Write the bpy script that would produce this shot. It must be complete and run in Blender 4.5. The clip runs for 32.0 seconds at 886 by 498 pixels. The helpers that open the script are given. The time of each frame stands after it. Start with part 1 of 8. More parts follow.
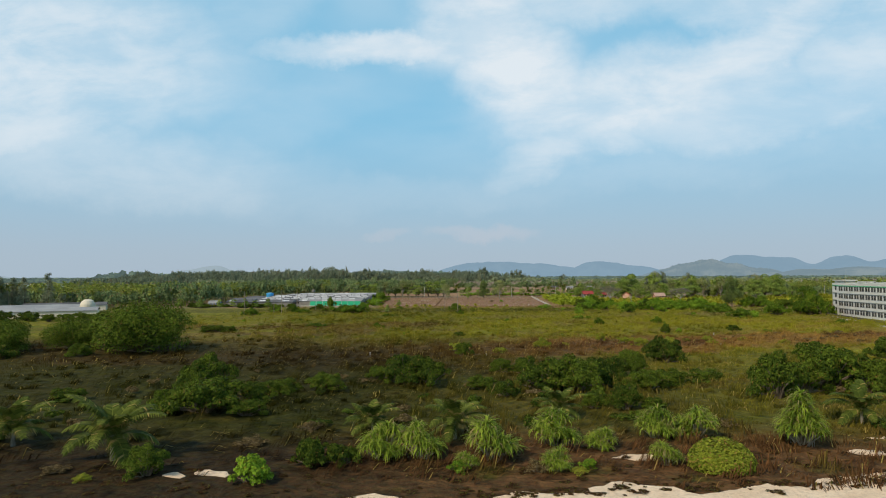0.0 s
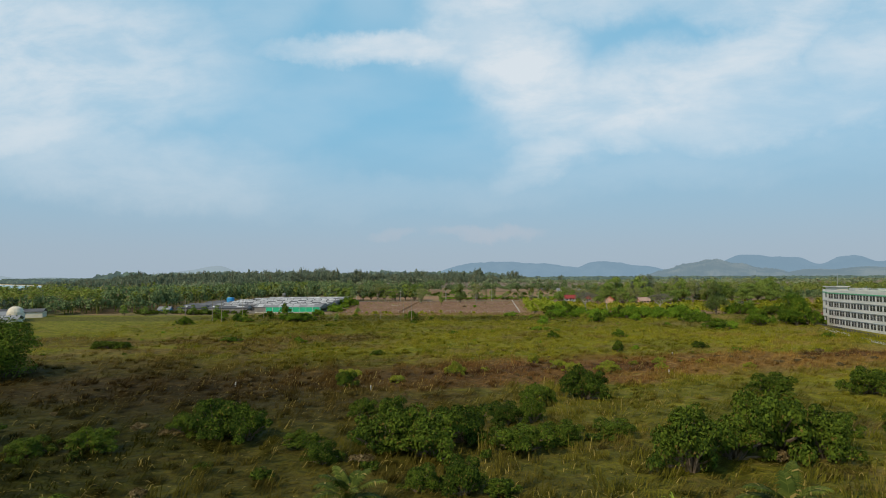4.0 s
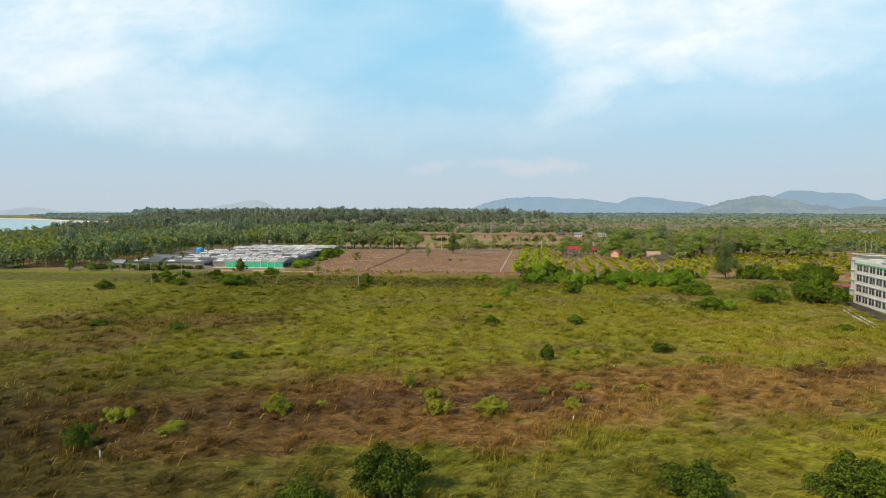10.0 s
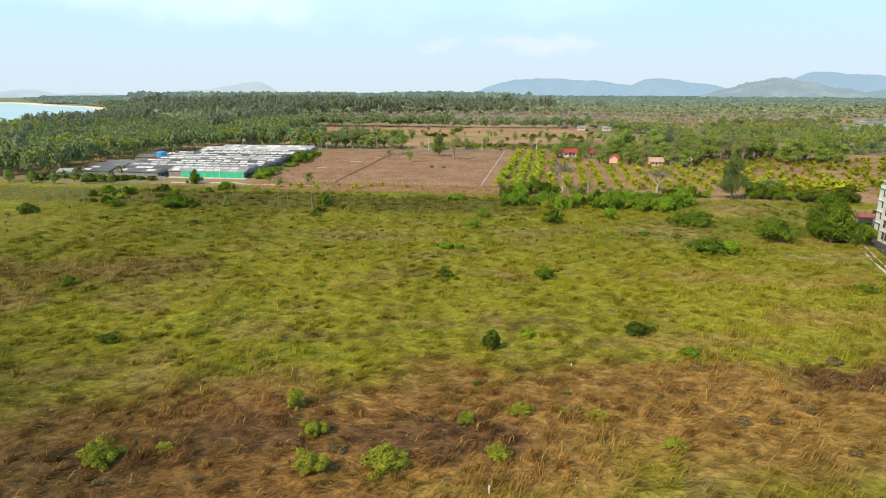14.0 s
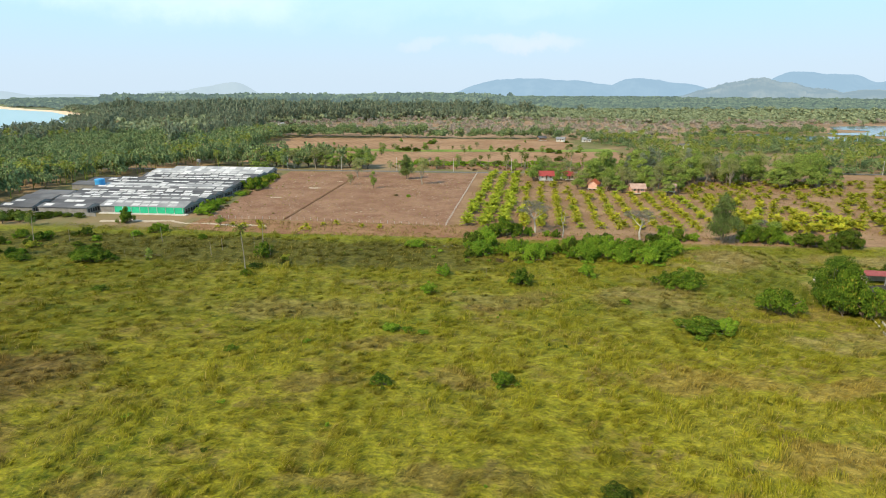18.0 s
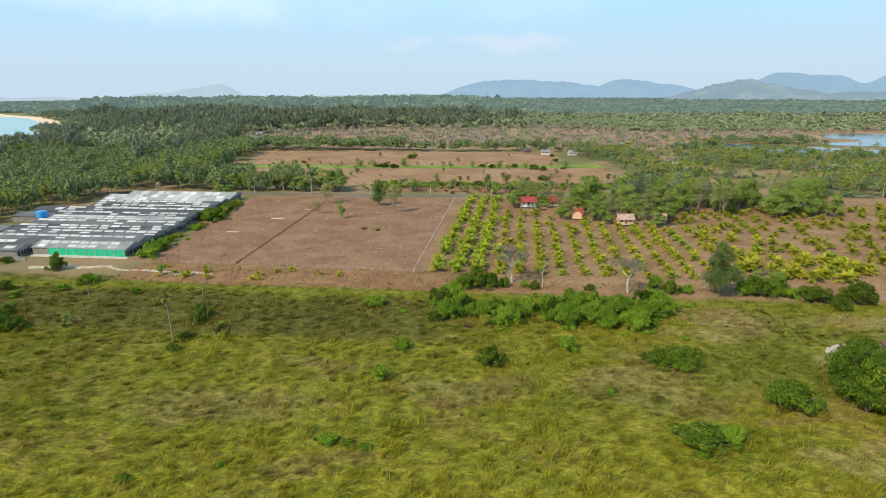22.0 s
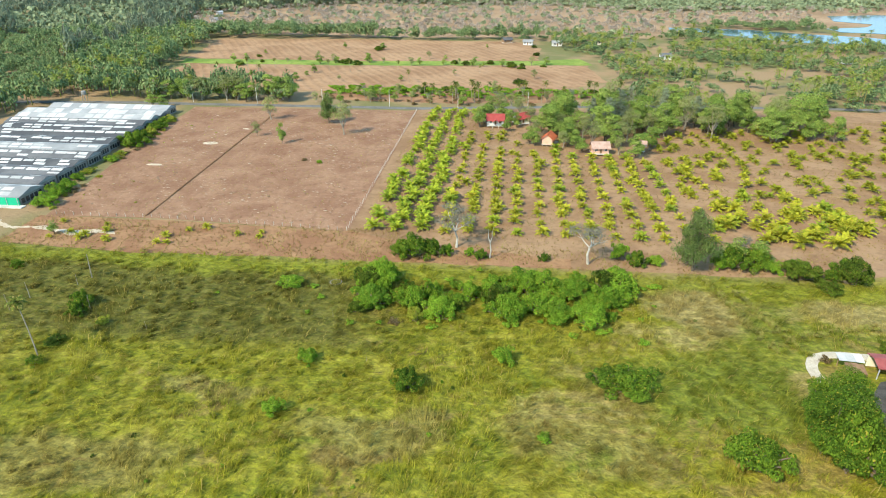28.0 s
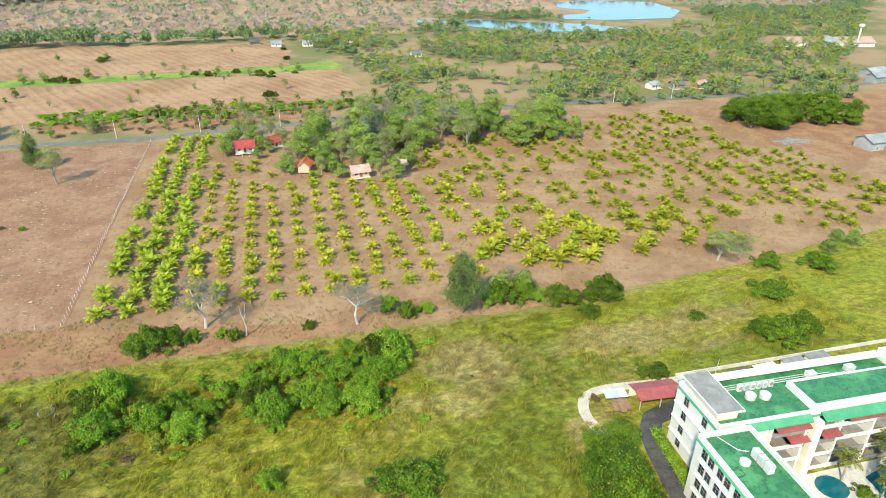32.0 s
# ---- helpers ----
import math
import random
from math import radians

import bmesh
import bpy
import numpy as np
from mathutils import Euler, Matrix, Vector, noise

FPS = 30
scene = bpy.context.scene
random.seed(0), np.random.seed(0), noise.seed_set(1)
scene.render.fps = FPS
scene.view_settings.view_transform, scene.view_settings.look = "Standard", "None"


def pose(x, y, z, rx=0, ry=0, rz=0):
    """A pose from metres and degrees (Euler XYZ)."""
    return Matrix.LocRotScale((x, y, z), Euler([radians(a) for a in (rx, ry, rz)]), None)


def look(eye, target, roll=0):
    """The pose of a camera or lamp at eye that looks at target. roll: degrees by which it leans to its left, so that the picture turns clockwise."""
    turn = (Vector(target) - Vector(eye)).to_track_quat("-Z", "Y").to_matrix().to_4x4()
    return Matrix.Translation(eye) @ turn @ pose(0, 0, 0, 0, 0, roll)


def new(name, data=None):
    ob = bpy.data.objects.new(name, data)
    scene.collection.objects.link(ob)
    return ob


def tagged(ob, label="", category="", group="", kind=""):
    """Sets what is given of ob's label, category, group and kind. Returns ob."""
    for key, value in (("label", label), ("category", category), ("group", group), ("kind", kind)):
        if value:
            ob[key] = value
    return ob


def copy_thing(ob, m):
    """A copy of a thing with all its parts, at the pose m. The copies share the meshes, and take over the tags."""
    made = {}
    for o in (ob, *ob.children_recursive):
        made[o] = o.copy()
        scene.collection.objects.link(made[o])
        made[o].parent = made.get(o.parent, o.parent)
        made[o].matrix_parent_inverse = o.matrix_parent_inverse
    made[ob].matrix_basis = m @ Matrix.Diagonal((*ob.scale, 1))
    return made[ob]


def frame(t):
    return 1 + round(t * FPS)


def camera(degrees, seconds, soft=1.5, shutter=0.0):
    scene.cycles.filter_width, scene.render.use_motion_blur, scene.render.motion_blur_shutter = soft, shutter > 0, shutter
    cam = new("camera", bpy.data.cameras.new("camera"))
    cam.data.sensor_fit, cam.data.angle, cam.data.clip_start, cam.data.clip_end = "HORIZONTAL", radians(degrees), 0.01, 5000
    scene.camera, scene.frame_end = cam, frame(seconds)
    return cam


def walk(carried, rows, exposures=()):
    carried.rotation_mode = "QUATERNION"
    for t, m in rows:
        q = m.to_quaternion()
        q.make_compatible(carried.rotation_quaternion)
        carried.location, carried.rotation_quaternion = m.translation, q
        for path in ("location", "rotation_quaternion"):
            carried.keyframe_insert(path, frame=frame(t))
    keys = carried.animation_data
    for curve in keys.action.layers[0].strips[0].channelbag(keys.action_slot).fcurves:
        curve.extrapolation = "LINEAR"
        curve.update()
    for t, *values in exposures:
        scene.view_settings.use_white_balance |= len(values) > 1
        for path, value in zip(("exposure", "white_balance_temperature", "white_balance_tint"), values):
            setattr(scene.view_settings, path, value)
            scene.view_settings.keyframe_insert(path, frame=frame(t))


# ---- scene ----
# ---------------------------------------------------------------- camera
cam = camera(70.1, 32.0, soft=1.0)
PATH = [  # seconds, x, y, z, pitch, yaw to the left, roll
    (0, -33.46, -362.74, 17.77, 2.42, 4.90, -0.35),
    (1, -28.65, -355.88, 18.14, 2.37, 4.92, -0.41),
    (2, -23.55, -349.07, 18.62, 2.38, 5.00, -0.43),
    (3, -18.21, -342.29, 19.26, 2.39, 5.04, -0.42),
    (3.5, -15.47, -338.89, 19.64, 2.37, 5.09, -0.41),
    (5.5, -4.58, -325.04, 21.79, 2.7, 8.1, -0.33),
    (6, -1.85, -321.58, 22.33, 2.77, 8.84, -0.30),
    (7, 3.25, -314.42, 23.80, 2.73, 8.87, -0.25),
    (8, 7.95, -307.08, 25.49, 2.38, 8.86, -0.20),
    (9, 12.17, -299.56, 27.40, 1.97, 9.02, -0.16),
    (9.5, 14.07, -295.74, 28.43, -0.50, 9.09, -0.14),
    (10, 15.84, -291.88, 29.51, -3.59, 9.12, -0.12),
    (10.5, 17.45, -287.98, 30.63, -6.66, 9.17, -0.11),
    (11, 18.93, -284.05, 31.79, -9.43, 9.12, -0.10),
    (11.5, 20.26, -280.09, 33.00, -12.06, 9.10, -0.09),
    (12, 21.46, -276.11, 34.23, -14.08, 9.13, -0.08),
    (12.5, 22.52, -272.12, 35.49, -14.14, 9.46, -0.08),
    (13, 23.46, -268.11, 36.78, -14.15, 9.68, -0.08),
    (14, 24.99, -260.11, 39.42, -14.12, 9.86, -0.09),
    (14.5, 25.61, -256.12, 40.76, -14.10, 9.94, -0.10),
    (16.5, 27.40, -240.41, 46.18, -14.15, 9.75, -0.15),
    (17, 27.74, -236.58, 47.53, -14.16, 9.17, -0.17),
    (17.5, 28.07, -232.80, 48.87, -14.20, 8.46, -0.19),
    (18, 28.39, -229.07, 50.21, -14.25, 8.32, -0.21),
    (19, 29.08, -221.77, 52.84, -14.29, 8.36, -0.25),
    (20, 29.89, -214.72, 55.43, -14.30, 8.25, -0.30),
    (21, 30.88, -207.91, 57.97, -14.32, 7.68, -0.33),
    (22, 32.10, -201.32, 60.47, -14.26, 7.35, -0.36),
    (23, 33.56, -194.94, 62.94, -14.22, 7.01, -0.38),
    (24, 35.25, -188.73, 65.40, -14.18, 6.86, -0.39),
    (25, 37.13, -182.63, 67.88, -14.18, 6.72, -0.38),
    (25.5, 38.13, -179.62, 69.12, -15.51, 6.66, -0.36),
    (27.5, 42.34, -167.65, 74.22, -23.65, 6.58, -0.25),
    (28, 43.41, -164.67, 75.52, -25.56, 6.55, -0.20),
    (28.5, 44.48, -161.69, 76.82, -27.11, 6.55, -0.15),
    (29, 45.56, -158.73, 78.13, -27.26, 6.39, -0.09),
    (30, 47.73, -152.89, 80.73, -27.27, 6.22, 0.06),
    (30.5, 48.85, -150.03, 82.00, -27.25, 5.91, 0.15),
    (31, 50.03, -147.25, 83.23, -27.22, -0.31, 0.24),
    (31.5, 51.28, -144.58, 84.41, -27.16, -9.62, 0.35),
    (32, 52.65, -142.04, 85.51, -26.93, -14.31, 0.46),
]
walk(cam, [(t, pose(x, y, z, 90 + p, 0, w) @ pose(0, 0, 0, 0, 0, r)) for t, x, y, z, p, w, r in PATH],
     exposures=[(0, -0.47, 6900, 12), (3, -0.58, 6850, 12), (8.3, -0.60, 7000, 13), (10, -0.14, 7350, 14), (12, 0.25, 7400, 14), (14, 0.31, 7300, 13), (17, 0.28, 7000, 12), (20, 0.20, 6950, 12), (23, 0.06, 6650, 10),
               (25.5, 0.04, 6450, 10), (28, 0.74, 6400, 7), (29, 0.90, 6350, 6), (31, 0.90, 6350, 6), (32, 0.82, 6350, 6)])

# ---------------------------------------------------------------- sky and sun
SUN_ELEV, SUN_DIR = 42.0, (-0.62, -0.78)          # the afternoon sun stands behind the flight and to its left
sun_to = Vector((SUN_DIR[0], SUN_DIR[1], 0)).normalized() * math.cos(radians(SUN_ELEV)) + Vector((0, 0, math.sin(radians(SUN_ELEV))))
sun = new("sun", bpy.data.lights.new("sun", "SUN"))
sun.data.energy, sun.data.angle, sun.data.color = 4.4, radians(3.0), (1.0, 0.87, 0.64)
sun.matrix_world = look(sun_to * 100, (0, 0, 0))


class Net:
    """A small helper to wire node trees."""

    def __init__(self, tree):
        self.t = tree
        tree.nodes.clear()

    def node(self, kind, *ins, **props):
        n = self.t.nodes.new(kind)
        for k, v in props.items():
            if k == "operation":
                n.operation = v
            elif k == "data_type":
                n.data_type = v
            elif k == "blend_type":
                n.blend_type = v
            elif k == "sky_type":
                n.sky_type = v
        for i, v in enumerate(ins):
            self.put(n.inputs[i], v)
        return n

    def put(self, socket, v):
        if v is None:
            return
        if isinstance(v, bpy.types.NodeSocket):
            self.t.links.new(v, socket)
        elif isinstance(v, (tuple, list)) and len(v) == 3 and len(socket.default_value) == 4:
            socket.default_value = (*v, 1)
        else:
            socket.default_value = v

    def math(self, op, a, b=None, c=None):
        return self.node("ShaderNodeMath", a, b, c, operation=op).outputs[0]

    def vmath(self, op, a, b=None):
        return self.node("ShaderNodeVectorMath", a, b, operation=op).outputs[0]

    def mix(self, fac, a, b, blend="MIX"):
        n = self.node("ShaderNodeMixRGB", fac, a, b, blend_type=blend)
        return n.outputs[0]

    def noise(self, vec, scale, detail=3.0, rough=0.55, distort=0.0):
        n = self.t.nodes.new("ShaderNodeTexNoise")
        self.put(n.inputs["Vector"], vec)
        n.inputs["Scale"].default_value, n.inputs["Detail"].default_value = scale, detail
        n.inputs["Roughness"].default_value, n.inputs["Distortion"].default_value = rough, distort
        return n.outputs["Fac"]

    def ramp(self, v, lo, hi, a=0.0, b=1.0):
        n = self.t.nodes.new("ShaderNodeMapRange")
        n.interpolation_type = "SMOOTHSTEP"
        for i, x in enumerate((v, lo, hi, a, b)):
            self.put(n.inputs[i], x)
        return n.outputs[0]


world = bpy.data.worlds.new("sky")
scene.world = world
world.use_nodes = True
w = Net(world.node_tree)
sky = w.node("ShaderNodeTexSky", sky_type="NISHITA")
sky.sun_disc, sky.sun_elevation = False, radians(SUN_ELEV)
sky.sun_rotation = math.atan2(SUN_DIR[0], SUN_DIR[1])
sky.air_density, sky.dust_density, sky.ozone_density = 1.0, 1.6, 2.5
way = w.node("ShaderNodeTexCoord").outputs["Generated"]
xyz = w.node("ShaderNodeSeparateXYZ", way).outputs
ahead = w.math("MAXIMUM", w.math("ABSOLUTE", xyz[1]), 0.15)
u, v = w.math("DIVIDE", xyz[0], ahead), w.math("DIVIDE", xyz[2], ahead)
flat = w.node("ShaderNodeCombineXYZ", u, v, 0.0).outputs[0]
sway = w.math("SUBTRACT", w.noise(flat, 3.2, 6.0, 0.62), 0.5)
u = w.math("ADD", u, w.math("MULTIPLY", sway, 0.22))
v = w.math("ADD", v, w.math("MULTIPLY", w.math("SUBTRACT", w.noise(w.vmath("ADD", flat, (7.3, 2.1, 0.0)), 5.0, 6.0, 0.62), 0.5), 0.13))


def bank(cu, cv, ru, rv, tilt, weight):
    """A soft oval of high cloud round (cu, cv), tilted by some degrees."""
    c, s = math.cos(radians(tilt)), math.sin(radians(tilt))
    du, dv = w.math("SUBTRACT", u, cu), w.math("SUBTRACT", v, cv)
    a = w.math("DIVIDE", w.math("ADD", w.math("MULTIPLY", du, c), w.math("MULTIPLY", dv, s)), ru)
    b = w.math("DIVIDE", w.math("SUBTRACT", w.math("MULTIPLY", dv, c), w.math("MULTIPLY", du, s)), rv)
    return w.ramp(w.math("ADD", w.math("MULTIPLY", a, a), w.math("MULTIPLY", b, b)), 3.2, -0.2, 0.0, weight)


banks = None
for spec in ((-0.84, 0.39, 0.30, 0.11, -6, 0.9), (-0.86, 0.27, 0.30, 0.05, 4, 0.7), (-0.66, 0.19, 0.28, 0.05, -6, 0.42), (-0.44, 0.43, 0.10, 0.05, 30, 0.25),
             (-0.19, 0.376, 0.17, 0.022, -3, 0.85), (0.03, 0.34, 0.14, 0.07, -48, 1.0), (-0.02, 0.42, 0.10, 0.045, 30, 0.85), (0.10, 0.245, 0.11, 0.032, -22, 0.85),
             (0.30, 0.31, 0.25, 0.036, 27, 0.9), (0.24, 0.28, 0.19, 0.05, 8, 0.8), (0.45, 0.25, 0.24, 0.04, 6, 0.6), (0.27, 0.44, 0.26, 0.04, -6, 0.6), (0.60, 0.36, 0.14, 0.06, 20, 0.75),
             (0.02, 0.140, 0.42, 0.022, 3, 0.14), (0.36, 0.185, 0.26, 0.03, 9, 0.2), (-0.33, 0.26, 0.10, 0.05, 20, 0.16)):
    one = bank(*spec)
    banks = one if banks is None else w.math("MAXIMUM", banks, one)
stretch = w.vmath("MULTIPLY", flat, (1.0, 2.6, 1.0))
wisps = w.ramp(w.noise(stretch, 5.5, 10.0, 0.62, 0.25), 0.30, 0.68)
veil = w.ramp(w.noise(stretch, 1.5, 4.0, 0.55, 0.4), 0.35, 0.85)
cloud = w.math("ADD", w.math("MULTIPLY", banks, w.math("ADD", 0.5, w.math("MULTIPLY", wisps, 0.5))), w.math("MULTIPLY", w.math("MULTIPLY", veil, 0.5), w.ramp(xyz[2], 0.06, 0.27)))
puffs = w.math("MAXIMUM", bank(-0.026, 0.068, 0.055, 0.010, 0, 0.32), bank(-0.167, 0.061, 0.03, 0.008, 0, 0.22))   # small heaps low over the hills
low = w.ramp(xyz[2], 0.27, 0.03)                    # the milky air near the horizon
tint = w.mix(low, (2.7, 7.2, 10.6), w.mix(w.ramp(xyz[2], 0.10, 0.0), (4.2, 6.1, 7.8), (4.5, 5.9, 7.3)))
tint = w.mix(w.ramp(xyz[2], 0.42, 0.92), tint, (0.9, 2.3, 4.3))       # deeper blue overhead
air = w.mix(w.math("ADD", 0.76, w.math("MULTIPLY", low, 0.2)), sky.outputs[0], tint)
col = w.mix(w.math("MULTIPLY", w.math("MINIMUM", cloud, 1.0), 0.76), air, (10.0, 10.6, 11.2))
col = w.mix(puffs, col, (6.9, 7.0, 7.8))
out = w.node("ShaderNodeOutputWorld", w.node("ShaderNodeBackground", col, 0.12).outputs[0])

# ---------------------------------------------------------------- materials


def material(name):
    m = bpy.data.materials.new(name)
    m.use_nodes = True
    return m, Net(m.node_tree)


def finish(n, color, rough=0.8, metal=0.0, bump=None, dist=0.1, spec=0.3):
    b = n.t.nodes.new("ShaderNodeBsdfPrincipled")
    for k, val in (("Base Color", color), ("Roughness", rough), ("Metallic", metal), ("Specular IOR Level", spec)):
        n.put(b.inputs[k], val)
    if bump is not None:
        bn = n.t.nodes.new("ShaderNodeBump")
        bn.inputs["Strength"].default_value, bn.inputs["Distance"].default_value = 0.7, dist
        n.put(bn.inputs["Height"], bump)
        n.t.links.new(bn.outputs[0], b.inputs["Normal"])
    n.node("ShaderNodeOutputMaterial", b.outputs[0])


def worn(name, a, b, scale=2.0, fine=18.0, rough=0.7, metal=0.0, dist=0.01, spec=0.3, own=0.25):
    """Paint, plaster, wood, metal: two colours in patches, a fine grain, a change from piece to piece."""
    m, n = material(name)
    p = n.node("ShaderNodeNewGeometry").outputs["Position"]
    big, small = n.noise(p, scale, 4), n.noise(p, fine, 3)
    c = n.mix(n.ramp(big, 0.35, 0.7), a, b)
    c = n.mix(0.35, c, n.mix(small, tuple(x * 0.6 for x in a), tuple(min(1, x * 1.3) for x in b)))
    rnd = n.node("ShaderNodeObjectInfo").outputs["Random"]
    c = n.mix(1.0, c, n.node("ShaderNodeCombineColor", *[n.math("ADD", 1 - own / 2, n.math("MULTIPLY", rnd, own))] * 3).outputs[0], "MULTIPLY")
    finish(n, c, n.math("ADD", rough - 0.1, n.math("MULTIPLY", small, 0.2)), metal, small, dist, spec)
    return m


def leafy(name, dark, light, dead=None, share=0.06, rough=0.72, through_leaf=0.17):
    """Leaves: colour from leaf to leaf and from plant to plant, a share of withered ones, light passing through."""
    m, n = material(name)
    g = n.node("ShaderNodeNewGeometry")
    isl, rnd = g.outputs["Random Per Island"], n.node("ShaderNodeObjectInfo").outputs["Random"]
    f = n.math("ADD", n.math("MULTIPLY", isl, 0.65), n.math("MULTIPLY", rnd, 0.35))
    patch = n.noise(g.outputs["Position"], 0.35, 2)
    c = n.mix(n.ramp(n.math("ADD", f, n.math("MULTIPLY", n.math("SUBTRACT", patch, 0.5), 0.7)), 0.1, 0.95), dark, light)
    if dead:
        c = n.mix(n.ramp(isl, 1 - share - 0.02, 1 - share), c, dead)
    b = n.t.nodes.new("ShaderNodeBsdfPrincipled")
    for k, val in (("Base Color", c), ("Roughness", rough), ("Specular IOR Level", 0.08)):
        n.put(b.inputs[k], val)
    tr = n.node("ShaderNodeBsdfTranslucent", c)
    mx = n.node("ShaderNodeMixShader", through_leaf, b.outputs[0], tr.outputs[0])
    n.node("ShaderNodeOutputMaterial", mx.outputs[0])
    return m


def meadow_color(n, p):
    """Land cover of the meadow: fresh and yellowing grass, straw, and the dry red-brown tracts."""
    real = n.node("ShaderNodeSeparateXYZ", p).outputs
    big, mid, fine = n.noise(p, 0.02, 3), n.noise(p, 0.075, 4, 0.6, 0.6), n.noise(p, 0.6, 4, 0.65)
    # tracts keep their place but have wandering rims
    wx = n.math("MULTIPLY", n.math("SUBTRACT", n.noise(p, 0.05, 5, 0.65), 0.5), 34)
    wy = n.math("MULTIPLY", n.math("SUBTRACT", n.noise(n.vmath("ADD", p, (71.0, 13.0, 0.0)), 0.06, 5, 0.68), 0.5), 26)
    s = (n.math("ADD", real[0], wx), n.math("ADD", real[1], wy))

    def tract(cx, cy, rx, ry, tilt=0.0, lo=1.5, hi=0.25):
        c, q = math.cos(radians(tilt)), math.sin(radians(tilt))
        dx, dy = n.math("SUBTRACT", s[0], cx), n.math("SUBTRACT", s[1], cy)
        a = n.math("DIVIDE", n.math("ADD", n.math("MULTIPLY", dx, c), n.math("MULTIPLY", dy, q)), rx)
        b = n.math("DIVIDE", n.math("SUBTRACT", n.math("MULTIPLY", dy, c), n.math("MULTIPLY", dx, q)), ry)
        return n.ramp(n.math("ADD", n.math("MULTIPLY", a, a), n.math("MULTIPLY", b, b)), lo, hi)

    def most(*ovals):
        got = None
        for o in ovals:
            one = tract(*o)
            got = one if got is None else n.math("MAXIMUM", got, one)
        return got

    def lay(g, amount, cover):
        return n.mix(amount, g, cover)

    speck = n.ramp(fine, 0.3, 0.7)
    g = n.mix(n.ramp(mid, 0.34, 0.64), (0.148, 0.140, 0.009), (0.252, 0.213, 0.014))
    right = n.ramp(real[0], -30, 60)
    g = lay(g, n.math("MULTIPLY", n.ramp(big, 0.42, 0.62), n.math("ADD", 0.2, n.math("MULTIPLY", right, 0.6))), (0.33, 0.28, 0.02))
    swathe = n.noise(n.vmath("MULTIPLY", p, (0.09, 0.24, 1.0)), 1.0, 5, 0.65, 1.2)
    g = lay(g, n.math("MULTIPLY", n.ramp(swathe, 0.46, 0.34), 0.6), (0.092, 0.092, 0.010))
    g = lay(g, n.math("MULTIPLY", n.ramp(swathe, 0.55, 0.68), 0.5), (0.30, 0.255, 0.032))
    straw = n.math("MULTIPLY", n.ramp(n.noise(p, 0.045, 5, 0.65, 1.0), 0.49, 0.64), 0.75)
    g = lay(g, straw, (0.285, 0.185, 0.058))
    # yellow grass of the eastern meadow, fresh grass towards the ditch
    g = lay(g, n.math("MULTIPLY", most((58, -135, 34, 20, 10), (70, -105, 30, 14, 8), (66, -206, 20, 8, 10)), 0.6), n.mix(speck, (0.27, 0.24, 0.014), (0.39, 0.325, 0.024)))
    g = lay(g, n.math("MULTIPLY", n.math("MULTIPLY", n.ramp(s[1], -182.0, -165.0), n.ramp(real[0], -75.0, -35.0)), n.ramp(swathe, 0.36, 0.5, 0.3, 0.75)), n.mix(speck, (0.20, 0.188, 0.013), (0.325, 0.275, 0.024)))
    g = lay(g, n.math("MULTIPLY", n.math("MULTIPLY", n.ramp(s[1], -203.0, -218.0), n.ramp(real[0], 60.0, 20.0, 0.4, 1.0)), n.ramp(swathe, 0.62, 0.44, 0.35, 0.8)), n.mix(speck, (0.105, 0.105, 0.012), (0.205, 0.165, 0.024)))
    north = n.math("MULTIPLY", n.ramp(s[1], -135.0, -75.0), 0.8)
    fresh = n.mix(speck, (0.135, 0.140, 0.010), (0.238, 0.222, 0.017))
    g = lay(g, north, n.mix(n.ramp(swathe, 0.42, 0.64), fresh, (0.295, 0.252, 0.033)))
    g = lay(g, n.math("MULTIPLY", most((22, -82, 13, 7, 10), (58, -80, 16, 8, -10), (-26, -95, 18, 7, 5), (60, -60, 8, 5), (-12, -72, 10, 4)), 0.55), n.mix(speck, (0.19, 0.13, 0.045), (0.31, 0.235, 0.085)))
    g = lay(g, n.math("MULTIPLY", most((86, -30, 9, 15, 10), (126, -33, 12, 6, -10), (145, -40, 10, 3, -6), (150, -26, 18, 7, 6)), 0.8), (0.27, 0.205, 0.075))
    g = lay(g, n.math("MULTIPLY", most((90, -62, 22, 14, 10), (102, -40, 10, 12, 10), (150, -46, 26, 6, 0), (120, -44, 14, 4)), 0.7), n.mix(speck, (0.095, 0.125, 0.014), (0.19, 0.20, 0.028)))
    g = n.mix(1.0, g, (0.95, 1.02, 1.1), "MULTIPLY")
    # green hollows and pinkish seeding grass in drifts, duller to the west
    drift = n.noise(n.vmath("MULTIPLY", p, (0.035, 0.075, 1.0)), 1.0, 5, 0.62, 1.0)
    g = lay(g, n.math("MULTIPLY", n.ramp(drift, 0.45, 0.36), 0.65), n.mix(speck, (0.075, 0.108, 0.008), (0.165, 0.190, 0.014)))
    g = lay(g, n.math("MULTIPLY", n.ramp(drift, 0.56, 0.66), 0.6), n.mix(speck, (0.175, 0.115, 0.040), (0.30, 0.205, 0.075)))
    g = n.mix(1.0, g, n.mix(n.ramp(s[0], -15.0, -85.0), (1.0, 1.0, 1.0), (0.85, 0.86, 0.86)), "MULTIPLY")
    pale = most((90, -33, 9, 13, 15), (78, -46, 12, 6, 0), (118, -34, 16, 6, -8), (140, -30, 14, 6, 0), (60, -70, 14, 5, 10), (104, -62, 8, 6), (92, -100, 14, 6, 10))
    g = lay(g, n.math("MULTIPLY", pale, n.ramp(swathe, 0.36, 0.58, 0.3, 0.8)), n.mix(speck, (0.24, 0.19, 0.065), (0.38, 0.30, 0.115)))
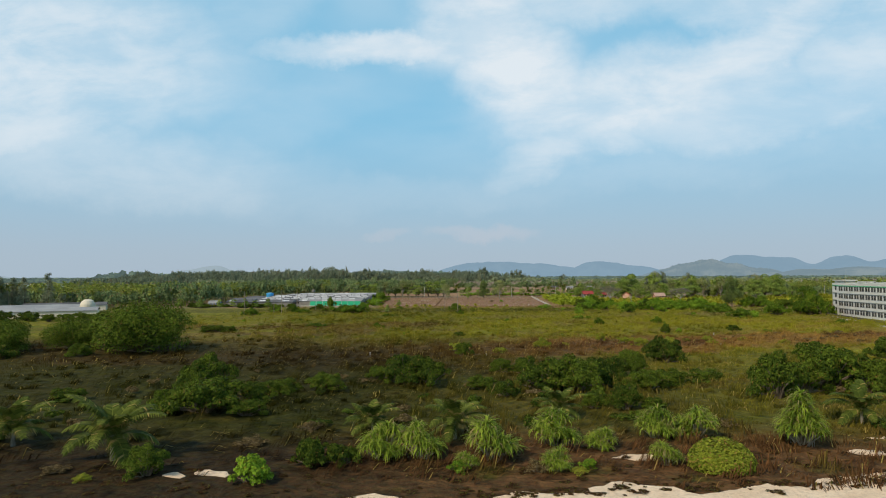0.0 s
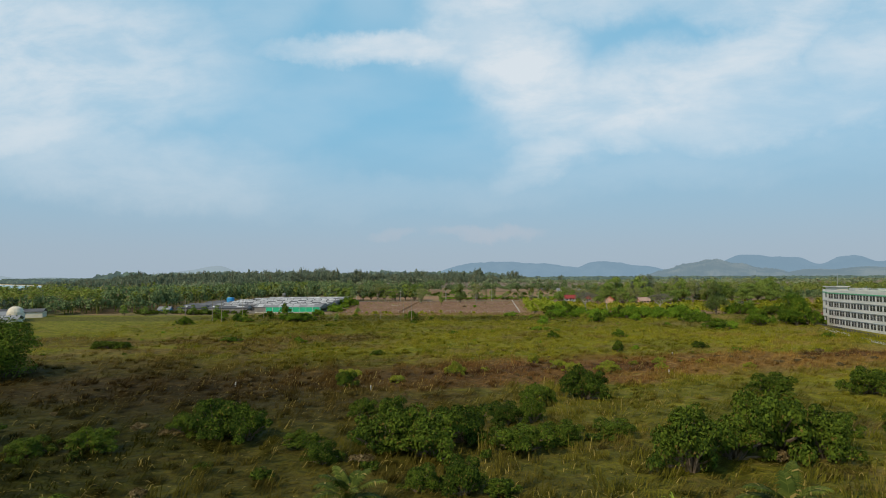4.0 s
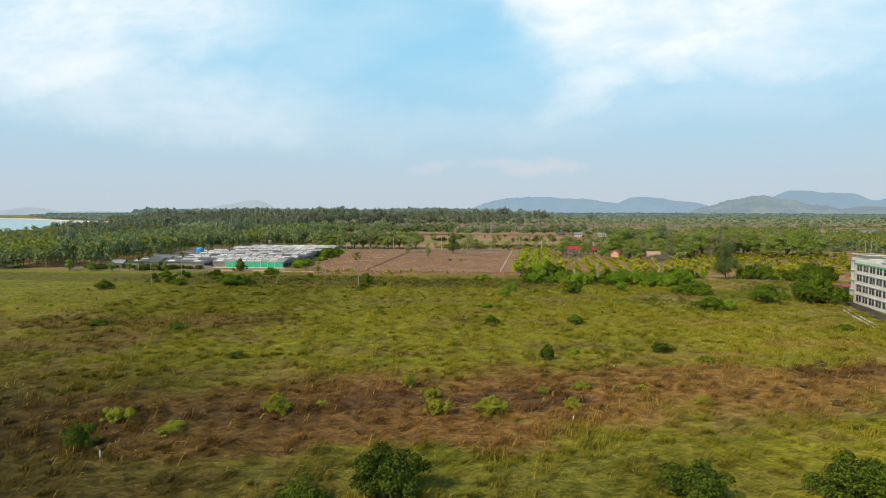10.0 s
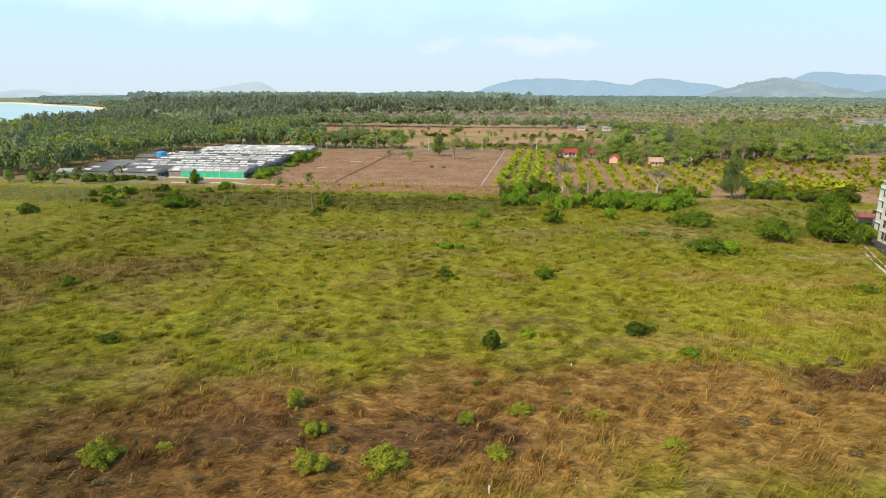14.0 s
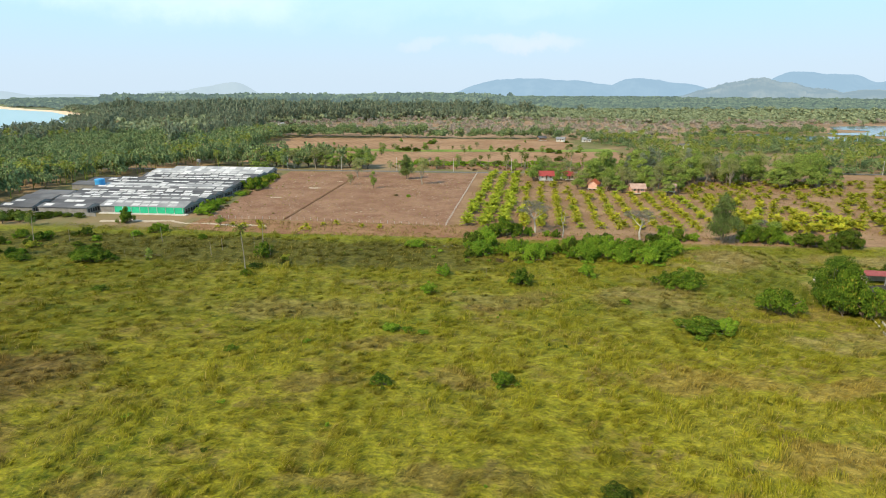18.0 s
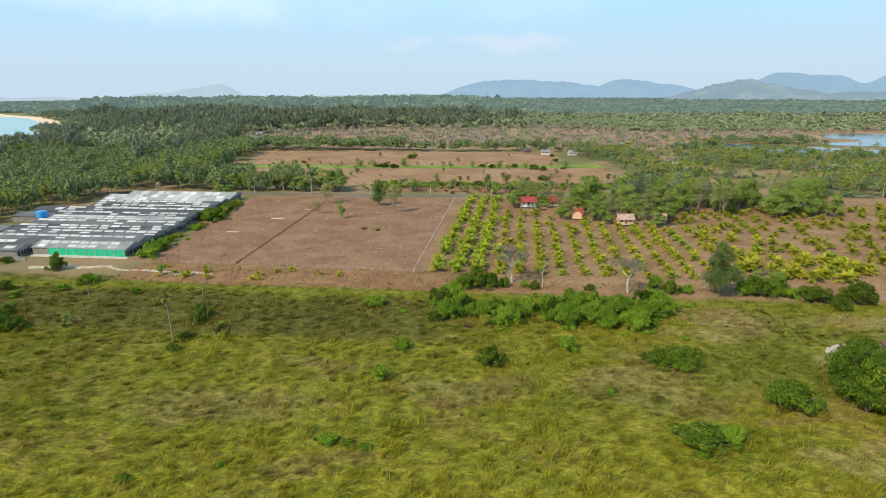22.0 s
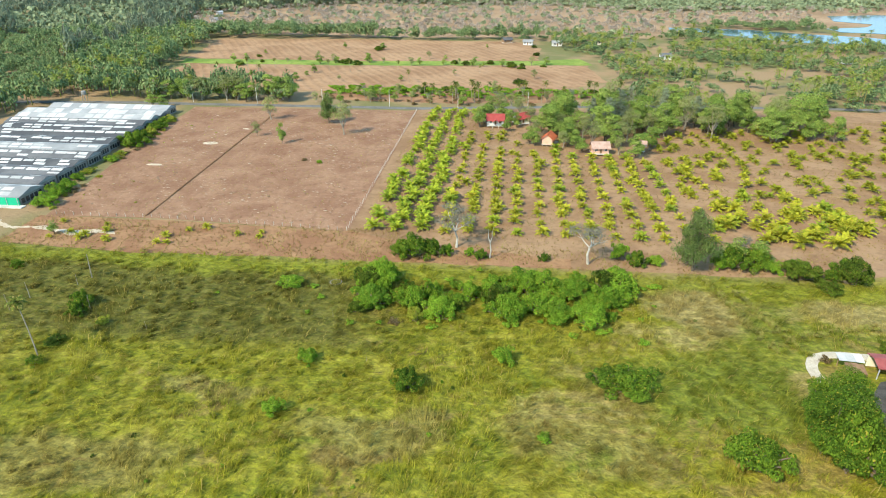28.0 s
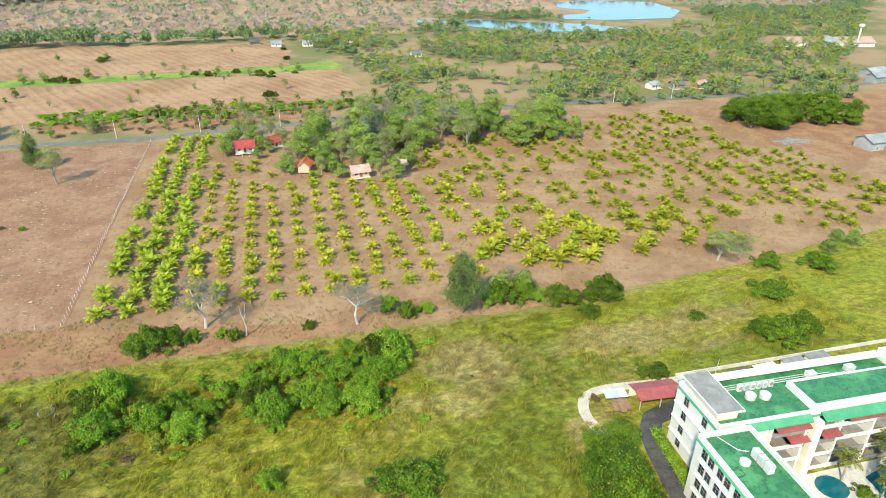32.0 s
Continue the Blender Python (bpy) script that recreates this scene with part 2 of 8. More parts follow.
    # mask of the meadow's south-western corner, which is multiplied darker below
    dark_sw = n.math("MULTIPLY", n.ramp(s[1], -192.0, -226.0), n.ramp(s[0], -26.0, -62.0))
    # dry tracts
    brown = n.mix(speck, n.mix(right, (0.125, 0.056, 0.020), (0.20, 0.105, 0.028)), n.mix(right, (0.26, 0.132, 0.044), (0.37, 0.215, 0.060)))
    long_tract = most((-24, -217, 20, 8, 10), (2, -211, 20, 7, 8), (-42, -213, 26, 15, 12), (-12, -200, 28, 17, 20), (16, -191, 26, 17, 16), (46, -183, 28, 14, 6), (74, -174, 24, 11, 20), (-78, -226, 32, 13, 4), (-112, -233, 26, 8, -4), (-150, -216, 24, 8, -8))
    g = lay(g, n.math("MULTIPLY", long_tract, n.ramp(mid, 0.22, 0.42, 0.7, 1.0)), brown)
    core = most((-26, -209, 14, 5, 20), (-8, -198, 13, 5, 16), (12, -195, 11, 5, 0), (-92, -232, 20, 4, 3), (74, -168, 16, 4, 10))
    g = lay(g, n.math("MULTIPLY", core, 0.75), n.mix(speck, (0.070, 0.032, 0.019), (0.15, 0.074, 0.038)))
    g = lay(g, n.math("MULTIPLY", most((-70, -138, 22, 11, 12), (-84, -158, 16, 8, 0), (-98, -171, 30, 6, 0), (-142, -184, 22, 7, 0)), n.ramp(mid, 0.25, 0.45, 0.4, 0.8)), n.mix(speck, (0.10, 0.062, 0.020), (0.20, 0.135, 0.045)))
    g = lay(g, n.math("MULTIPLY", most((-16, -167, 16, 4, 0), (4, -158, 8, 3, 10), (20, -155, 8, 3), (-7, -131, 9, 4), (15, -127, 7, 3), (-52, -158, 9, 4), (20, -88, 6, 3), (0, -112, 9, 3, 8)), 0.55), n.mix(speck, (0.15, 0.095, 0.035), (0.27, 0.185, 0.065)))
    g = lay(g, n.math("MULTIPLY", most((64, -121, 14, 4, 6), (82, -121, 8, 4), (48, -160, 16, 5, 8), (72, -145, 16, 4, 8), (88, -158, 12, 5)), 0.6), n.mix(speck, (0.26, 0.165, 0.045), (0.36, 0.24, 0.07)))
    g = lay(g, n.math("MULTIPLY", most((-112, -209, 44, 22, 6), (-150, -150, 34, 18, 0), (-110, -148, 30, 8, 0)), n.ramp(swathe, 0.62, 0.40, 0.3, 0.8)), n.mix(speck, (0.060, 0.033, 0.010), (0.150, 0.086, 0.026)))
    g = lay(g, n.math("MULTIPLY", most((-62, -238, 40, 12, -6), (-30, -234, 16, 6, 10)), n.ramp(swathe, 0.60, 0.42, 0.4, 0.9)), n.mix(speck, (0.050, 0.028, 0.009), (0.125, 0.072, 0.022)))
    # darker green and brown tones of the western meadow and behind the dune
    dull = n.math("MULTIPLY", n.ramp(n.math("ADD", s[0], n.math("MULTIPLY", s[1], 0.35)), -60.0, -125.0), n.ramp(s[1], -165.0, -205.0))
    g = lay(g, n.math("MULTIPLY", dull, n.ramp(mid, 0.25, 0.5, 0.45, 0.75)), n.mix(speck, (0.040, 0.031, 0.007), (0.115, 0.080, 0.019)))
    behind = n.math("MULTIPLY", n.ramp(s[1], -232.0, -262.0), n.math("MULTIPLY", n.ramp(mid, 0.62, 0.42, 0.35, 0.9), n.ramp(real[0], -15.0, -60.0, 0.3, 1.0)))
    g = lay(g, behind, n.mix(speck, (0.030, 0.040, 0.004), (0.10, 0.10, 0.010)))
    shore = n.ramp(n.math("ADD", n.math("ADD", real[1], n.math("MULTIPLY", wy, 0.45)), n.math("ADD", n.math("MULTIPLY", fine, 5), n.math("MULTIPLY", real[0], -0.10))), -279.0, -294.0)
    shore = n.math("MULTIPLY", shore, n.ramp(n.noise(p, 0.11, 4), 0.25, 0.42))
    seaward = n.ramp(real[0], -70, -20)
    g = lay(g, n.math("MULTIPLY", shore, 0.95), n.mix(speck, n.mix(seaward, (0.026, 0.013, 0.007), (0.07, 0.032, 0.015)), n.mix(seaward, (0.085, 0.042, 0.019), (0.19, 0.09, 0.038))))
    # the dull wet strip along the far ditch
    strip = n.math("MULTIPLY", n.ramp(n.math("ABSOLUTE", n.math("ADD", n.math("ADD", real[1], n.math("MULTIPLY", wy, 0.4)), 42.0)), 20.0, 13.0), n.ramp(s[0], 32, 0))
    g = lay(g, n.math("MULTIPLY", strip, 0.95), n.mix(speck, (0.080, 0.088, 0.013), (0.165, 0.145, 0.034)))
    edge = n.ramp(n.math("ABSOLUTE", n.math("ADD", n.math("ADD", real[1], 22.0), n.math("MULTIPLY", n.math("SUBTRACT", mid, 0.5), 22))), 6.5, 2.5)
    g = lay(g, n.math("MULTIPLY", edge, 0.8), n.mix(speck, (0.17, 0.19, 0.018), (0.24, 0.25, 0.025)))
    g = n.mix(1.0, g, n.mix(dark_sw, (1.0, 1.0, 1.0), (0.50, 0.51, 0.50)), "MULTIPLY")
    tuft = n.ramp(n.noise(n.vmath("MULTIPLY", p, (0.55, 0.85, 1.0)), 0.8, 3, 0.6, 0.5), 0.32, 0.66, 0.70, 1.16)  # lighter and darker clumps a metre or two across
    g = n.mix(1.0, g, n.node("ShaderNodeCombineColor", tuft, tuft, tuft).outputs[0], "MULTIPLY")
    return g, fine


M = {}
m, n = material("meadow")
p = n.node("ShaderNodeNewGeometry").outputs["Position"]
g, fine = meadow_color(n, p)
s = n.node("ShaderNodeSeparateXYZ", p).outputs
inland = n.ramp(n.math("SUBTRACT", s[1], n.math("MULTIPLY", n.math("MAXIMUM", n.math("SUBTRACT", s[0], 120.0), 0.0), 0.24)), -22, -12)                     # beyond the ditch: woodland floor
woods = n.mix(n.ramp(n.noise(p, 0.02, 4), 0.4, 0.6), (0.15, 0.145, 0.06), (0.27, 0.185, 0.105))
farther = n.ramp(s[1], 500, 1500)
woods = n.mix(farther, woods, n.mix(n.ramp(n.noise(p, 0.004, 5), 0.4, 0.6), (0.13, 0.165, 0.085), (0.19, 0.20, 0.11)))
dark = n.mix(0.35, g, (0.05, 0.05, 0.02))
billow = n.math("ADD", n.noise(p, 1.4, 5), n.math("MULTIPLY", n.noise(n.vmath("MULTIPLY", p, (0.35, 0.6, 1.0)), 1.0, 3, 0.5, 0.8), 1.6))
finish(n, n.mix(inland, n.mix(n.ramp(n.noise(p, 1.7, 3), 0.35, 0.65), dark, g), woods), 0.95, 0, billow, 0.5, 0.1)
M["meadow"] = m

m, n = material("grass")
geo = n.node("ShaderNodeNewGeometry")
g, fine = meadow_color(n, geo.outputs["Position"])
isl = geo.outputs["Random Per Island"]
g = n.mix(1.0, g, n.mix(isl, (0.72, 0.74, 0.7), (1.30, 1.28, 1.25)), "MULTIPLY")
g = n.mix(n.ramp(isl, 0.93, 0.98), g, (0.36, 0.28, 0.08))
b = n.t.nodes.new("ShaderNodeBsdfPrincipled")
for k, val in (("Base Color", g), ("Roughness", 0.8), ("Specular IOR Level", 0.06)):
    n.put(b.inputs[k], val)
n.node("ShaderNodeOutputMaterial", n.node("ShaderNodeMixShader", 0.35, b.outputs[0], n.node("ShaderNodeBsdfTranslucent", g).outputs[0]).outputs[0])
M["grass"] = m


def soil(name, a, b, speck, scale=0.08, rows=0.0, along=0, amount=0.5, slant=0.0, ridge=0.3, streak=0.0):
    """Bare or thinly grown earth, with pale clods; rows: furrows of that spacing."""
    m, n = material(name)
    p = n.node("ShaderNodeNewGeometry").outputs["Position"]
    big, mid, fine = n.noise(p, scale, 5, 0.6, 0.5), n.noise(p, scale * 7, 5, 0.65), n.noise(p, 1.6, 4, 0.7)
    c = n.mix(n.ramp(big, 0.36, 0.64), a, b)
    c = n.mix(n.math("MULTIPLY", n.ramp(mid, 0.45, 0.7), 0.45), c, tuple(x * 0.62 for x in a))
    c = n.mix(n.math("MULTIPLY", n.ramp(fine, 0.60, 0.72), amount), c, speck)
    if streak:
        thin = n.noise(n.vmath("MULTIPLY", p, (0.45, 1.5, 1.0)), 1.0, 5, 0.7, 0.4)
        c = n.mix(n.math("MULTIPLY", n.math("MULTIPLY", n.ramp(thin, 0.56, 0.70), n.ramp(big, 0.35, 0.6, 0.35, 1.0)), streak), c, speck)
    height = n.math("ADD", mid, n.math("MULTIPLY", fine, 0.6))
    if rows:
        s = n.node("ShaderNodeSeparateXYZ", p).outputs
        wave = n.math("SINE", n.math("MULTIPLY", n.math("ADD", n.math("ADD", s[along], n.math("MULTIPLY", s[1 - along], slant)), n.math("MULTIPLY", big, 9.0)), 2 * math.pi / rows))
        c = n.mix(n.math("MULTIPLY", n.math("MULTIPLY", n.ramp(wave, -0.2, 0.9), n.ramp(mid, 0.3, 0.6)), ridge), c, tuple(x * 1.25 for x in b))
        height = n.math("ADD", height, n.math("MULTIPLY", wave, ridge * 1.6))
    finish(n, c, 0.95, 0, height, 0.3, 0.1)
    M[name] = m


soil("plot_soil", (0.205, 0.108, 0.066), (0.275, 0.16, 0.10), (0.46, 0.36, 0.27), 0.07, rows=3.1, along=0, amount=0.8, slant=0.05, ridge=0.07, streak=0.6)
soil("orchard_soil", (0.225, 0.133, 0.075), (0.30, 0.192, 0.112), (0.25, 0.215, 0.09), 0.06, amount=0.45)
soil("verge_soil", (0.225, 0.115, 0.064), (0.295, 0.172, 0.092), (0.33, 0.26, 0.14), 0.10, amount=0.4)
soil("furrows", (0.24, 0.137, 0.076), (0.33, 0.205, 0.12), (0.28, 0.26, 0.11), 0.03, rows=7.0, along=0, amount=0.3, slant=0.55)
soil("scrubland", (0.26, 0.172, 0.105), (0.34, 0.232, 0.145), (0.26, 0.2, 0.14), 0.02, amount=0.5)
soil("green_field", (0.13, 0.20, 0.035), (0.23, 0.28, 0.06), (0.27, 0.21, 0.10), 0.05, amount=0.45)
soil("sand", (0.72, 0.54, 0.38), (0.80, 0.63, 0.46), (0.5, 0.35, 0.22), 0.3, amount=0.35)
soil("track_sand", (0.42, 0.34, 0.25), (0.55, 0.47, 0.37), (0.30, 0.24, 0.16), 0.3, amount=0.4)
soil("path_white", (0.43, 0.375, 0.30), (0.55, 0.49, 0.40), (0.46, 0.40, 0.33), 0.4, amount=0.25)
soil("asphalt", (0.13, 0.125, 0.12), (0.17, 0.165, 0.16), (0.22, 0.21, 0.2), 0.2, amount=0.3)
soil("lane_tar", (0.05, 0.049, 0.047), (0.085, 0.082, 0.078), (0.12, 0.115, 0.105), 0.2, amount=0.3)
soil("concrete", (0.46, 0.44, 0.40), (0.58, 0.56, 0.52), (0.34, 0.32, 0.28), 0.4, amount=0.3)

M["shrub"] = leafy("shrub", (0.024, 0.048, 0.006), (0.118, 0.172, 0.018), (0.16, 0.12, 0.03), 0.03)
M["shrub_bright"] = leafy("shrub_bright", (0.070, 0.150, 0.013), (0.225, 0.37, 0.030), (0.25, 0.24, 0.03), 0.06)
M["shrub_lime"] = leafy("shrub_lime", (0.15, 0.19, 0.02), (0.33, 0.36, 0.04), (0.30, 0.2, 0.05), 0.08)
M["shrub_brown"] = leafy("shrub_brown", (0.09, 0.066, 0.03), (0.2, 0.145, 0.06), (0.22, 0.17, 0.09), 0.2)
M["tree_leaf"] = leafy("tree_leaf", (0.095, 0.165, 0.03), (0.31, 0.40, 0.085), (0.17, 0.15, 0.06), 0.05)
M["tree_pale"] = leafy("tree_pale", (0.15, 0.18, 0.06), (0.34, 0.37, 0.13), (0.25, 0.22, 0.13), 0.12)
# grey-green casuarina, made paler and bluer to carry the distant haze
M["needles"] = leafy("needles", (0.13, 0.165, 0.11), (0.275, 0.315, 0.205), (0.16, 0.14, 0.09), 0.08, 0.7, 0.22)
M["palm_young"] = leafy("palm_young", (0.19, 0.215, 0.020), (0.47, 0.455, 0.036), (0.36, 0.28, 0.04), 0.10, 0.72, 0.26)
M["lush"] = leafy("lush", (0.036, 0.078, 0.008), (0.138, 0.226, 0.019), (0.25, 0.24, 0.03), 0.05)
M["orchard_blades"] = leafy("orchard_blades", (0.24, 0.18, 0.06), (0.36, 0.27, 0.11), (0.36, 0.27, 0.12), 0.3)
M["soft_needles"] = leafy("soft_needles", (0.12, 0.175, 0.05), (0.26, 0.33, 0.10), (0.16, 0.14, 0.09), 0.06, 0.7, 0.45)
M["creeper"] = leafy("creeper", (0.032, 0.016, 0.007), (0.105, 0.053, 0.022), (0.12, 0.13, 0.02), 0.12)
M["palm_green"] = leafy("palm_green", (0.14, 0.20, 0.020), (0.36, 0.42, 0.034), (0.36, 0.30, 0.04), 0.08, 0.72, 0.26)
M["palm_leaf"] = leafy("palm_leaf", (0.045, 0.068, 0.011), (0.145, 0.170, 0.03), (0.28, 0.22, 0.07), 0.10)
M["pandanus"] = leafy("pandanus", (0.09, 0.155, 0.016), (0.30, 0.38, 0.045), (0.30, 0.25, 0.10), 0.10)
# crowns far off: haze mixed into the leaf colour, paler and greyer
M["far_leaf_hazed"] = leafy("far_leaf_hazed", (0.18, 0.225, 0.13), (0.335, 0.38, 0.215), (0.2, 0.17, 0.1), 0.05, 0.8, 0.25)
# woods behind the fields, base colour lifted and greyed for haze
M["wood_leaf"] = leafy("wood_leaf", (0.10, 0.155, 0.066), (0.285, 0.36, 0.15), (0.2, 0.17, 0.09), 0.05, 0.7, 0.2)
M["palm_grove"] = leafy("palm_grove", (0.115, 0.165, 0.03), (0.30, 0.345, 0.065), (0.32, 0.26, 0.1), 0.10)
M["straw_blades"] = leafy("straw_blades", (0.19, 0.18, 0.04), (0.36, 0.31, 0.10), (0.2, 0.25, 0.03), 0.2)
M["dry_blades"] = leafy("dry_blades", (0.20, 0.13, 0.055), (0.37, 0.27, 0.12), (0.34, 0.34, 0.06), 0.12)
M["clod"] = leafy("clod", (0.22, 0.14, 0.095), (0.48, 0.39, 0.30), None, 0, 0.95, 0.0)
M["far_bare"] = leafy("far_bare", (0.27, 0.225, 0.19), (0.44, 0.38, 0.33), None, 0, 0.9, 0.1)
M["twig"] = worn("twig", (0.13, 0.125, 0.095), (0.22, 0.205, 0.16), 1.2, 9, 0.9)
M["bark"] = worn("bark", (0.10, 0.075, 0.05), (0.20, 0.16, 0.12), 1.5, 12, 0.9, dist=0.04)
M["palm_bark"] = worn("palm_bark", (0.20, 0.17, 0.13), (0.32, 0.28, 0.22), 2.5, 14, 0.9, dist=0.03)
M["pale_bark"] = worn("pale_bark", (0.30, 0.28, 0.245), (0.42, 0.395, 0.35), 1.2, 9, 0.85, dist=0.03)
M["white_wall"] = worn("white_wall", (0.52, 0.515, 0.49), (0.62, 0.615, 0.59), 0.25, 5, 0.75, own=0.06)
M["cream_wall"] = worn("cream_wall", (0.62, 0.56, 0.45), (0.70, 0.65, 0.54), 0.3, 6, 0.8, own=0.1)
M["green_trim"] = worn("green_trim", (0.05, 0.22, 0.11), (0.08, 0.29, 0.15), 0.6, 6, 0.6)
m, n = material("green_deck")                       # waterproofed roof, in lighter and darker worn patches
p = n.node("ShaderNodeNewGeometry").outputs["Position"]
c = n.mix(n.ramp(n.noise(p, 0.45, 4, 0.6, 1.2), 0.40, 0.60), (0.028, 0.13, 0.052), (0.05, 0.185, 0.07))
c = n.mix(n.math("MULTIPLY", n.ramp(n.noise(p, 0.16, 3), 0.5, 0.62), 0.6), c, (0.095, 0.29, 0.115))
c = n.mix(n.math("MULTIPLY", n.ramp(n.noise(p, 0.55, 5, 0.7, 2.2), 0.54, 0.62), 0.75), c, (0.016, 0.06, 0.03))
finish(n, n.mix(n.math("MULTIPLY", n.ramp(n.noise(p, 2.5, 4), 0.55, 0.7), 0.35), c, (0.03, 0.05, 0.035)), 0.5, 0, n.noise(p, 4, 3), 0.01, 0.3)
M["green_deck"] = m
M["grey_slab"] = worn("grey_slab", (0.15, 0.145, 0.135), (0.25, 0.24, 0.225), 0.5, 5, 0.85)
M["dark_glass"] = worn("dark_glass", (0.02, 0.024, 0.028), (0.05, 0.055, 0.06), 0.5, 3, 0.15, spec=0.6)
M["tile_dull"] = worn("tile_dull", (0.21, 0.05, 0.05), (0.28, 0.08, 0.075), 0.8, 7, 0.7)
M["tile_red"] = worn("tile_red", (0.26, 0.04, 0.04), (0.34, 0.065, 0.055), 0.8, 7, 0.6)
M["tile_orange"] = worn("tile_orange", (0.40, 0.10, 0.04), (0.50, 0.15, 0.07), 0.8, 7, 0.7)
M["tile_faded"] = worn("tile_faded", (0.30, 0.19, 0.15), (0.42, 0.30, 0.25), 0.6, 7, 0.8)
M["wood"] = worn("wood", (0.16, 0.09, 0.05), (0.27, 0.17, 0.1), 1.0, 10, 0.75)
M["pink_wall"] = worn("pink_wall", (0.60, 0.34, 0.25), (0.68, 0.42, 0.32), 0.6, 8, 0.8)
M["roof_dark"] = worn("roof_dark", (0.055, 0.055, 0.062), (0.13, 0.13, 0.135), 0.10, 1.2, 0.7, own=0.5)
M["roof_pale"] = worn("roof_pale", (0.20, 0.205, 0.215), (0.33, 0.335, 0.34), 0.12, 1.5, 0.6, 0.0, own=0.3)
M["panel_white"] = worn("panel_white", (0.39, 0.395, 0.40), (0.60, 0.60, 0.60), 0.3, 3, 0.6, own=0.45)
M["net_green"] = worn("net_green", (0.01, 0.38, 0.20), (0.02, 0.47, 0.27), 0.4, 6, 0.6)
M["tank_blue"] = worn("tank_blue", (0.03, 0.26, 0.56), (0.05, 0.33, 0.65), 0.6, 5, 0.45)
M["steel"] = worn("steel", (0.42, 0.43, 0.44), (0.58, 0.58, 0.58), 0.8, 8, 0.45, 0.4)
M["unit_white"] = worn("unit_white", (0.42, 0.42, 0.41), (0.58, 0.58, 0.56), 0.8, 9, 0.5)
M["grille"] = worn("grille", (0.18, 0.19, 0.2), (0.3, 0.3, 0.31), 1.0, 9, 0.6)

m, n = material("water")
p = n.node("ShaderNodeNewGeometry").outputs["Position"]
finish(n, n.mix(n.noise(p, 0.01, 3), (0.045, 0.10, 0.13), (0.06, 0.13, 0.16)), 0.12, 0, n.noise(p, 0.5, 4), 0.03, 0.5)
M["water"] = m
m, n = material("sea")
p = n.node("ShaderNodeNewGeometry").outputs["Position"]
finish(n, n.mix(n.noise(p, 0.004, 3), (0.20, 0.36, 0.41), (0.28, 0.45, 0.49)), 0.3, 0, n.noise(p, 0.2, 4), 0.1, 0.4)
M["sea"] = m
m, n = material("pool")
p = n.node("ShaderNodeNewGeometry").outputs["Position"]
finish(n, n.mix(n.noise(p, 0.4, 3), (0.005, 0.075, 0.095), (0.010, 0.12, 0.15)), 0.08, 0, n.noise(p, 1.5, 3), 0.02, 0.5)
M["pool"] = m
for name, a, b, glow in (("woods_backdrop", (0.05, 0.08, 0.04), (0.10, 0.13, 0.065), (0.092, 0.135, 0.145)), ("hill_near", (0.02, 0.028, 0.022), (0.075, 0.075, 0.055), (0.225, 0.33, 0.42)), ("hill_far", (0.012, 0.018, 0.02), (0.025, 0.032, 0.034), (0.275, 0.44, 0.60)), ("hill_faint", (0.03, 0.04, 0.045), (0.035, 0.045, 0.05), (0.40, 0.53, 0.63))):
    m, n = material(name)                              # the far hills and woods are a backdrop; blue haze put in as emission
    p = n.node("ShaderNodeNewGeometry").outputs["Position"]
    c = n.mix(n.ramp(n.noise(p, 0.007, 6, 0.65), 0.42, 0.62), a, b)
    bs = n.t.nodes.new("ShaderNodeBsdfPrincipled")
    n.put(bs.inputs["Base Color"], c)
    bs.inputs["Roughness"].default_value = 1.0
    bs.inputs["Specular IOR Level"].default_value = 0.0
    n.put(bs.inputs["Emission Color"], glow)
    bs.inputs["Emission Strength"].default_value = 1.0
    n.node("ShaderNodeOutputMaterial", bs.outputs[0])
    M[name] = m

# ---------------------------------------------------------------- mesh helpers
R = np.random.RandomState(7)


def mesh_np(name, V, F, mat, smooth=False):
    """A mesh from an array of corners and an array of equal-sided faces."""
    V, F = np.asarray(V, np.float32).reshape(-1, 3), np.asarray(F, np.int32)
    me = bpy.data.meshes.new(name)
    k = F.shape[1]
    me.vertices.add(len(V))
    me.vertices.foreach_set("co", V.ravel())
    me.loops.add(F.size)
    me.loops.foreach_set("vertex_index", F.ravel())
    me.polygons.add(len(F))
    me.polygons.foreach_set("loop_start", np.arange(0, F.size, k, dtype=np.int32))
    me.polygons.foreach_set("loop_total", np.full(len(F), k, np.int32))
    if smooth:
        me.polygons.foreach_set("use_smooth", np.ones(len(F), bool))
    me.update(calc_edges=True)
    me.materials.append(M[mat])
    return me


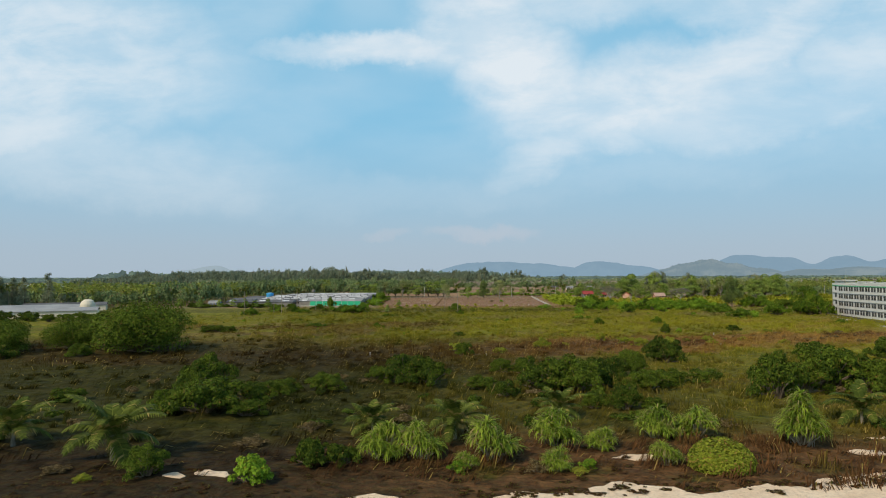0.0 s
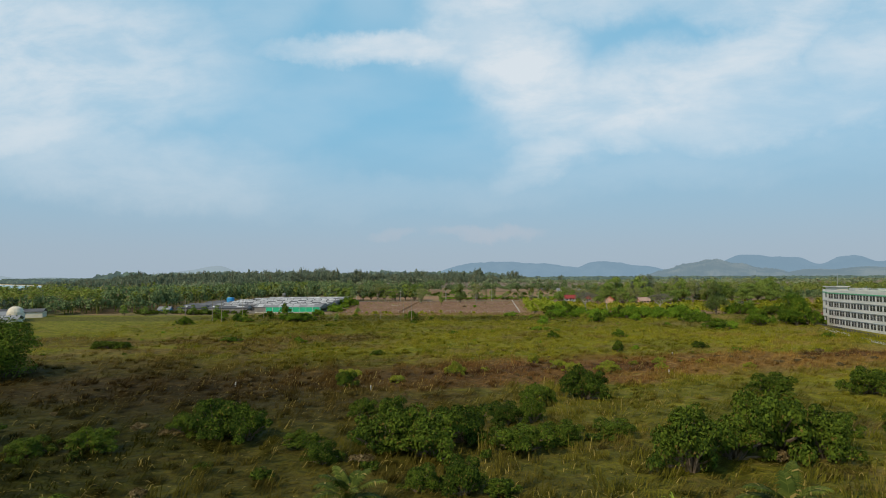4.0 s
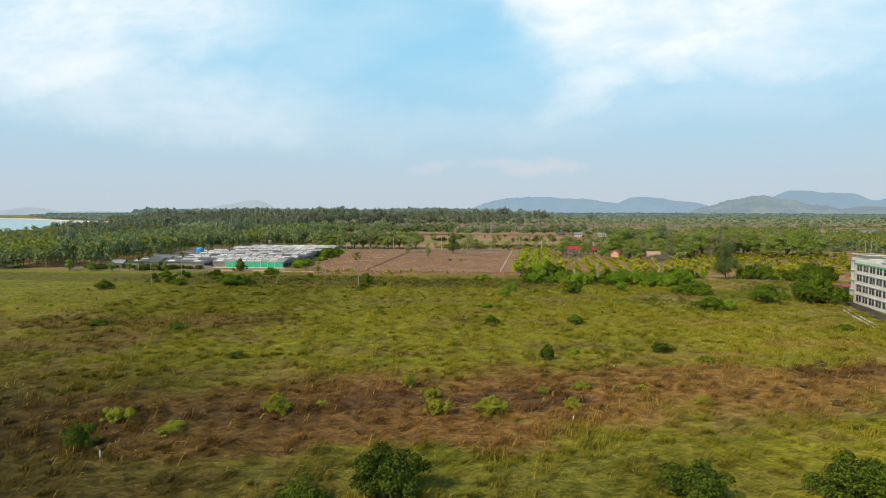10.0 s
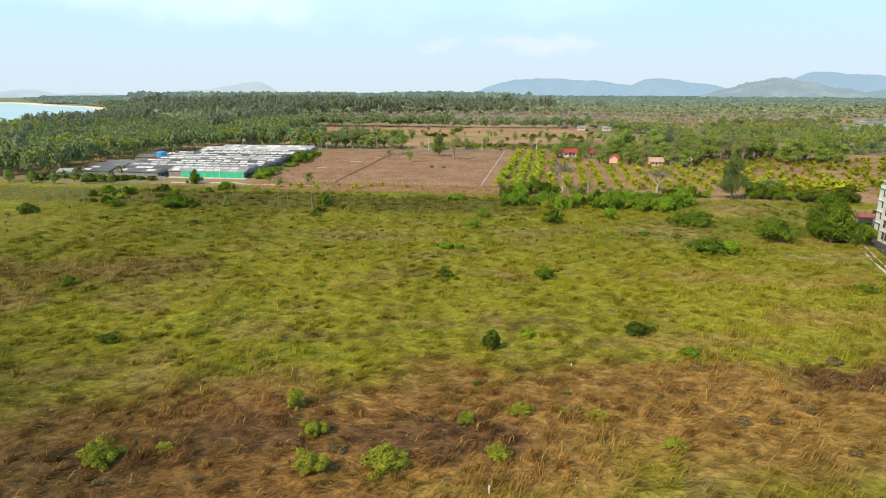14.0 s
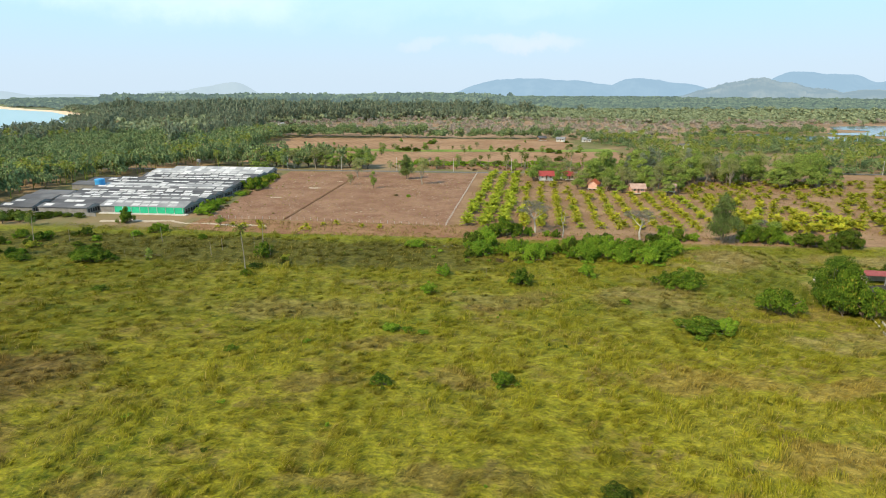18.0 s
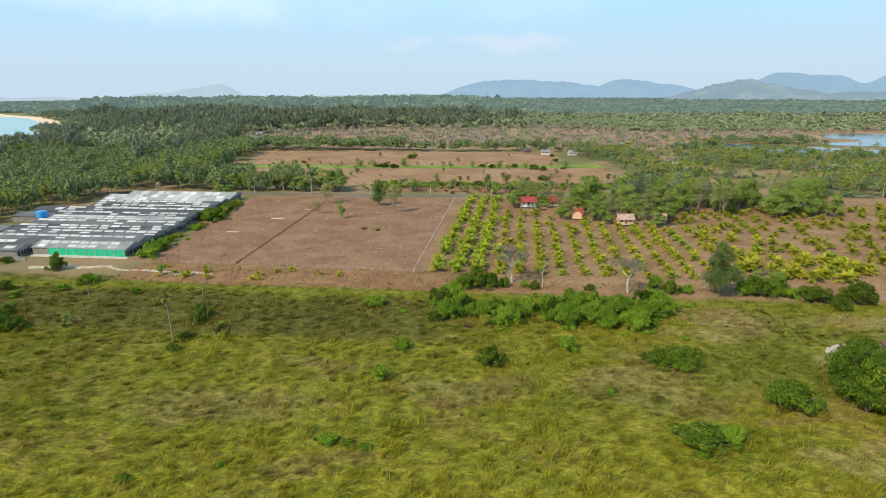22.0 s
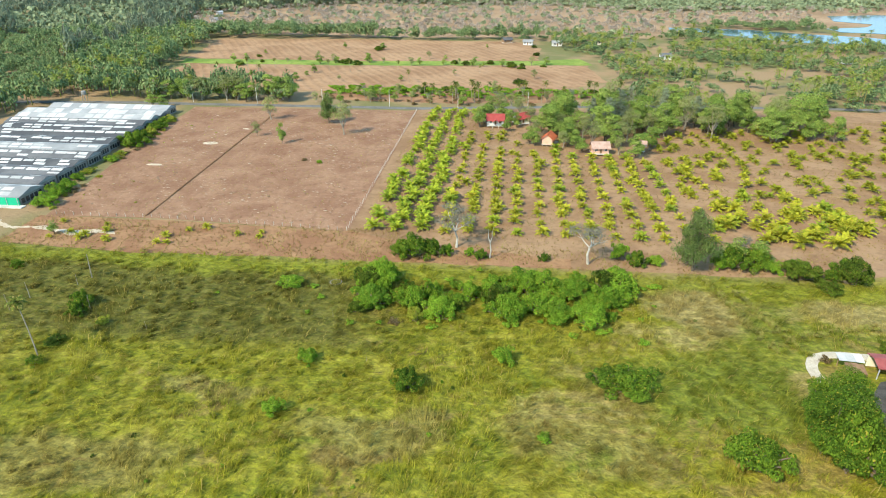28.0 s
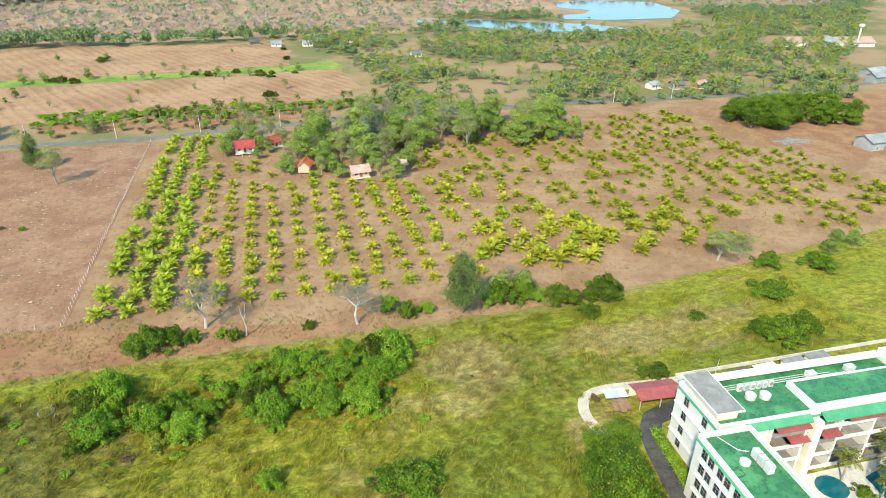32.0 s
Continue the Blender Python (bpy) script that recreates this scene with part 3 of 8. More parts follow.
class Solid:
    """Collects boxes, tubes and plates into one mesh."""

    def __init__(self):
        self.v, self.f = [], []

    def add(self, verts, faces):
        o = len(self.v)
        self.v += [tuple(float(c) for c in q) for q in verts]
        self.f += [tuple(i + o for i in f) for f in faces]
        return self

    def box(self, x0, x1, y0, y1, z0, z1, turn=0.0, chamfer=0.0):
        c = chamfer
        ring = [(x0 + c, y0), (x1 - c, y0), (x1, y0 + c), (x1, y1 - c), (x1 - c, y1), (x0 + c, y1), (x0, y1 - c), (x0, y0 + c)] if c else [(x0, y0), (x1, y0), (x1, y1), (x0, y1)]
        return self.prism(ring, z0, z1)

    def prism(self, ring, z0, z1):
        k = len(ring)
        vs = [(x, y, z0) for x, y in ring] + [(x, y, z1) for x, y in ring]
        fs = [tuple(reversed(range(k))), tuple(range(k, 2 * k))] + [(i, (i + 1) % k, k + (i + 1) % k, k + i) for i in range(k)]
        return self.add(vs, fs)

    def tube(self, pts, radii, sides=6):
        pts = [Vector(q) for q in pts]
        o = len(self.v)
        for i, q in enumerate(pts):
            t = (pts[min(i + 1, len(pts) - 1)] - pts[max(i - 1, 0)]).normalized()
            a = t.cross(Vector((0.31, 0.95, 0.05))).normalized()
            b = t.cross(a)
            for j in range(sides):
                an = 2 * math.pi * j / sides
                self.v.append(tuple(q + (a * math.cos(an) + b * math.sin(an)) * radii[i]))
        for i in range(len(pts) - 1):
            for j in range(sides):
                k = (j + 1) % sides
                self.f.append((o + i * sides + j, o + i * sides + k, o + (i + 1) * sides + k, o + (i + 1) * sides + j))
        self.f.append(tuple(o + (len(pts) - 1) * sides + j for j in range(sides)))
        self.f.append(tuple(o + j for j in reversed(range(sides))))
        return self

    def disc_stack(self, cx, cy, rings, sides=14):
        """A turned shape: rings of (radius, z)."""
        o = len(self.v)
        for r, z in rings:
            self.v += [(cx + r * math.cos(2 * math.pi * j / sides), cy + r * math.sin(2 * math.pi * j / sides), z) for j in range(sides)]
        for i in range(len(rings) - 1):
            for j in range(sides):
                k = (j + 1) % sides
                self.f.append((o + i * sides + j, o + i * sides + k, o + (i + 1) * sides + k, o + (i + 1) * sides + j))
        self.f.append(tuple(o + (len(rings) - 1) * sides + j for j in range(sides)))
        self.f.append(tuple(o + j for j in reversed(range(sides))))
        return self

    def gable(self, x0, x1, y0, y1, z0, z1, thick=0.12, over=0.0, along="x"):
        """A pitched sheet roof, ridge along x or y, with real thickness."""
        if along == "x":
            yc = (y0 + y1) / 2
            prof = [(y0, z0), (yc, z1), (y1, z0), (y1, z0 - thick), (yc, z1 - thick), (y0, z0 - thick)]
            vs = [(x, y, z) for x in (x0, x1) for y, z in prof]
        else:
            xc = (x0 + x1) / 2
            prof = [(x0, z0), (xc, z1), (x1, z0), (x1, z0 - thick), (xc, z1 - thick), (x0, z0 - thick)]
            vs = [(x, y, z) for y in (y0, y1) for x, z in prof]
        fs = [(i, (i + 1) % 6, 6 + (i + 1) % 6, 6 + i) for i in range(6)] + [(0, 1, 4, 5), (1, 2, 3, 4), (6, 7, 10, 11), (7, 8, 9, 10)]
        return self.add(vs, fs)

    def mesh(self, name, mat):
        me = bpy.data.meshes.new(name)
        me.from_pydata(self.v, [], self.f)
        me.update()
        me.materials.append(M[mat])
        return me


def part(name, me, parent, label=""):
    """Links a mesh as one part under its thing."""
    ob = new(name, me)
    ob.parent = parent
    return tagged(ob, label)


def empty(name, label, category, m=None, group="", kind=""):
    ob = new(name)
    ob.empty_display_size = 0.5
    if m is not None:
        ob.matrix_basis = m
    return tagged(ob, label, category, group, kind)


def single(name, me, label, category, group="", kind=""):
    return tagged(new(name, me), label, category, group, kind)


def land_height(x, y):
    """Low swells of the meadow; level beyond the ditch."""
    fade = np.clip((-24.0 - y) / 10.0, 0, 1) * np.clip((y + 306) / 8.0, 0, 1) * np.clip((102 - x) / 8, 0, 1)
    return fade * (0.22 * np.sin(x * 0.11 + 1.3 * np.sin(y * 0.05)) * np.cos(y * 0.13 + 0.7) + 0.10 * np.sin(x * 0.37 + y * 0.21) + 0.10 * np.sin(x * 0.9 - y * 0.7 + 2 * np.sin(x * 0.17)) + 0.09 * np.sin(x * 1.3 + y * 1.1 + 1.5 * np.sin(y * 0.23)))


def height_at(x, y):
    return float(land_height(np.float64(x), np.float64(y)))


# ---------------------------------------------------------------- ground, shore, water, roads
def spread(lo, hi, step, far):
    a = np.arange(lo, hi + 0.01, step)
    g = np.geomspace(step * 2, far, 26)
    return np.concatenate([(lo - g)[::-1], a, hi + g])


xs, ys = spread(-190, 190, 1.5, 6000), spread(-315, -6, 1.5, 6000)
X, Y = np.meshgrid(xs, ys)
V = np.stack([X, Y, land_height(X, Y)], -1).reshape(-1, 3)
i = np.arange(len(ys) - 1)[:, None] * len(xs) + np.arange(len(xs) - 1)
F = np.stack([i, i + 1, i + 1 + len(xs), i + len(xs)], -1).reshape(-1, 4)
single("ground", mesh_np("ground", V, F, "meadow", True), "wide flat coastal land under rough grass and woods", "ground", kind="structure")


def sheet(name, outline, z, mat, label, category, ragged=0.0, step=4.0):
    """A thin patch of ground with its own cover, on an outline of a few corners; ragged: how uneven its rim is."""
    pts = []
    for a, b in zip(outline, outline[1:] + outline[:1]):
        k = max(1, int(math.dist(a, b) / step))
        for j in range(k):
            f = j / k
            px, py = a[0] + (b[0] - a[0]) * f, a[1] + (b[1] - a[1]) * f
            q = noise.noise_vector(Vector((px * 0.11, py * 0.11, 3.1))) * ragged + noise.noise_vector(Vector((px * 0.5, py * 0.5, 1.1))) * ragged * 0.5
            pts.append((px + q.x, py + q.y))
    bm = bmesh.new()
    top = [bm.verts.new((x, y, z)) for x, y in pts]
    low = [bm.verts.new((x, y, z - 0.4)) for x, y in pts]
    f = bm.faces.new(top)
    for j in range(len(pts)):
        k = (j + 1) % len(pts)
        bm.faces.new((top[j], low[j], low[k], top[k]))
    bmesh.ops.triangulate(bm, faces=[f])
    bmesh.ops.recalc_face_normals(bm, faces=bm.faces[:])
    me = bpy.data.meshes.new(name)
    bm.to_mesh(me)
    bm.free()
    me.materials.append(M[mat])
    return single(name, me, label, category, kind="structure")


def band(name, line, width, z, mat, label, category):
    """A road or strip of even width along a line of points."""
    left, right = [], []
    for j, q in enumerate(line):
        a, b = Vector(line[max(j - 1, 0)]), Vector(line[min(j + 1, len(line) - 1)])
        t = (b - a).normalized()
        left.append((q[0] - t.y * width / 2, q[1] + t.x * width / 2))
        right.append((q[0] + t.y * width / 2, q[1] - t.x * width / 2))
    return sheet(name, left + right[::-1], z, mat, label, category, 0.12, 3.0)


# the bay: land edge of the sand and water line, pair by pair
SHORE = [((900, -318), (900, -360)), ((300, -306), (300, -345)), ((60, -297), (60, -340)), ((20, -303), (20, -345)), ((0, -303.5), (0, -347)), ((-14, -307.4), (-14, -349)), ((-28, -310.2), (-28, -350)), ((-42, -312.4), (-42, -351)), ((-60, -316), (-60, -354)),
         ((-130, -322), (-135, -362)), ((-330, -330), (-370, -365)), ((-430, -120), (-475, -130)), ((-520, 200), (-560, 205)), ((-548, 480), (-584, 485)), ((-590, 640), (-622, 615)), ((-690, 790), (-716, 762)), ((-1080, 1180), (-1108, 1150)),
         ((-1330, 1345), (-1356, 1305)), ((-1750, 1680), (-1790, 1640)), ((-2600, 2100), (-2620, 2050)), ((-5500, 2300), (-5500, 2240))]


def shore_strip(name, pairs, z0, z1, mat, label, rag):
    """Quads from one line to the other, finely cut, with an uneven inner rim."""
    V, F = [], []
    for (a, b), (c, e) in zip(pairs, pairs[1:]):
        k = max(1, int(math.dist(a, c) / 0.8)) if abs(a[0]) < 150 and a[1] < 0 else max(1, int(math.dist(a, c) / 40))
        for j in range(k):
            f = j / k
            p0 = (a[0] + (c[0] - a[0]) * f, a[1] + (c[1] - a[1]) * f)
            p1 = (b[0] + (e[0] - b[0]) * f, b[1] + (e[1] - b[1]) * f)
            q = noise.noise(Vector((p0[0] * 0.15, p0[1] * 0.15, 2))) * rag + noise.noise(Vector((p0[0] * 0.6, p0[1] * 0.6, 5))) * rag * 0.35 + noise.noise(Vector((p0[0] * 2.1, p0[1] * 2.1, 8))) * rag * 0.08
            V += [(p0[0], p0[1] + q, z0), (p1[0], p1[1], z1)]
    F = [(2 * j, 2 * j + 1, 2 * j + 3, 2 * j + 2) for j in range(len(V) // 2 - 1)]
    me = mesh_np(name, V, F, mat)
    if me.polygons[0].normal.z < 0:
        me.flip_normals()
    return single(name, me, label, name, kind="structure")


shore_strip("beach", SHORE, 0.05, 0.12, "sand", "pale beach sand along the bay", 2.8)
shore_strip("sea", [(b, (b[0] * 1.0 - 3500 if b[1] > -200 else b[0], b[1] - 3500)) for a, b in SHORE], 0.13, 0.13, "sea", "shallow turquoise sea in the bay", 0.0)
for cx, cy, rx, ry in ((-59, -306.6, 2.0, 1.2), (-62, -307.6, 1.3, 0.8), (-20.8, -299.3, 2.0, 1.1), (3.5, -295.5, 2.2, 1.0), (7.5, -289.5, 2.4, 1.2), (9.5, -294.5, 3.0, 1.5), (13, -291, 3, 1.6)):
    sheet("sand_patch", [(cx + rx * 0.8 * math.cos(a) * (0.75 + 0.5 * R.rand()), cy + ry * 0.8 * math.sin(a) * (0.6 + 0.7 * R.rand())) for a in np.linspace(0, 5.8, 12)], height_at(cx, cy) + 0.05, "sand", "bare patch of pale sand between dry creepers", "sand patch", 1.5, 0.35)

sheet("orchard_ground", [(-9, -14), (18, -17), (66, -16), (98, -16.5), (133, -13), (180, -7), (240, 3), (300, 40), (300, 170), (190, 172), (60, 162), (14, 160), (-9, 155)], 0.03, "orchard_soil", "bare sandy orange-brown orchard soil", "soil", 1.2)
sheet("verge", [(-102, -16), (-60, -19), (-20, -17.5), (18, -17), (60, -16.2), (60, -11), (10, -3), (-3, 1.0), (-60, 3.5), (-103, 3.2)], 0.05, "verge_soil", "strip of reddish dry grass beside the plot", "verge", 0.8)
sheet("plot", [(-101, 3), (-64, 5), (-3.6, 1.2), (-6.2, 153.5), (-77, 152), (-124, 151), (-116, 90), (-108, 40)], 0.08, "plot_soil", "large cleared plot of dry brown earth with pale clods", "plot", 0.4)
for cx, cy, rx, ry in ((-85.5, 86, 3.6, 2.0), (-94, 55, 3.0, 1.2), (-79, 110, 2.0, 0.9)):
    sheet("sand_patch", [(cx + rx * math.cos(a), cy + ry * math.sin(a)) for a in np.linspace(0, 5.6, 9)], 0.11, "track_sand", "pale dumped sand on the brown plot", "sand patch", 0.6, 0.8)
sheet("sandy_track", [(-140, -8), (-118, -4.5), (-100, -7), (-84, -10), (-72, -9), (-74, -5.5), (-90, -6.5), (-104, -4.5), (-120, -2), (-140, -4.5)], 0.09, "track_sand", "pale trodden sand beside the farm", "track", 2.6, 0.8)
road_line = [(-400, 150), (-240, 152), (-150, 158), (-126, 157), (-62, 158.5), (-5, 158.5), (30, 164), (120, 176), (200, 178), (270, 176), (320, 172), (420, 184), (620, 215), (900, 260)]
band("road", road_line, 5.0, 0.10, "asphalt", "narrow grey asphalt country road", "road")
sheet("ploughed_field_a", [(-180, 200), (-60, 196), (60, 204), (98, 240), (92, 300), (60, 296), (-60, 284), (-195, 282)], 0.07, "furrows", "wide ploughed reddish field with pale furrows", "field", 3.0, 8.0)
sheet("ploughed_field_b", [(-205, 306), (-60, 306), (58, 318), (62, 380), (40, 418), (-120, 424), (-228, 414)], 0.07, "furrows", "wide ploughed reddish field with pale furrows", "field", 3.0, 8.0)
sheet("green_strip", [(-200, 284), (-60, 286), (60, 298), (96, 302), (90, 330), (58, 316), (-60, 304), (-205, 304)], 0.06, "green_field", "strip of fresh green growth between fields", "field", 3.0, 8.0)
sheet("scrub_a", [(-60, 176), (10, 172), (60, 178), (95, 200), (60, 203), (-60, 194)], 0.06, "verge_soil", "reddish brown rough land behind the road", "scrub", 2.0, 6.0)
sheet("scrub_b", [(-330, 470), (-60, 440), (150, 450), (220, 500), (215, 720), (100, 800), (-200, 820), (-360, 640)], 0.06, "scrubland", "dry grey-brown scrubland with bare trees", "scrub", 8.0, 14.0)
sheet("scrub_c", [(150, 560), (420, 560), (520, 700), (760, 720), (760, 800), (430, 780), (200, 700)], 0.08, "scrubland", "dry brown land round the lake", "scrub", 8.0, 14.0)
sheet("scrub_d", [(280, 60), (420, 90), (430, 170), (330, 160), (262, 150), (262, 90)], 0.05, "verge_soil", "cleared reddish ground beside a yard", "scrub", 2.0, 6.0)
sheet("far_clearing", [(-700, 1500), (300, 1560), (320, 1640), (-700, 1600)], 0.1, "green_field", "distant bright green clearing", "field", 20.0, 60.0)
sheet("lake", [(222, 500), (250, 462), (285, 432), (345, 424), (385, 436), (360, 470), (300, 500), (270, 525), (232, 530), (196, 540), (192, 518)], 0.40, "water", "still blue lake among scrub", "lake", 1.6, 8.0)
sheet("lake", [(352, 512), (400, 498), (470, 500), (520, 560), (540, 660), (470, 690), (405, 672), (388, 615), (415, 585), (395, 556), (350, 540)], 0.40, "water", "still blue lake among scrub", "lake", 2.0, 8.0)

# ---------------------------------------------------------------- hills on the horizon
EYE0 = (-33.5, -363.0)


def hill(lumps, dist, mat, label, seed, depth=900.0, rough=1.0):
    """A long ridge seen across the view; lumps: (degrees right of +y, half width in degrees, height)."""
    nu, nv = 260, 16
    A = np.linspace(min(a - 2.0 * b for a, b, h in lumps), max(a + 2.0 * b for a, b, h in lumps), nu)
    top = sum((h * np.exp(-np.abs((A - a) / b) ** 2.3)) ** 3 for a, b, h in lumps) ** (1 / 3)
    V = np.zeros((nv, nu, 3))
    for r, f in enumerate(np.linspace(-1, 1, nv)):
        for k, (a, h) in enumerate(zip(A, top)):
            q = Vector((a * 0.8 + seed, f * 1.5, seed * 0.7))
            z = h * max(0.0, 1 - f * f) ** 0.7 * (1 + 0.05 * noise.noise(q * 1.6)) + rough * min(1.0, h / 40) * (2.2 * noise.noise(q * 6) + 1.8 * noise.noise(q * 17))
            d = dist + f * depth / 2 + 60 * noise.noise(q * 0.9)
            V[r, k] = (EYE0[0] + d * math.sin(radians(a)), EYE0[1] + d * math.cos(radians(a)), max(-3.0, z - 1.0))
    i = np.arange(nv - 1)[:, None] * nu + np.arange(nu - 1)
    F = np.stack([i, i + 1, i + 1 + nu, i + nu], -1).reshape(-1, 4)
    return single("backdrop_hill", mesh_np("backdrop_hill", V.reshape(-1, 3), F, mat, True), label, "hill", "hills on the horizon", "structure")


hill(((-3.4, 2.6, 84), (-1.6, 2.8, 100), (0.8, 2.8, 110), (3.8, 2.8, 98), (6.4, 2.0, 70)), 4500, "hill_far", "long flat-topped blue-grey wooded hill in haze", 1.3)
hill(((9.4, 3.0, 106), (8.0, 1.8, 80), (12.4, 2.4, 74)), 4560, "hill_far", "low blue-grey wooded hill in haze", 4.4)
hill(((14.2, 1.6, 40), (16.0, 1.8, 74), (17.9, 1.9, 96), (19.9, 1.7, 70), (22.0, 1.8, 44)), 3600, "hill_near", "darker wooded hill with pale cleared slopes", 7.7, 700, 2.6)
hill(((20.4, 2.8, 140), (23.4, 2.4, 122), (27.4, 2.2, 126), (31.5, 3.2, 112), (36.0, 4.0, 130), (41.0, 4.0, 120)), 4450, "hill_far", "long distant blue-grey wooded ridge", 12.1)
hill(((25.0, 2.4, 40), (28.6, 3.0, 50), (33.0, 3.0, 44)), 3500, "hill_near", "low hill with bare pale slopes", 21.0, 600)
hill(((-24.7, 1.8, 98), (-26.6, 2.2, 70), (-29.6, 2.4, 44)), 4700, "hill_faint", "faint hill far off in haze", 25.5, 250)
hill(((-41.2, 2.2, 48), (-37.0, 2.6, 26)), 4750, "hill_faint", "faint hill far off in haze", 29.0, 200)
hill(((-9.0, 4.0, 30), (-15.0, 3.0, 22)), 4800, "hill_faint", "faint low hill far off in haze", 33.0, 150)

# ---------------------------------------------------------------- plants: shapes
def leaf_cloud(blobs, count, size, slim=0.6, up=0.35, rng=R, inner=0.62, droop=0.0):
    """Leaves as small folded blades round a set of soft clumps (x, y, z, radius, flatness)."""
    B = np.array(blobs, float)
    wgt = B[:, 3] ** 2
    k = rng.choice(len(B), count, p=wgt / wgt.sum())
    d = rng.normal(size=(count, 3))
    d[:, 2] = np.where(d[:, 2] < -0.5 * np.abs(d[:, 0]), -0.4 * d[:, 2], d[:, 2])
    d /= np.linalg.norm(d, axis=1)[:, None]
    r = B[k, 3] * (inner + (1.06 - inner) * rng.rand(count) ** 0.6)
    P = B[k, :3] + d * r[:, None] * np.stack([np.ones(count), np.ones(count), B[k, 4]], 1)
    nrm = d + rng.normal(size=(count, 3)) * 0.45 + [0, 0, up]
    nrm /= np.linalg.norm(nrm, axis=1)[:, None]
    t = np.cross(nrm, rng.normal(size=(count, 3)))
    t /= np.linalg.norm(t, axis=1)[:, None]
    t[:, 2] -= droop
    b = np.cross(nrm, t)
    s = (size * (0.6 + 0.8 * rng.rand(count)))[:, None]
    V = np.stack([P - t * s, P + b * s * slim + nrm * s * 0.1, P + t * s - nrm * s * 0.25, P - b * s * slim + nrm * s * 0.1], 1)
    V[..., 2] = np.maximum(V[..., 2], 0.02)
    return V.reshape(-1, 3), np.arange(4 * count).reshape(-1, 4)


def limbs(trunk_h, r0, tips, lean=(0, 0), sides=6):
    s = Solid()
    top = Vector((lean[0], lean[1], trunk_h))
    s.tube([(0, 0, -0.3), (lean[0] * 0.2, lean[1] * 0.2, trunk_h * 0.4), tuple(top)], [r0 * 1.25, r0, r0 * 0.75], sides)
    for tip in tips:
        tip = Vector(tip)
        mid = top.lerp(tip, 0.5) + Vector((0, 0, -0.12 * (tip - top).length)) + Vector((R.normal() * 0.15, R.normal() * 0.15, 0))
        s.tube([tuple(top - Vector((0, 0, 0.2))), tuple(mid), tuple(tip)], [r0 * 0.55, r0 * 0.36, r0 * 0.1], 5)
    return s


class Kind:
    """A kind of plant or object: built once, then copied to each place."""

    def __init__(self, name, label, category, group=""):
        self.ob, self.used = empty(name, label, category, group=group), False

    def add(self, name, me, label=""):
        part(name, me, self.ob, label)
        return self

    def put(self, x, y, s=1.0, sz=None, z=None, turn=None, label=""):
        z = height_at(x, y) - 0.03 if z is None else z
        turn = R.rand() * 360 if turn is None else turn
        m = pose(x, y, z, 0, 0, turn) @ Matrix.Diagonal((s, s, sz or s, 1))
        if self.used:
            ob = copy_thing(self.ob, m)
            ob.matrix_basis = m
        else:
            ob, self.used = self.ob, True
            ob.matrix_basis = m
        return tagged(ob, label)


def shrub_kind(leaf, label, seed, flat=0.85, count=3600, leafsize=0.072):
    """A rounded shrub about 2 m across in radius 1, several stems and an uneven crown."""
    rng = np.random.RandomState(seed)
    blobs = [(0, 0, 0.45, 0.60, flat)]
    for j in range(26):
        a, d = rng.rand() * 6.28, 0.25 + 0.75 * rng.rand()
        blobs.append((d * math.cos(a), d * math.sin(a), 0.12 + (1.12 - 0.6 * d) * rng.rand(), 0.12 + 0.20 * rng.rand(), flat))
    blobs = [(x, y, z * flat, r, f) for x, y, z, r, f in blobs]
    k = Kind("shrub", label, "shrub")
    st = Solid()
    for x, y, z, r, f in blobs[1:]:
        st.tube([(x * 0.1, y * 0.1, -0.1), (x * 0.45, y * 0.45, z * 0.55), (x, y, z)], [0.045, 0.032, 0.012], 4)
    k.add("woody_base", st.mesh("woody_base", "bark"))
    V, F = leaf_cloud(blobs, count, leafsize * 0.8, 0.6, 0.3, rng)
    k.add("foliage", mesh_np("foliage", V, F, leaf))
    return k


def tree_kind(leaf, label, seed, height=10.0, spreadr=4.0, trunk=2.2, count=2800, size=0.23, bark="bark", nblob=11, name="tree", category="tree", flat=0.75):
    rng = np.random.RandomState(seed)
    blobs = []
    for j in range(nblob):
        a, d = 2.4 * j + rng.rand(), spreadr * 0.62 * math.sqrt((j + 0.4) / nblob) * (0.75 + 0.5 * rng.rand())
        z = trunk + (height - trunk) * (0.12 + 0.66 * rng.rand()) - 0.12 * d
        blobs.append((d * math.cos(a), d * math.sin(a), z, spreadr * (0.32 + 0.16 * rng.rand()), flat))
    blobs.append((0, 0, height - spreadr * 0.45, spreadr * 0.42, flat))
    k = Kind(name, label, category)
    k.add("trunk", limbs(trunk, 0.035 * height * 0.6 + 0.05, [b[:3] for b in blobs[: nblob - 2]], (0.3, 0.2)).mesh("trunk", bark))
    V, F = leaf_cloud(blobs, count, size, 0.6, 0.35, rng)
    k.add("crown", mesh_np("crown", V, F, leaf))
    return k


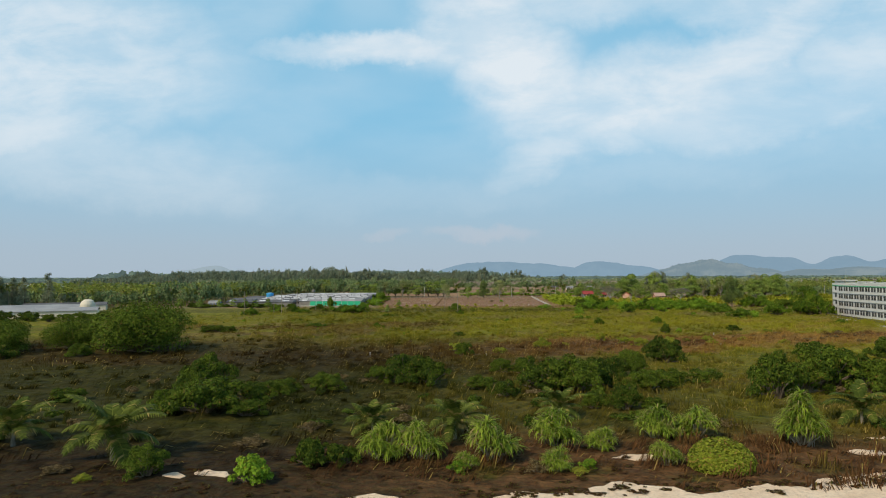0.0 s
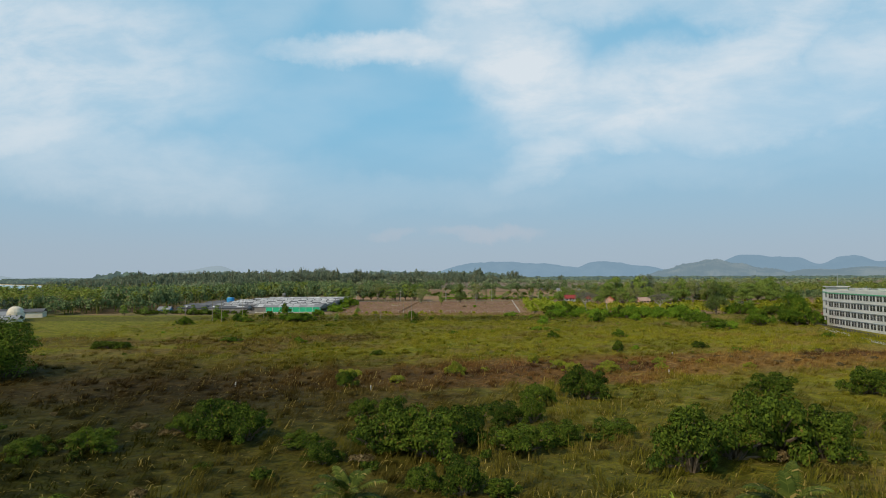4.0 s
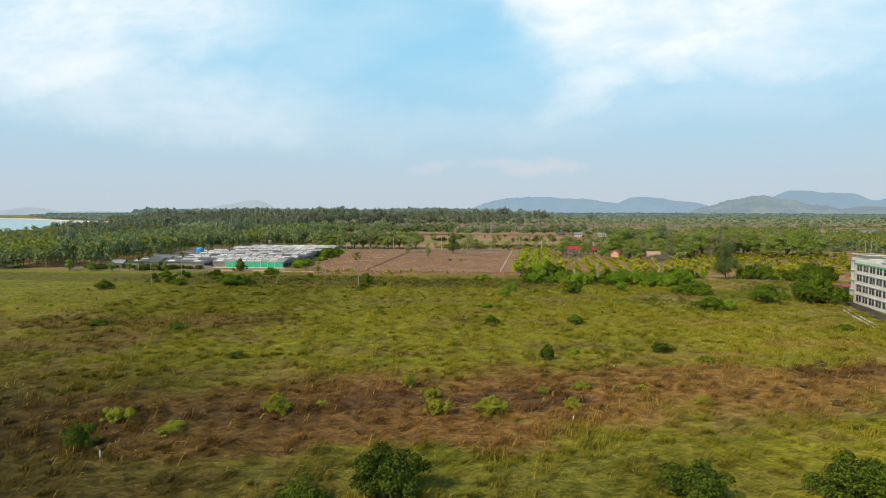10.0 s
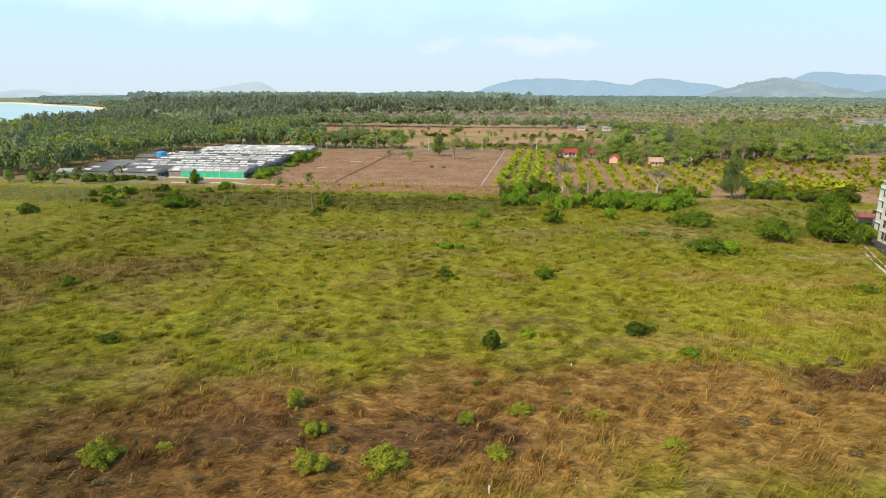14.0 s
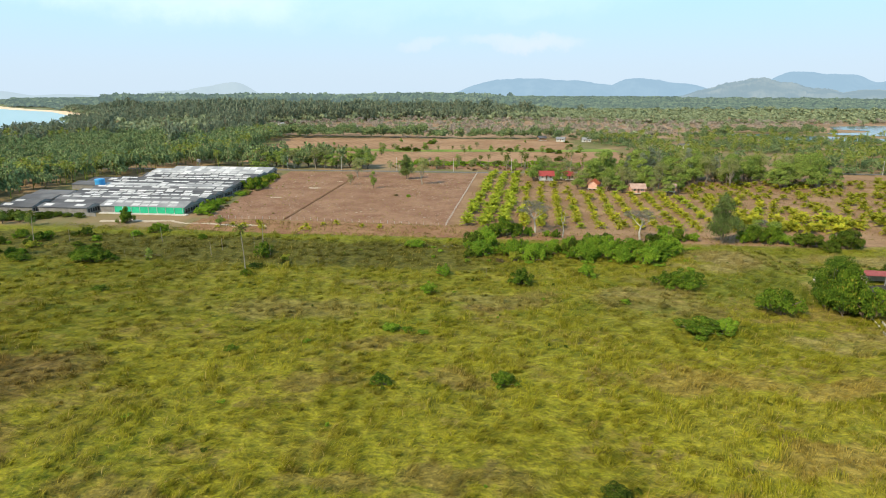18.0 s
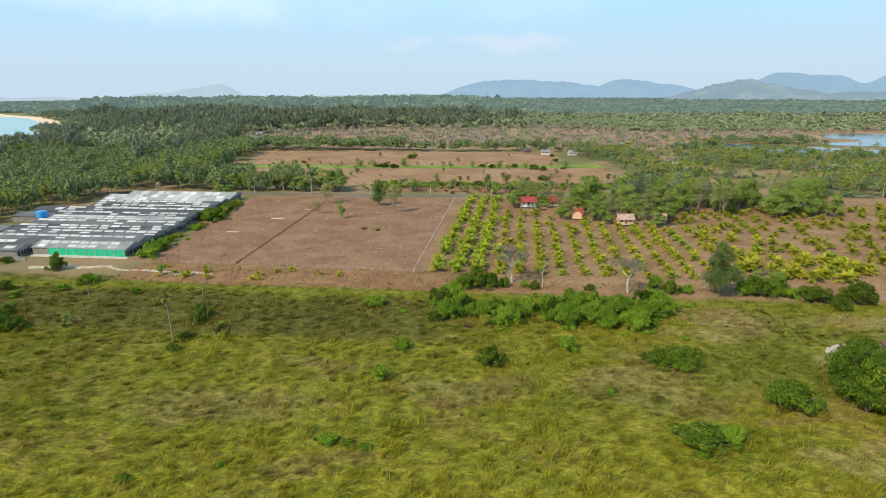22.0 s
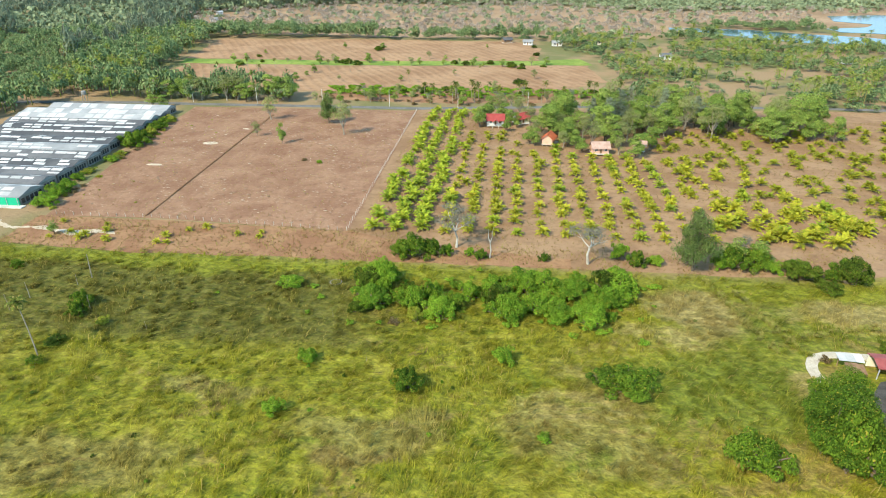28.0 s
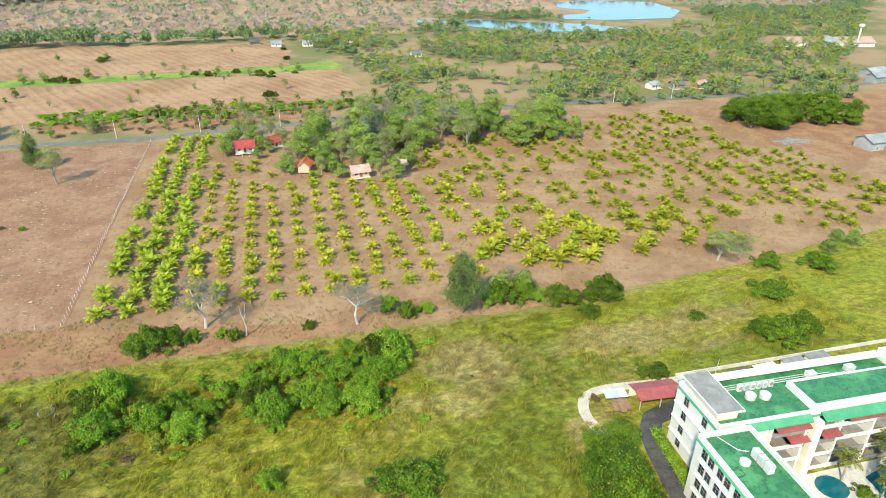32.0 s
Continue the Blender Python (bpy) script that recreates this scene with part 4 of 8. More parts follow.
def casuarina_kind(seed, height=16.0, radius=3.6, count=4200, leaf="needles", label="tall feathery grey-green casuarina tree"):
    rng = np.random.RandomState(seed)
    s = Solid()
    s.tube([(0, 0, -0.3), (0.2, 0.1, height * 0.5), (0.1, 0.2, height * 0.97)], [0.28, 0.18, 0.03], 6)
    blobs = []
    for j in range(26):
        f = 0.12 + 0.86 * j / 26
        a, d = rng.rand() * 6.28, radius * (1.05 - f) ** 0.7 * (0.45 + 0.6 * rng.rand())
        z0, tip = height * f - 0.6, (d * math.cos(a), d * math.sin(a), height * f + 0.25 * d)
        s.tube([(0.1, 0.1, z0), (tip[0] * 0.5, tip[1] * 0.5, (z0 + tip[2]) / 2), tip], [0.06, 0.045, 0.015], 4)
        blobs.append((tip[0] * 0.75, tip[1] * 0.75, tip[2], radius * (0.26 + 0.22 * (1 - f)), 1.2))
    k = Kind("casuarina_tree", label, "tree")
    k.add("trunk", s.mesh("trunk", "bark"))
    V, F = leaf_cloud(blobs, count, 0.42, 0.12, 0.1, rng, 0.15, 0.3)
    k.add("crown", mesh_np("crown", V, F, leaf))
    return k


def frond(rng, length, rise, az, sag, pairs, leaflet, width):
    """One palm frond: a bending midrib with two ranks of hanging leaflets."""
    P = []
    ang, q = rise, np.zeros(3)
    h = np.array([math.cos(az), math.sin(az), 0])
    side = np.array([-math.sin(az), math.cos(az), 0])
    n = pairs + 2
    for j in range(n + 1):
        P.append(q.copy())
        q = q + (h * math.cos(ang) + np.array([0, 0, 1]) * math.sin(ang)) * length / n
        ang -= sag / n * (0.6 + 0.9 * j / n)
    V, F = [], []
    for j in range(1, n + 1):
        f = j / n
        ln = leaflet * (0.35 + 1.0 * math.sin(math.pi * min(1, 0.12 + f * 0.86))) * (0.85 + 0.3 * rng.rand())
        t = P[j] - P[j - 1]
        t = t / np.linalg.norm(t)
        for sg in (-1, 1):
            tip = P[j] + side * sg * ln * 0.82 + t * ln * 0.5 - np.array([0, 0, ln * (0.28 + 0.25 * rng.rand())])
            mid = P[j] + side * sg * ln * 0.45 + t * ln * 0.25 + np.array([0, 0, ln * 0.02])
            o = len(V)
            V += [P[j] - t * width, P[j] + t * width, mid + t * width * 1.3, tip, mid - t * width * 1.3]
            F += [(o, o + 1, o + 2, o + 4), (o + 4, o + 2, o + 3, o + 3)]
    o = len(V)
    for j in range(n + 1):
        r = 0.035 * (1 - 0.8 * j / n) * length / 3
        V += [P[j] + side * r + [0, 0, r], P[j] - side * r + [0, 0, r]]
        if j:
            F.append((o + 2 * j - 2, o + 2 * j - 1, o + 2 * j + 1, o + 2 * j))
    return V, F


def palm_crown(seed, fronds, length, pairs, leaflet, z0, low=-0.5, high=1.35, sag=1.5, width=0.07):
    rng = np.random.RandomState(seed)
    V, F = [], []
    for j in range(fronds):
        f = (j + 0.5) / fronds
        rise = low + (high - low) * f ** 0.8 + rng.normal() * 0.12
        v, fs = frond(rng, length * (0.8 + 0.3 * rng.rand()), rise, 2.4 * j + rng.normal() * 0.2, sag * (0.8 + 0.4 * rng.rand()), pairs, leaflet, width)
        o = len(V)
        V += [q + [0, 0, z0] for q in v]
        F += [tuple(i + o for i in f4) for f4 in fs]
    V = np.array(V)
    V[:, 2] = np.maximum(V[:, 2], 0.05)
    return V, [tuple(dict.fromkeys(f4)) for f4 in F]


def poly_mesh(name, V, F, mat):
    me = bpy.data.meshes.new(name)
    me.from_pydata([tuple(map(float, q)) for q in V], [], F)
    me.update()
    me.materials.append(M[mat])
    return me


def palm_kind(seed, trunk, fronds, length, pairs, leaflet, leaf, label, name="coconut_palm", low=-0.5, sag=1.5, r0=0.16, lean=0.4, group="", high=1.35, width=0.07, apart=False):
    rng = np.random.RandomState(seed)
    k = Kind(name, label, "palm", group)
    s = Solid()
    n = max(3, int(trunk / 1.5))
    ls = lean * trunk * 0.12
    pts = [(ls * (j / n) ** 2, 0, -0.2 + (trunk + 0.2) * j / n) for j in range(n + 1)]
    s.tube(pts, [r0 * (1.35 - 0.55 * j / n) * (1 + 0.06 * (j % 2)) for j in range(n + 1)], 7)
    k.add("trunk", s.mesh("trunk", "palm_bark"))
    if apart:                                          # each frond a part of its own
        for j in range(fronds):
            f = (j + 0.5) / fronds
            v, fs = frond(rng, length * (0.8 + 0.3 * rng.rand()), low + (high - low) * f ** 0.8 + rng.normal() * 0.12, 2.4 * j + rng.normal() * 0.2, sag * (0.8 + 0.4 * rng.rand()), pairs, leaflet, width)
            v = np.array(v) + [ls, 0, trunk - 0.1]
            v[:, 2] = np.maximum(v[:, 2], 0.05)
            k.add("frond", poly_mesh("frond", v, [tuple(dict.fromkeys(q)) for q in fs], leaf))
        return k
    V, F = palm_crown(seed, fronds, length, pairs, leaflet, trunk - 0.1, low, high, sag, width)
    V[:, 0] += ls
    k.add("crown", poly_mesh("crown", V, F, leaf))
    return k


def strap_head(rng, c, count, length, V, F, upright=1.05):
    """A tuft of long arching strap leaves."""
    for j in range(count):
        az, rise, ln = 2.4 * j + rng.normal() * 0.3, upright + 0.9 * (rng.rand() - 0.5), length * (0.7 + 0.5 * rng.rand())
        h, sd = np.array([math.cos(az), math.sin(az), 0]), np.array([-math.sin(az), math.cos(az), 0])
        q, ang, o, wd = np.array(c, float), rise, len(V), 0.055 * (0.8 + 0.5 * rng.rand())
        for i in range(5):
            w2 = wd * (1.0, 1.05, 0.9, 0.6, 0.12)[i]
            V += [q + sd * w2, q - sd * w2]
            if i:
                F.append((o + 2 * i - 2, o + 2 * i - 1, o + 2 * i + 1, o + 2 * i))
            q = q + (h * math.cos(ang) + np.array([0, 0, 1]) * math.sin(ang)) * ln / 4
            ang -= 0.36 + 0.55 * rng.rand()


def pandanus_kind(seed, heads, height, spreadr, label="screw pine clump with drooping strap leaves", conic=False):
    rng = np.random.RandomState(seed)
    k = Kind("screw_pine", label, "screw pine")
    s, heads_at = Solid(), []
    for j in range(heads):
        a, f = 2.4 * j, rng.rand()
        d = spreadr * math.sqrt((j + 0.3) / heads)
        z = height * ((0.95 - 0.75 * d / spreadr) if conic else (0.10 + 0.66 * ((j * 0.618) % 1.0) ** 0.8 * math.sqrt(max(0.05, 1.15 - (d / spreadr) ** 2)))) * (0.85 + 0.2 * rng.rand())
        c = (d * math.cos(a), d * math.sin(a), max(0.35, z))
        s.tube([(c[0] * 0.25, c[1] * 0.25, -0.2), (c[0] * 0.6, c[1] * 0.6, c[2] * 0.5), c], [0.10, 0.08, 0.06], 5)
        if j % 2 == 0:
            s.tube([(c[0] * 0.6, c[1] * 0.6, c[2] * 0.4), (c[0] * 0.6 + 0.3, c[1] * 0.6, -0.1)], [0.035, 0.03], 4)
        heads_at.append(c)
    k.add("woody_base", s.mesh("woody_base", "palm_bark"))
    for c in heads_at:
        V, F = [], []
        strap_head(rng, c, 46, 1.7, V, F)
        V = np.array(V)
        V[:, 2] = np.maximum(V[:, 2], 0.03)
        k.add("leaf_rosette", poly_mesh("leaf_rosette", V, F, "pandanus"))
    return k


def bare_kind(seed, height, spreadr, name="bare_tree", label="leafless grey-white tree with fine forking twigs", bark="pale_bark", forks=3, twigs=True):
    rng = np.random.RandomState(seed)
    k = Kind(name, label, "tree")
    s, fine = Solid(), Solid()

    def grow(p, d, ln, r, level):
        q = p + d * ln
        mid = p.lerp(q, 0.5) + Vector(rng.normal(size=3)) * ln * 0.07
        (s if level < 3 else fine).tube([tuple(p), tuple(mid), tuple(q)], [r, r * 0.8, r * 0.55], 6 if level < 2 else 4 if level < 4 else 3)
        if level < 5 and (twigs or level < 2):
            for j in range(forks + (level == 0 or level > 2)):
                a = 6.28 * (j + rng.rand() * 0.7) / (forks + (level == 0 or level > 2))
                nd = (d * 0.7 + Vector((math.cos(a), math.sin(a), 0.25 + 0.3 * rng.rand())) * (0.75 * spreadr / (height * 0.5))).normalized()
                grow(q, nd, ln * (0.62 if level else 0.55) * (0.8 + 0.35 * rng.rand()), max(r * 0.52, 0.022), level + 1)

    grow(Vector((0, 0, -0.2)), Vector((0.05, 0.03, 1)).normalized(), height * 0.40, height * 0.019 + 0.03, 0)
    k.add("trunk", s.mesh("trunk", bark))
    if twigs:
        tagged(part("fine_branching", fine.mesh("fine_branching", "twig"), k.ob), kind="stuff")
        tips = [q for q in fine.v if q[2] > height * 0.35][::23]
        if tips:
            V, F = leaf_cloud([(x, y, z, 0.55, 1.0) for x, y, z in tips[:260]], 3200, 0.24, 0.05, 0.2, rng, 0.1)
            tagged(part("twig_mass", mesh_np("twig_mass", V, F, "twig"), k.ob), kind="stuff")
    return k

# ---------------------------------------------------------------- plants: places
DARK = [shrub_kind("shrub", "dense dark green rounded shrub in the grass", 11 + j) for j in range(3)]
BRIGHT = [shrub_kind("shrub_bright", "fresh bright green leafy shrub", 21 + j) for j in range(3)]
LIME = [shrub_kind("shrub_lime", "yellow-green leafy shrub in dry grass", 31 + j, 0.8, 5000, 0.052) for j in range(2)]
BIG_DARK = [shrub_kind("shrub", "dense dark green rounded thicket in the grass", 14 + j, 0.85, 8500, 0.042) for j in range(3)]
BIG_BRIGHT = [shrub_kind("shrub_bright", "tall fresh green leafy shrub", 24 + j, 0.85, 7000, 0.045) for j in range(3)]
MID = [shrub_kind("lush", "rounded green shrub standing in the meadow", 17 + j, 0.85, 7000, 0.045) for j in range(3)]
BROWN = [shrub_kind("shrub_brown", "withered brown scrubby bush", 41 + j, 0.7, 1500, 0.07) for j in range(2)]
DOME = Kind("shrub", "low dome-shaped yellow-green bush on the dune", "shrub")
DOME.add("woody_base", Solid().tube([(0, 0, -0.1), (0.1, 0, 0.2), (0.3, 0.1, 0.5)], [0.03, 0.025, 0.01], 5).tube([(0, 0, -0.1), (-0.2, 0.1, 0.4)], [0.03, 0.01], 5).tube([(0, 0, -0.1), (-0.05, -0.3, 0.4)], [0.03, 0.01], 5).mesh("woody_base", "bark"))
DOME.add("foliage", mesh_np("foliage", *leaf_cloud([(0, 0, 0.08, 0.92, 0.78), (0.35, 0.2, 0.1, 0.6, 0.85), (-0.35, 0.1, 0.1, 0.6, 0.8), (0.1, -0.4, 0.1, 0.55, 0.8)], 11000, 0.036, 0.6, 0.3, np.random.RandomState(51), 0.86), "shrub_lime"))


def shrubs(kinds, spots):
    for x, y, r, h in spots:
        use = kinds
        if kinds is DARK:
            use = MID if y > -150 else BIG_DARK if r > 1.7 else DARK
        elif kinds is BRIGHT and r > 1.7:
            use = BIG_BRIGHT
        use[int(R.rand() * len(use))].put(x, y, r * 1.12, h / 0.98)


# dune edge, seen first
PAND = [pandanus_kind(61, 26, 4.2, 1.9), pandanus_kind(62, 22, 3.8, 1.7), pandanus_kind(63, 26, 4.3, 1.8)]
CONE = pandanus_kind(64, 38, 5.8, 1.9, "tall cone-shaped screw pine with drooping strap leaves", True)
for j, (x, y, s) in enumerate(((-44.6, -301.4, 1.0), (-41.0, -300.8, 1.02), (-34.0, -301.2, 1.1), (-27.6, -295.9, 1.05), (-23.2, -296.3, 0.7), (-16.4, -291.7, 0.95), (-12.0, -290.4, 1.0),
                               (-28.3, -304.0, 0.62), (-17.8, -301.0, 0.62), (-36.4, -303.6, 0.45))):
    PAND[j % 3].put(x, y, s)
CONE.put(-2.0, -293.2, 1.0)
DOME.put(-13.1, -301.9, 3.1, 3.3)
YP = [palm_kind(71, 1.7, 17, 3.8, 22, 0.75, "palm_leaf", "young coconut palm with arching fronds on the dune", r0=0.13, low=-0.1, sag=1.25, width=0.06, apart=True),
      palm_kind(72, 1.3, 15, 3.5, 21, 0.7, "palm_leaf", "young coconut palm with arching fronds on the dune", r0=0.13, low=-0.1, sag=1.25, width=0.06, apart=True)]
for j, (x, y, s) in enumerate(((-71.1, -303.2, 1.5), (-47.6, -292.1, 1.0), (-38.2, -294.0, 1.15), (-26.0, -282.6, 1.05), (9.0, -283.9, 1.1), (-84.6, -299.4, 1.35))):
    YP[j % 2].put(x, y, s)
shrubs(DARK, [(-65.1, -307.6, 2.0, 2.6), (-51, -303.8, 1.6, 2.6), (-48.4, -303.6, 1.5, 2.2), (-13, -277, 1.5, 2.0), (-77, -282, 2.6, 3.0)])
shrubs(BRIGHT, [(-55.1, -308.8, 1.7, 2.4), (-37, -304.8, 0.9, 1.1), (-25.3, -303.2, 0.8, 1.0)])
shrubs(LIME, [(-26.2, -304.8, 0.7, 0.8), (-70, -309.5, 0.7, 0.7), (13, -297, 0.9, 0.8)])
shrubs(BROWN, [(12.5, -293.8, 1.4, 1.0), (-30, -304.4, 1.0, 1.4), (-74, -307.5, 1.2, 0.9), (-22, -293, 1.5, 1.2), (-60, -296, 1.5, 1.2), (-55, -290, 1.4, 1.3), (-35, -285, 1.6, 1.2), (2, -287, 1.4, 1.0), (-7, -285, 1.6, 1.0)])
# thicket behind the dune
# thicket, western end
shrubs(DARK, [(-79, -267, 3.8, 5.4), (-72, -282, 4.4, 4.6), (-75.5, -277, 3.0, 4.0), (-68, -275, 2.6, 3.2), (-66, -283, 2.2, 2.2), (-49, -258.5, 3.6, 5.0), (-44.5, -259.5, 3.0, 4.2),
              (-53, -257.5, 2.2, 3.0), (-33, -245.5, 2.0, 2.8), (-41.2, -223.4, 2.0, 3.2), (-66, -269, 2.4, 2.2), (-60, -266, 2.6, 2.6), (-96, -275, 2.2, 2.0), (-36, -263, 2.2, 2.2),
              (-32.5, -268, 2.0, 2.4)])
# thicket, middle
shrubs(DARK, [(-26.5, -263, 4.0, 5.0), (-21.5, -264.5, 4.2, 5.4), (-17.5, -259, 3.4, 4.8), (-28.6, -247, 2.6, 3.4), (0.4, -229.8, 3.7, 5.2), (-7.4, -234.6, 2.6, 3.4), (-10.8, -262.5, 3.0, 3.4),
              (-5.5, -258, 2.6, 2.8), (-12.5, -248, 2.4, 3.2), (-9, -247, 2.0, 3.6), (-16.5, -276.6, 2.2, 3.4), (-20.5, -276, 2.0, 2.4), (1, -254.6, 2.8, 2.2)])
# thicket, eastern end
shrubs(DARK, [(6, -268.6, 3.8, 6.2), (17, -260.8, 4.4, 7.4), (12, -263, 3.2, 5.0), (22, -262, 3.6, 5.6), (47.5, -223.6, 3.8, 4.4), (31.6, -226.5, 3.6, 3.6), (28, -252, 2.6, 3.0),
              (35, -255, 2.8, 3.4)])
# bushes of the western meadow
shrubs(DARK, [(-106.5, -22.5, 2.8, 3.2), (-122.6, -167.0, 2.6, 2.4), (-126.5, -166.0, 2.4, 2.2), (-119, -166.4, 2.2, 1.9), (-103.4, -62.3, 4.2, 4.4), (-99, -62, 3.0, 3.4), (-128.3, -62, 2.6, 2.2),
              (-132, -60, 2.0, 3.2), (-55.0, -47.3, 2.4, 4.0), (-74.6, -148.7, 2.1, 1.9), (-96, -148, 2.8, 1.7), (-50.3, -69.5, 1.6, 1.8), (-81.5, -88, 2.0, 1.4), (-128.5, -8.5, 2.8, 5.8),
              (-140, -40, 3.0, 3.2), (-150, -36, 2.4, 3.0), (-85, -30, 1.6, 2.0), (-45, -175, 2.0, 1.4)])
# bushes of the eastern meadow
shrubs(DARK, [(24.2, -127.2, 2.1, 2.5), (3.0, -130.4, 1.7, 2.2), (39.8, -157.2, 2.0, 1.8), (16.8, -167.8, 1.5, 3.0), (84.5, -83.4, 4.1, 6.6), (64.4, -98.0, 4.6, 3.8), (67.4, -65.0, 4.6, 4.6),
              (63.5, -63.8, 3.2, 3.8), (25.7, -69.4, 2.6, 4.4), (88, -127, 1.6, 1.7), (-30, -120, 1.2, 1.2)])
shrubs(BRIGHT, [(4.4, -63.3, 1.9, 3.4), (2.7, -78.6, 1.9, 3.0), (43.6, -59.0, 2.2, 4.0), (50.9, -80.9, 1.3, 1.4), (-1.8, -104.9, 1.6, 1.2), (6, -106, 1.2, 0.9), (-9.5, -32.5, 3.0, 2.8), (69, -96, 2.6, 3.0), (46.9, -165.3, 1.3, 1.2), (22.1, -162, 0.9, 1.2), (-106, -21, 2.2, 3.6)])
shrubs(LIME, [(0.8, -204, 1.7, 2.6), (8.2, -201.8, 2.3, 2.4), (-6.2, -191, 1.4, 2.6), (-1.5, -197, 1.4, 2.2), (22.1, -187.6, 1.5, 1.6), (20.3, -198, 1.3, 1.8), (-22.5, -206, 2.0, 3.0), (-42.9, -213.7, 1.8, 2.4), (-33.1, -216.5, 1.9, 1.4), (31.5, -187.2, 1.3, 1.2),
              (15.7, -190.9, 1.3, 1.2), (-17, -203, 1.1, 1.2), (-45.0, -54.5, 1.3, 2.2), (40, -192, 1.3, 1.2), (60, -60, 1.0, 1.0)])
SCRUB = {"shrub_brown": [], "shrub": [], "shrub_bright": []}
for j in range(64):                                    # brown scrub scattered on the dry tract
    x = -80 + 160 * R.rand()
    SCRUB["shrub_brown"].append((x, -198 + x * 0.40 + R.normal() * 9, 0.6 + 1.2 * R.rand() ** 2, 0.5 + 0.6 * R.rand()))
for j in range(70):                                    # low growth round the ditch thicket
    SCRUB["shrub_bright"].append((-4 + 84 * R.rand(), -50 + 30 * R.rand(), 0.6 + 1.3 * R.rand(), 0.5 + 1.1 * R.rand()))
for j in range(90):                                    # small shrubs dotted over the meadow
    SCRUB["shrub" if j % 2 else "shrub_bright"].append((-150 + 240 * R.rand(), -190 + 160 * R.rand(), 0.4 + 0.8 * R.rand() ** 2, 0.4 + 0.7 * R.rand()))
for j in range(50):                                    # undergrowth behind the dune
    SCRUB[("shrub", "shrub", "shrub_brown")[j % 3]].append((-95 + 125 * R.rand(), -292 + 36 * R.rand(), 0.8 + 1.3 * R.rand(), 0.8 + 1.0 * R.rand()))
for j in range(90):                                    # low growth behind the road
    SCRUB[("shrub", "shrub_bright", "shrub_bright")[j % 3]].append((-66 + 165 * R.rand(), 186 + 22 * R.rand(), 1.8 + 2.6 * R.rand(), 1.3 + 1.9 * R.rand()))

# ditch thicket below the orchard
for j in range(58):
    x = 7 + 64 * R.rand()
    y = -44 + 19 * R.rand() + (0 if x < 60 else 3)
    r = 1.4 + 2.9 * R.rand() ** 1.3
    (BIG_DARK if j % 9 == 0 else BIG_BRIGHT)[int(R.rand() * 3)].put(x, y, r, r * (1.15 + 0.85 * R.rand()), label="fresh green leafy shrub in the ditch thicket")
shrubs(LIME, [(23.3, -45.6, 2.1, 3.4)])
shrubs(BROWN, [(19, -46.8, 1.6, 1.3)])
shrubs(BRIGHT, [(61.6, -43.0, 3.6, 5.2), (69.8, -29.5, 4.2, 6.0), (12, -40, 4.2, 4.8)])

# trees near the orchard's front edge
BROAD = [tree_kind("tree_leaf", "broad green tree with a rounded crown", 81 + j, 10.0, 4.4, 1.3, 5200, 0.16) for j in range(4)]
PALE = [tree_kind("tree_pale", "pale thin-leaved tree with visible grey limbs", 91 + j, 10.5, 4.2, 2.4, 3600, 0.13, "palm_bark") for j in range(2)]
BIG = tree_kind("shrub", "wide spreading dark green tree in the meadow", 99, 10.5, 10.5, 0.5, 30000, 0.20, nblob=40, flat=0.75)
CAS = [casuarina_kind(101 + j, 16 + 2 * j, 3.4 + 0.4 * j) for j in range(3)]
SOFT = casuarina_kind(109, 11.5, 5.2, 9000, "soft_needles", "soft feathery grey-green casuarina at the orchard edge")
BARE = [bare_kind(111, 9.5, 5.5), bare_kind(112, 8.5, 4.2)]
STUMP = bare_kind(113, 13.0, 1.2, "dead_tree", "pale dead trunk with stubs of broken limbs", forks=1, twigs=False)
STUMP.put(38.5, -12.0, 0.95)
BARE[0].put(64.4, -13.0, 1.85, 1.3)
BARE[1].put(29.0, -6.5, 2.2, 1.5)
BARE[1].put(104.5, -7.0, 0.9)
for j, (x, y, r, h) in enumerate(((18.6, -12.8, 4.6, 6.8), (23.0, -11.6, 3.2, 5.2), (14.4, -12.2, 3.0, 4.4))):
    MID[j].put(x, y, r, h, label="dense dark green shrub at the orchard's corner")
shrubs(BRIGHT, [(27.0, -11.2, 1.4, 3.4), (33.0, -10.6, 1.3, 2.4), (72.6, -9, 2.2, 5.2)])
shrubs(DARK, [(117, -13.5, 3.4, 4.2), (129, -13.5, 3.8, 5.0), (124, -15, 2.2, 3.0), (182, -10, 3.6, 4.0), (196, -14, 4.6, 5.0), (172, -24, 4.6, 4.0), (161, -42, 5.0, 5.0), (168, -40, 4.0, 4.0), (157, -39, 3.4, 3.4), (146, -30, 2.0, 1.8)])
SOFT.put(90.7, -14.0, 1.15, 1.35)
BIG_DARK[0].put(128.2, -17.0, 5.0, 6.5)
BIG_DARK[1].put(120.4, -22.5, 3.0, 3.4)
BIG_DARK[2].put(116.4, -15.6, 4.2, 5.2)
MID[1].put(101.5, -11.0, 3.8, 6.4)
MID[2].put(107.0, -11.0, 4.0, 6.6)
BROAD[2].put(103.0, -8.5, 0.95, 0.8)
BROAD[3].put(108.5, -9.0, 0.95, 0.75)
PALE[0].put(170, -4.5, 1.35, 1.0)
PALE[1].put(178, -3.5, 1.1, 0.8)
BROAD[1].put(206, -8, 0.85)
BROAD[2].put(216, -6, 0.7)
BIG.put(-119.6, -216.5, 1.15)
BIG.put(-139, -213, 0.72, 0.72)
BIG.put(-150, -224, 0.75, 0.72)
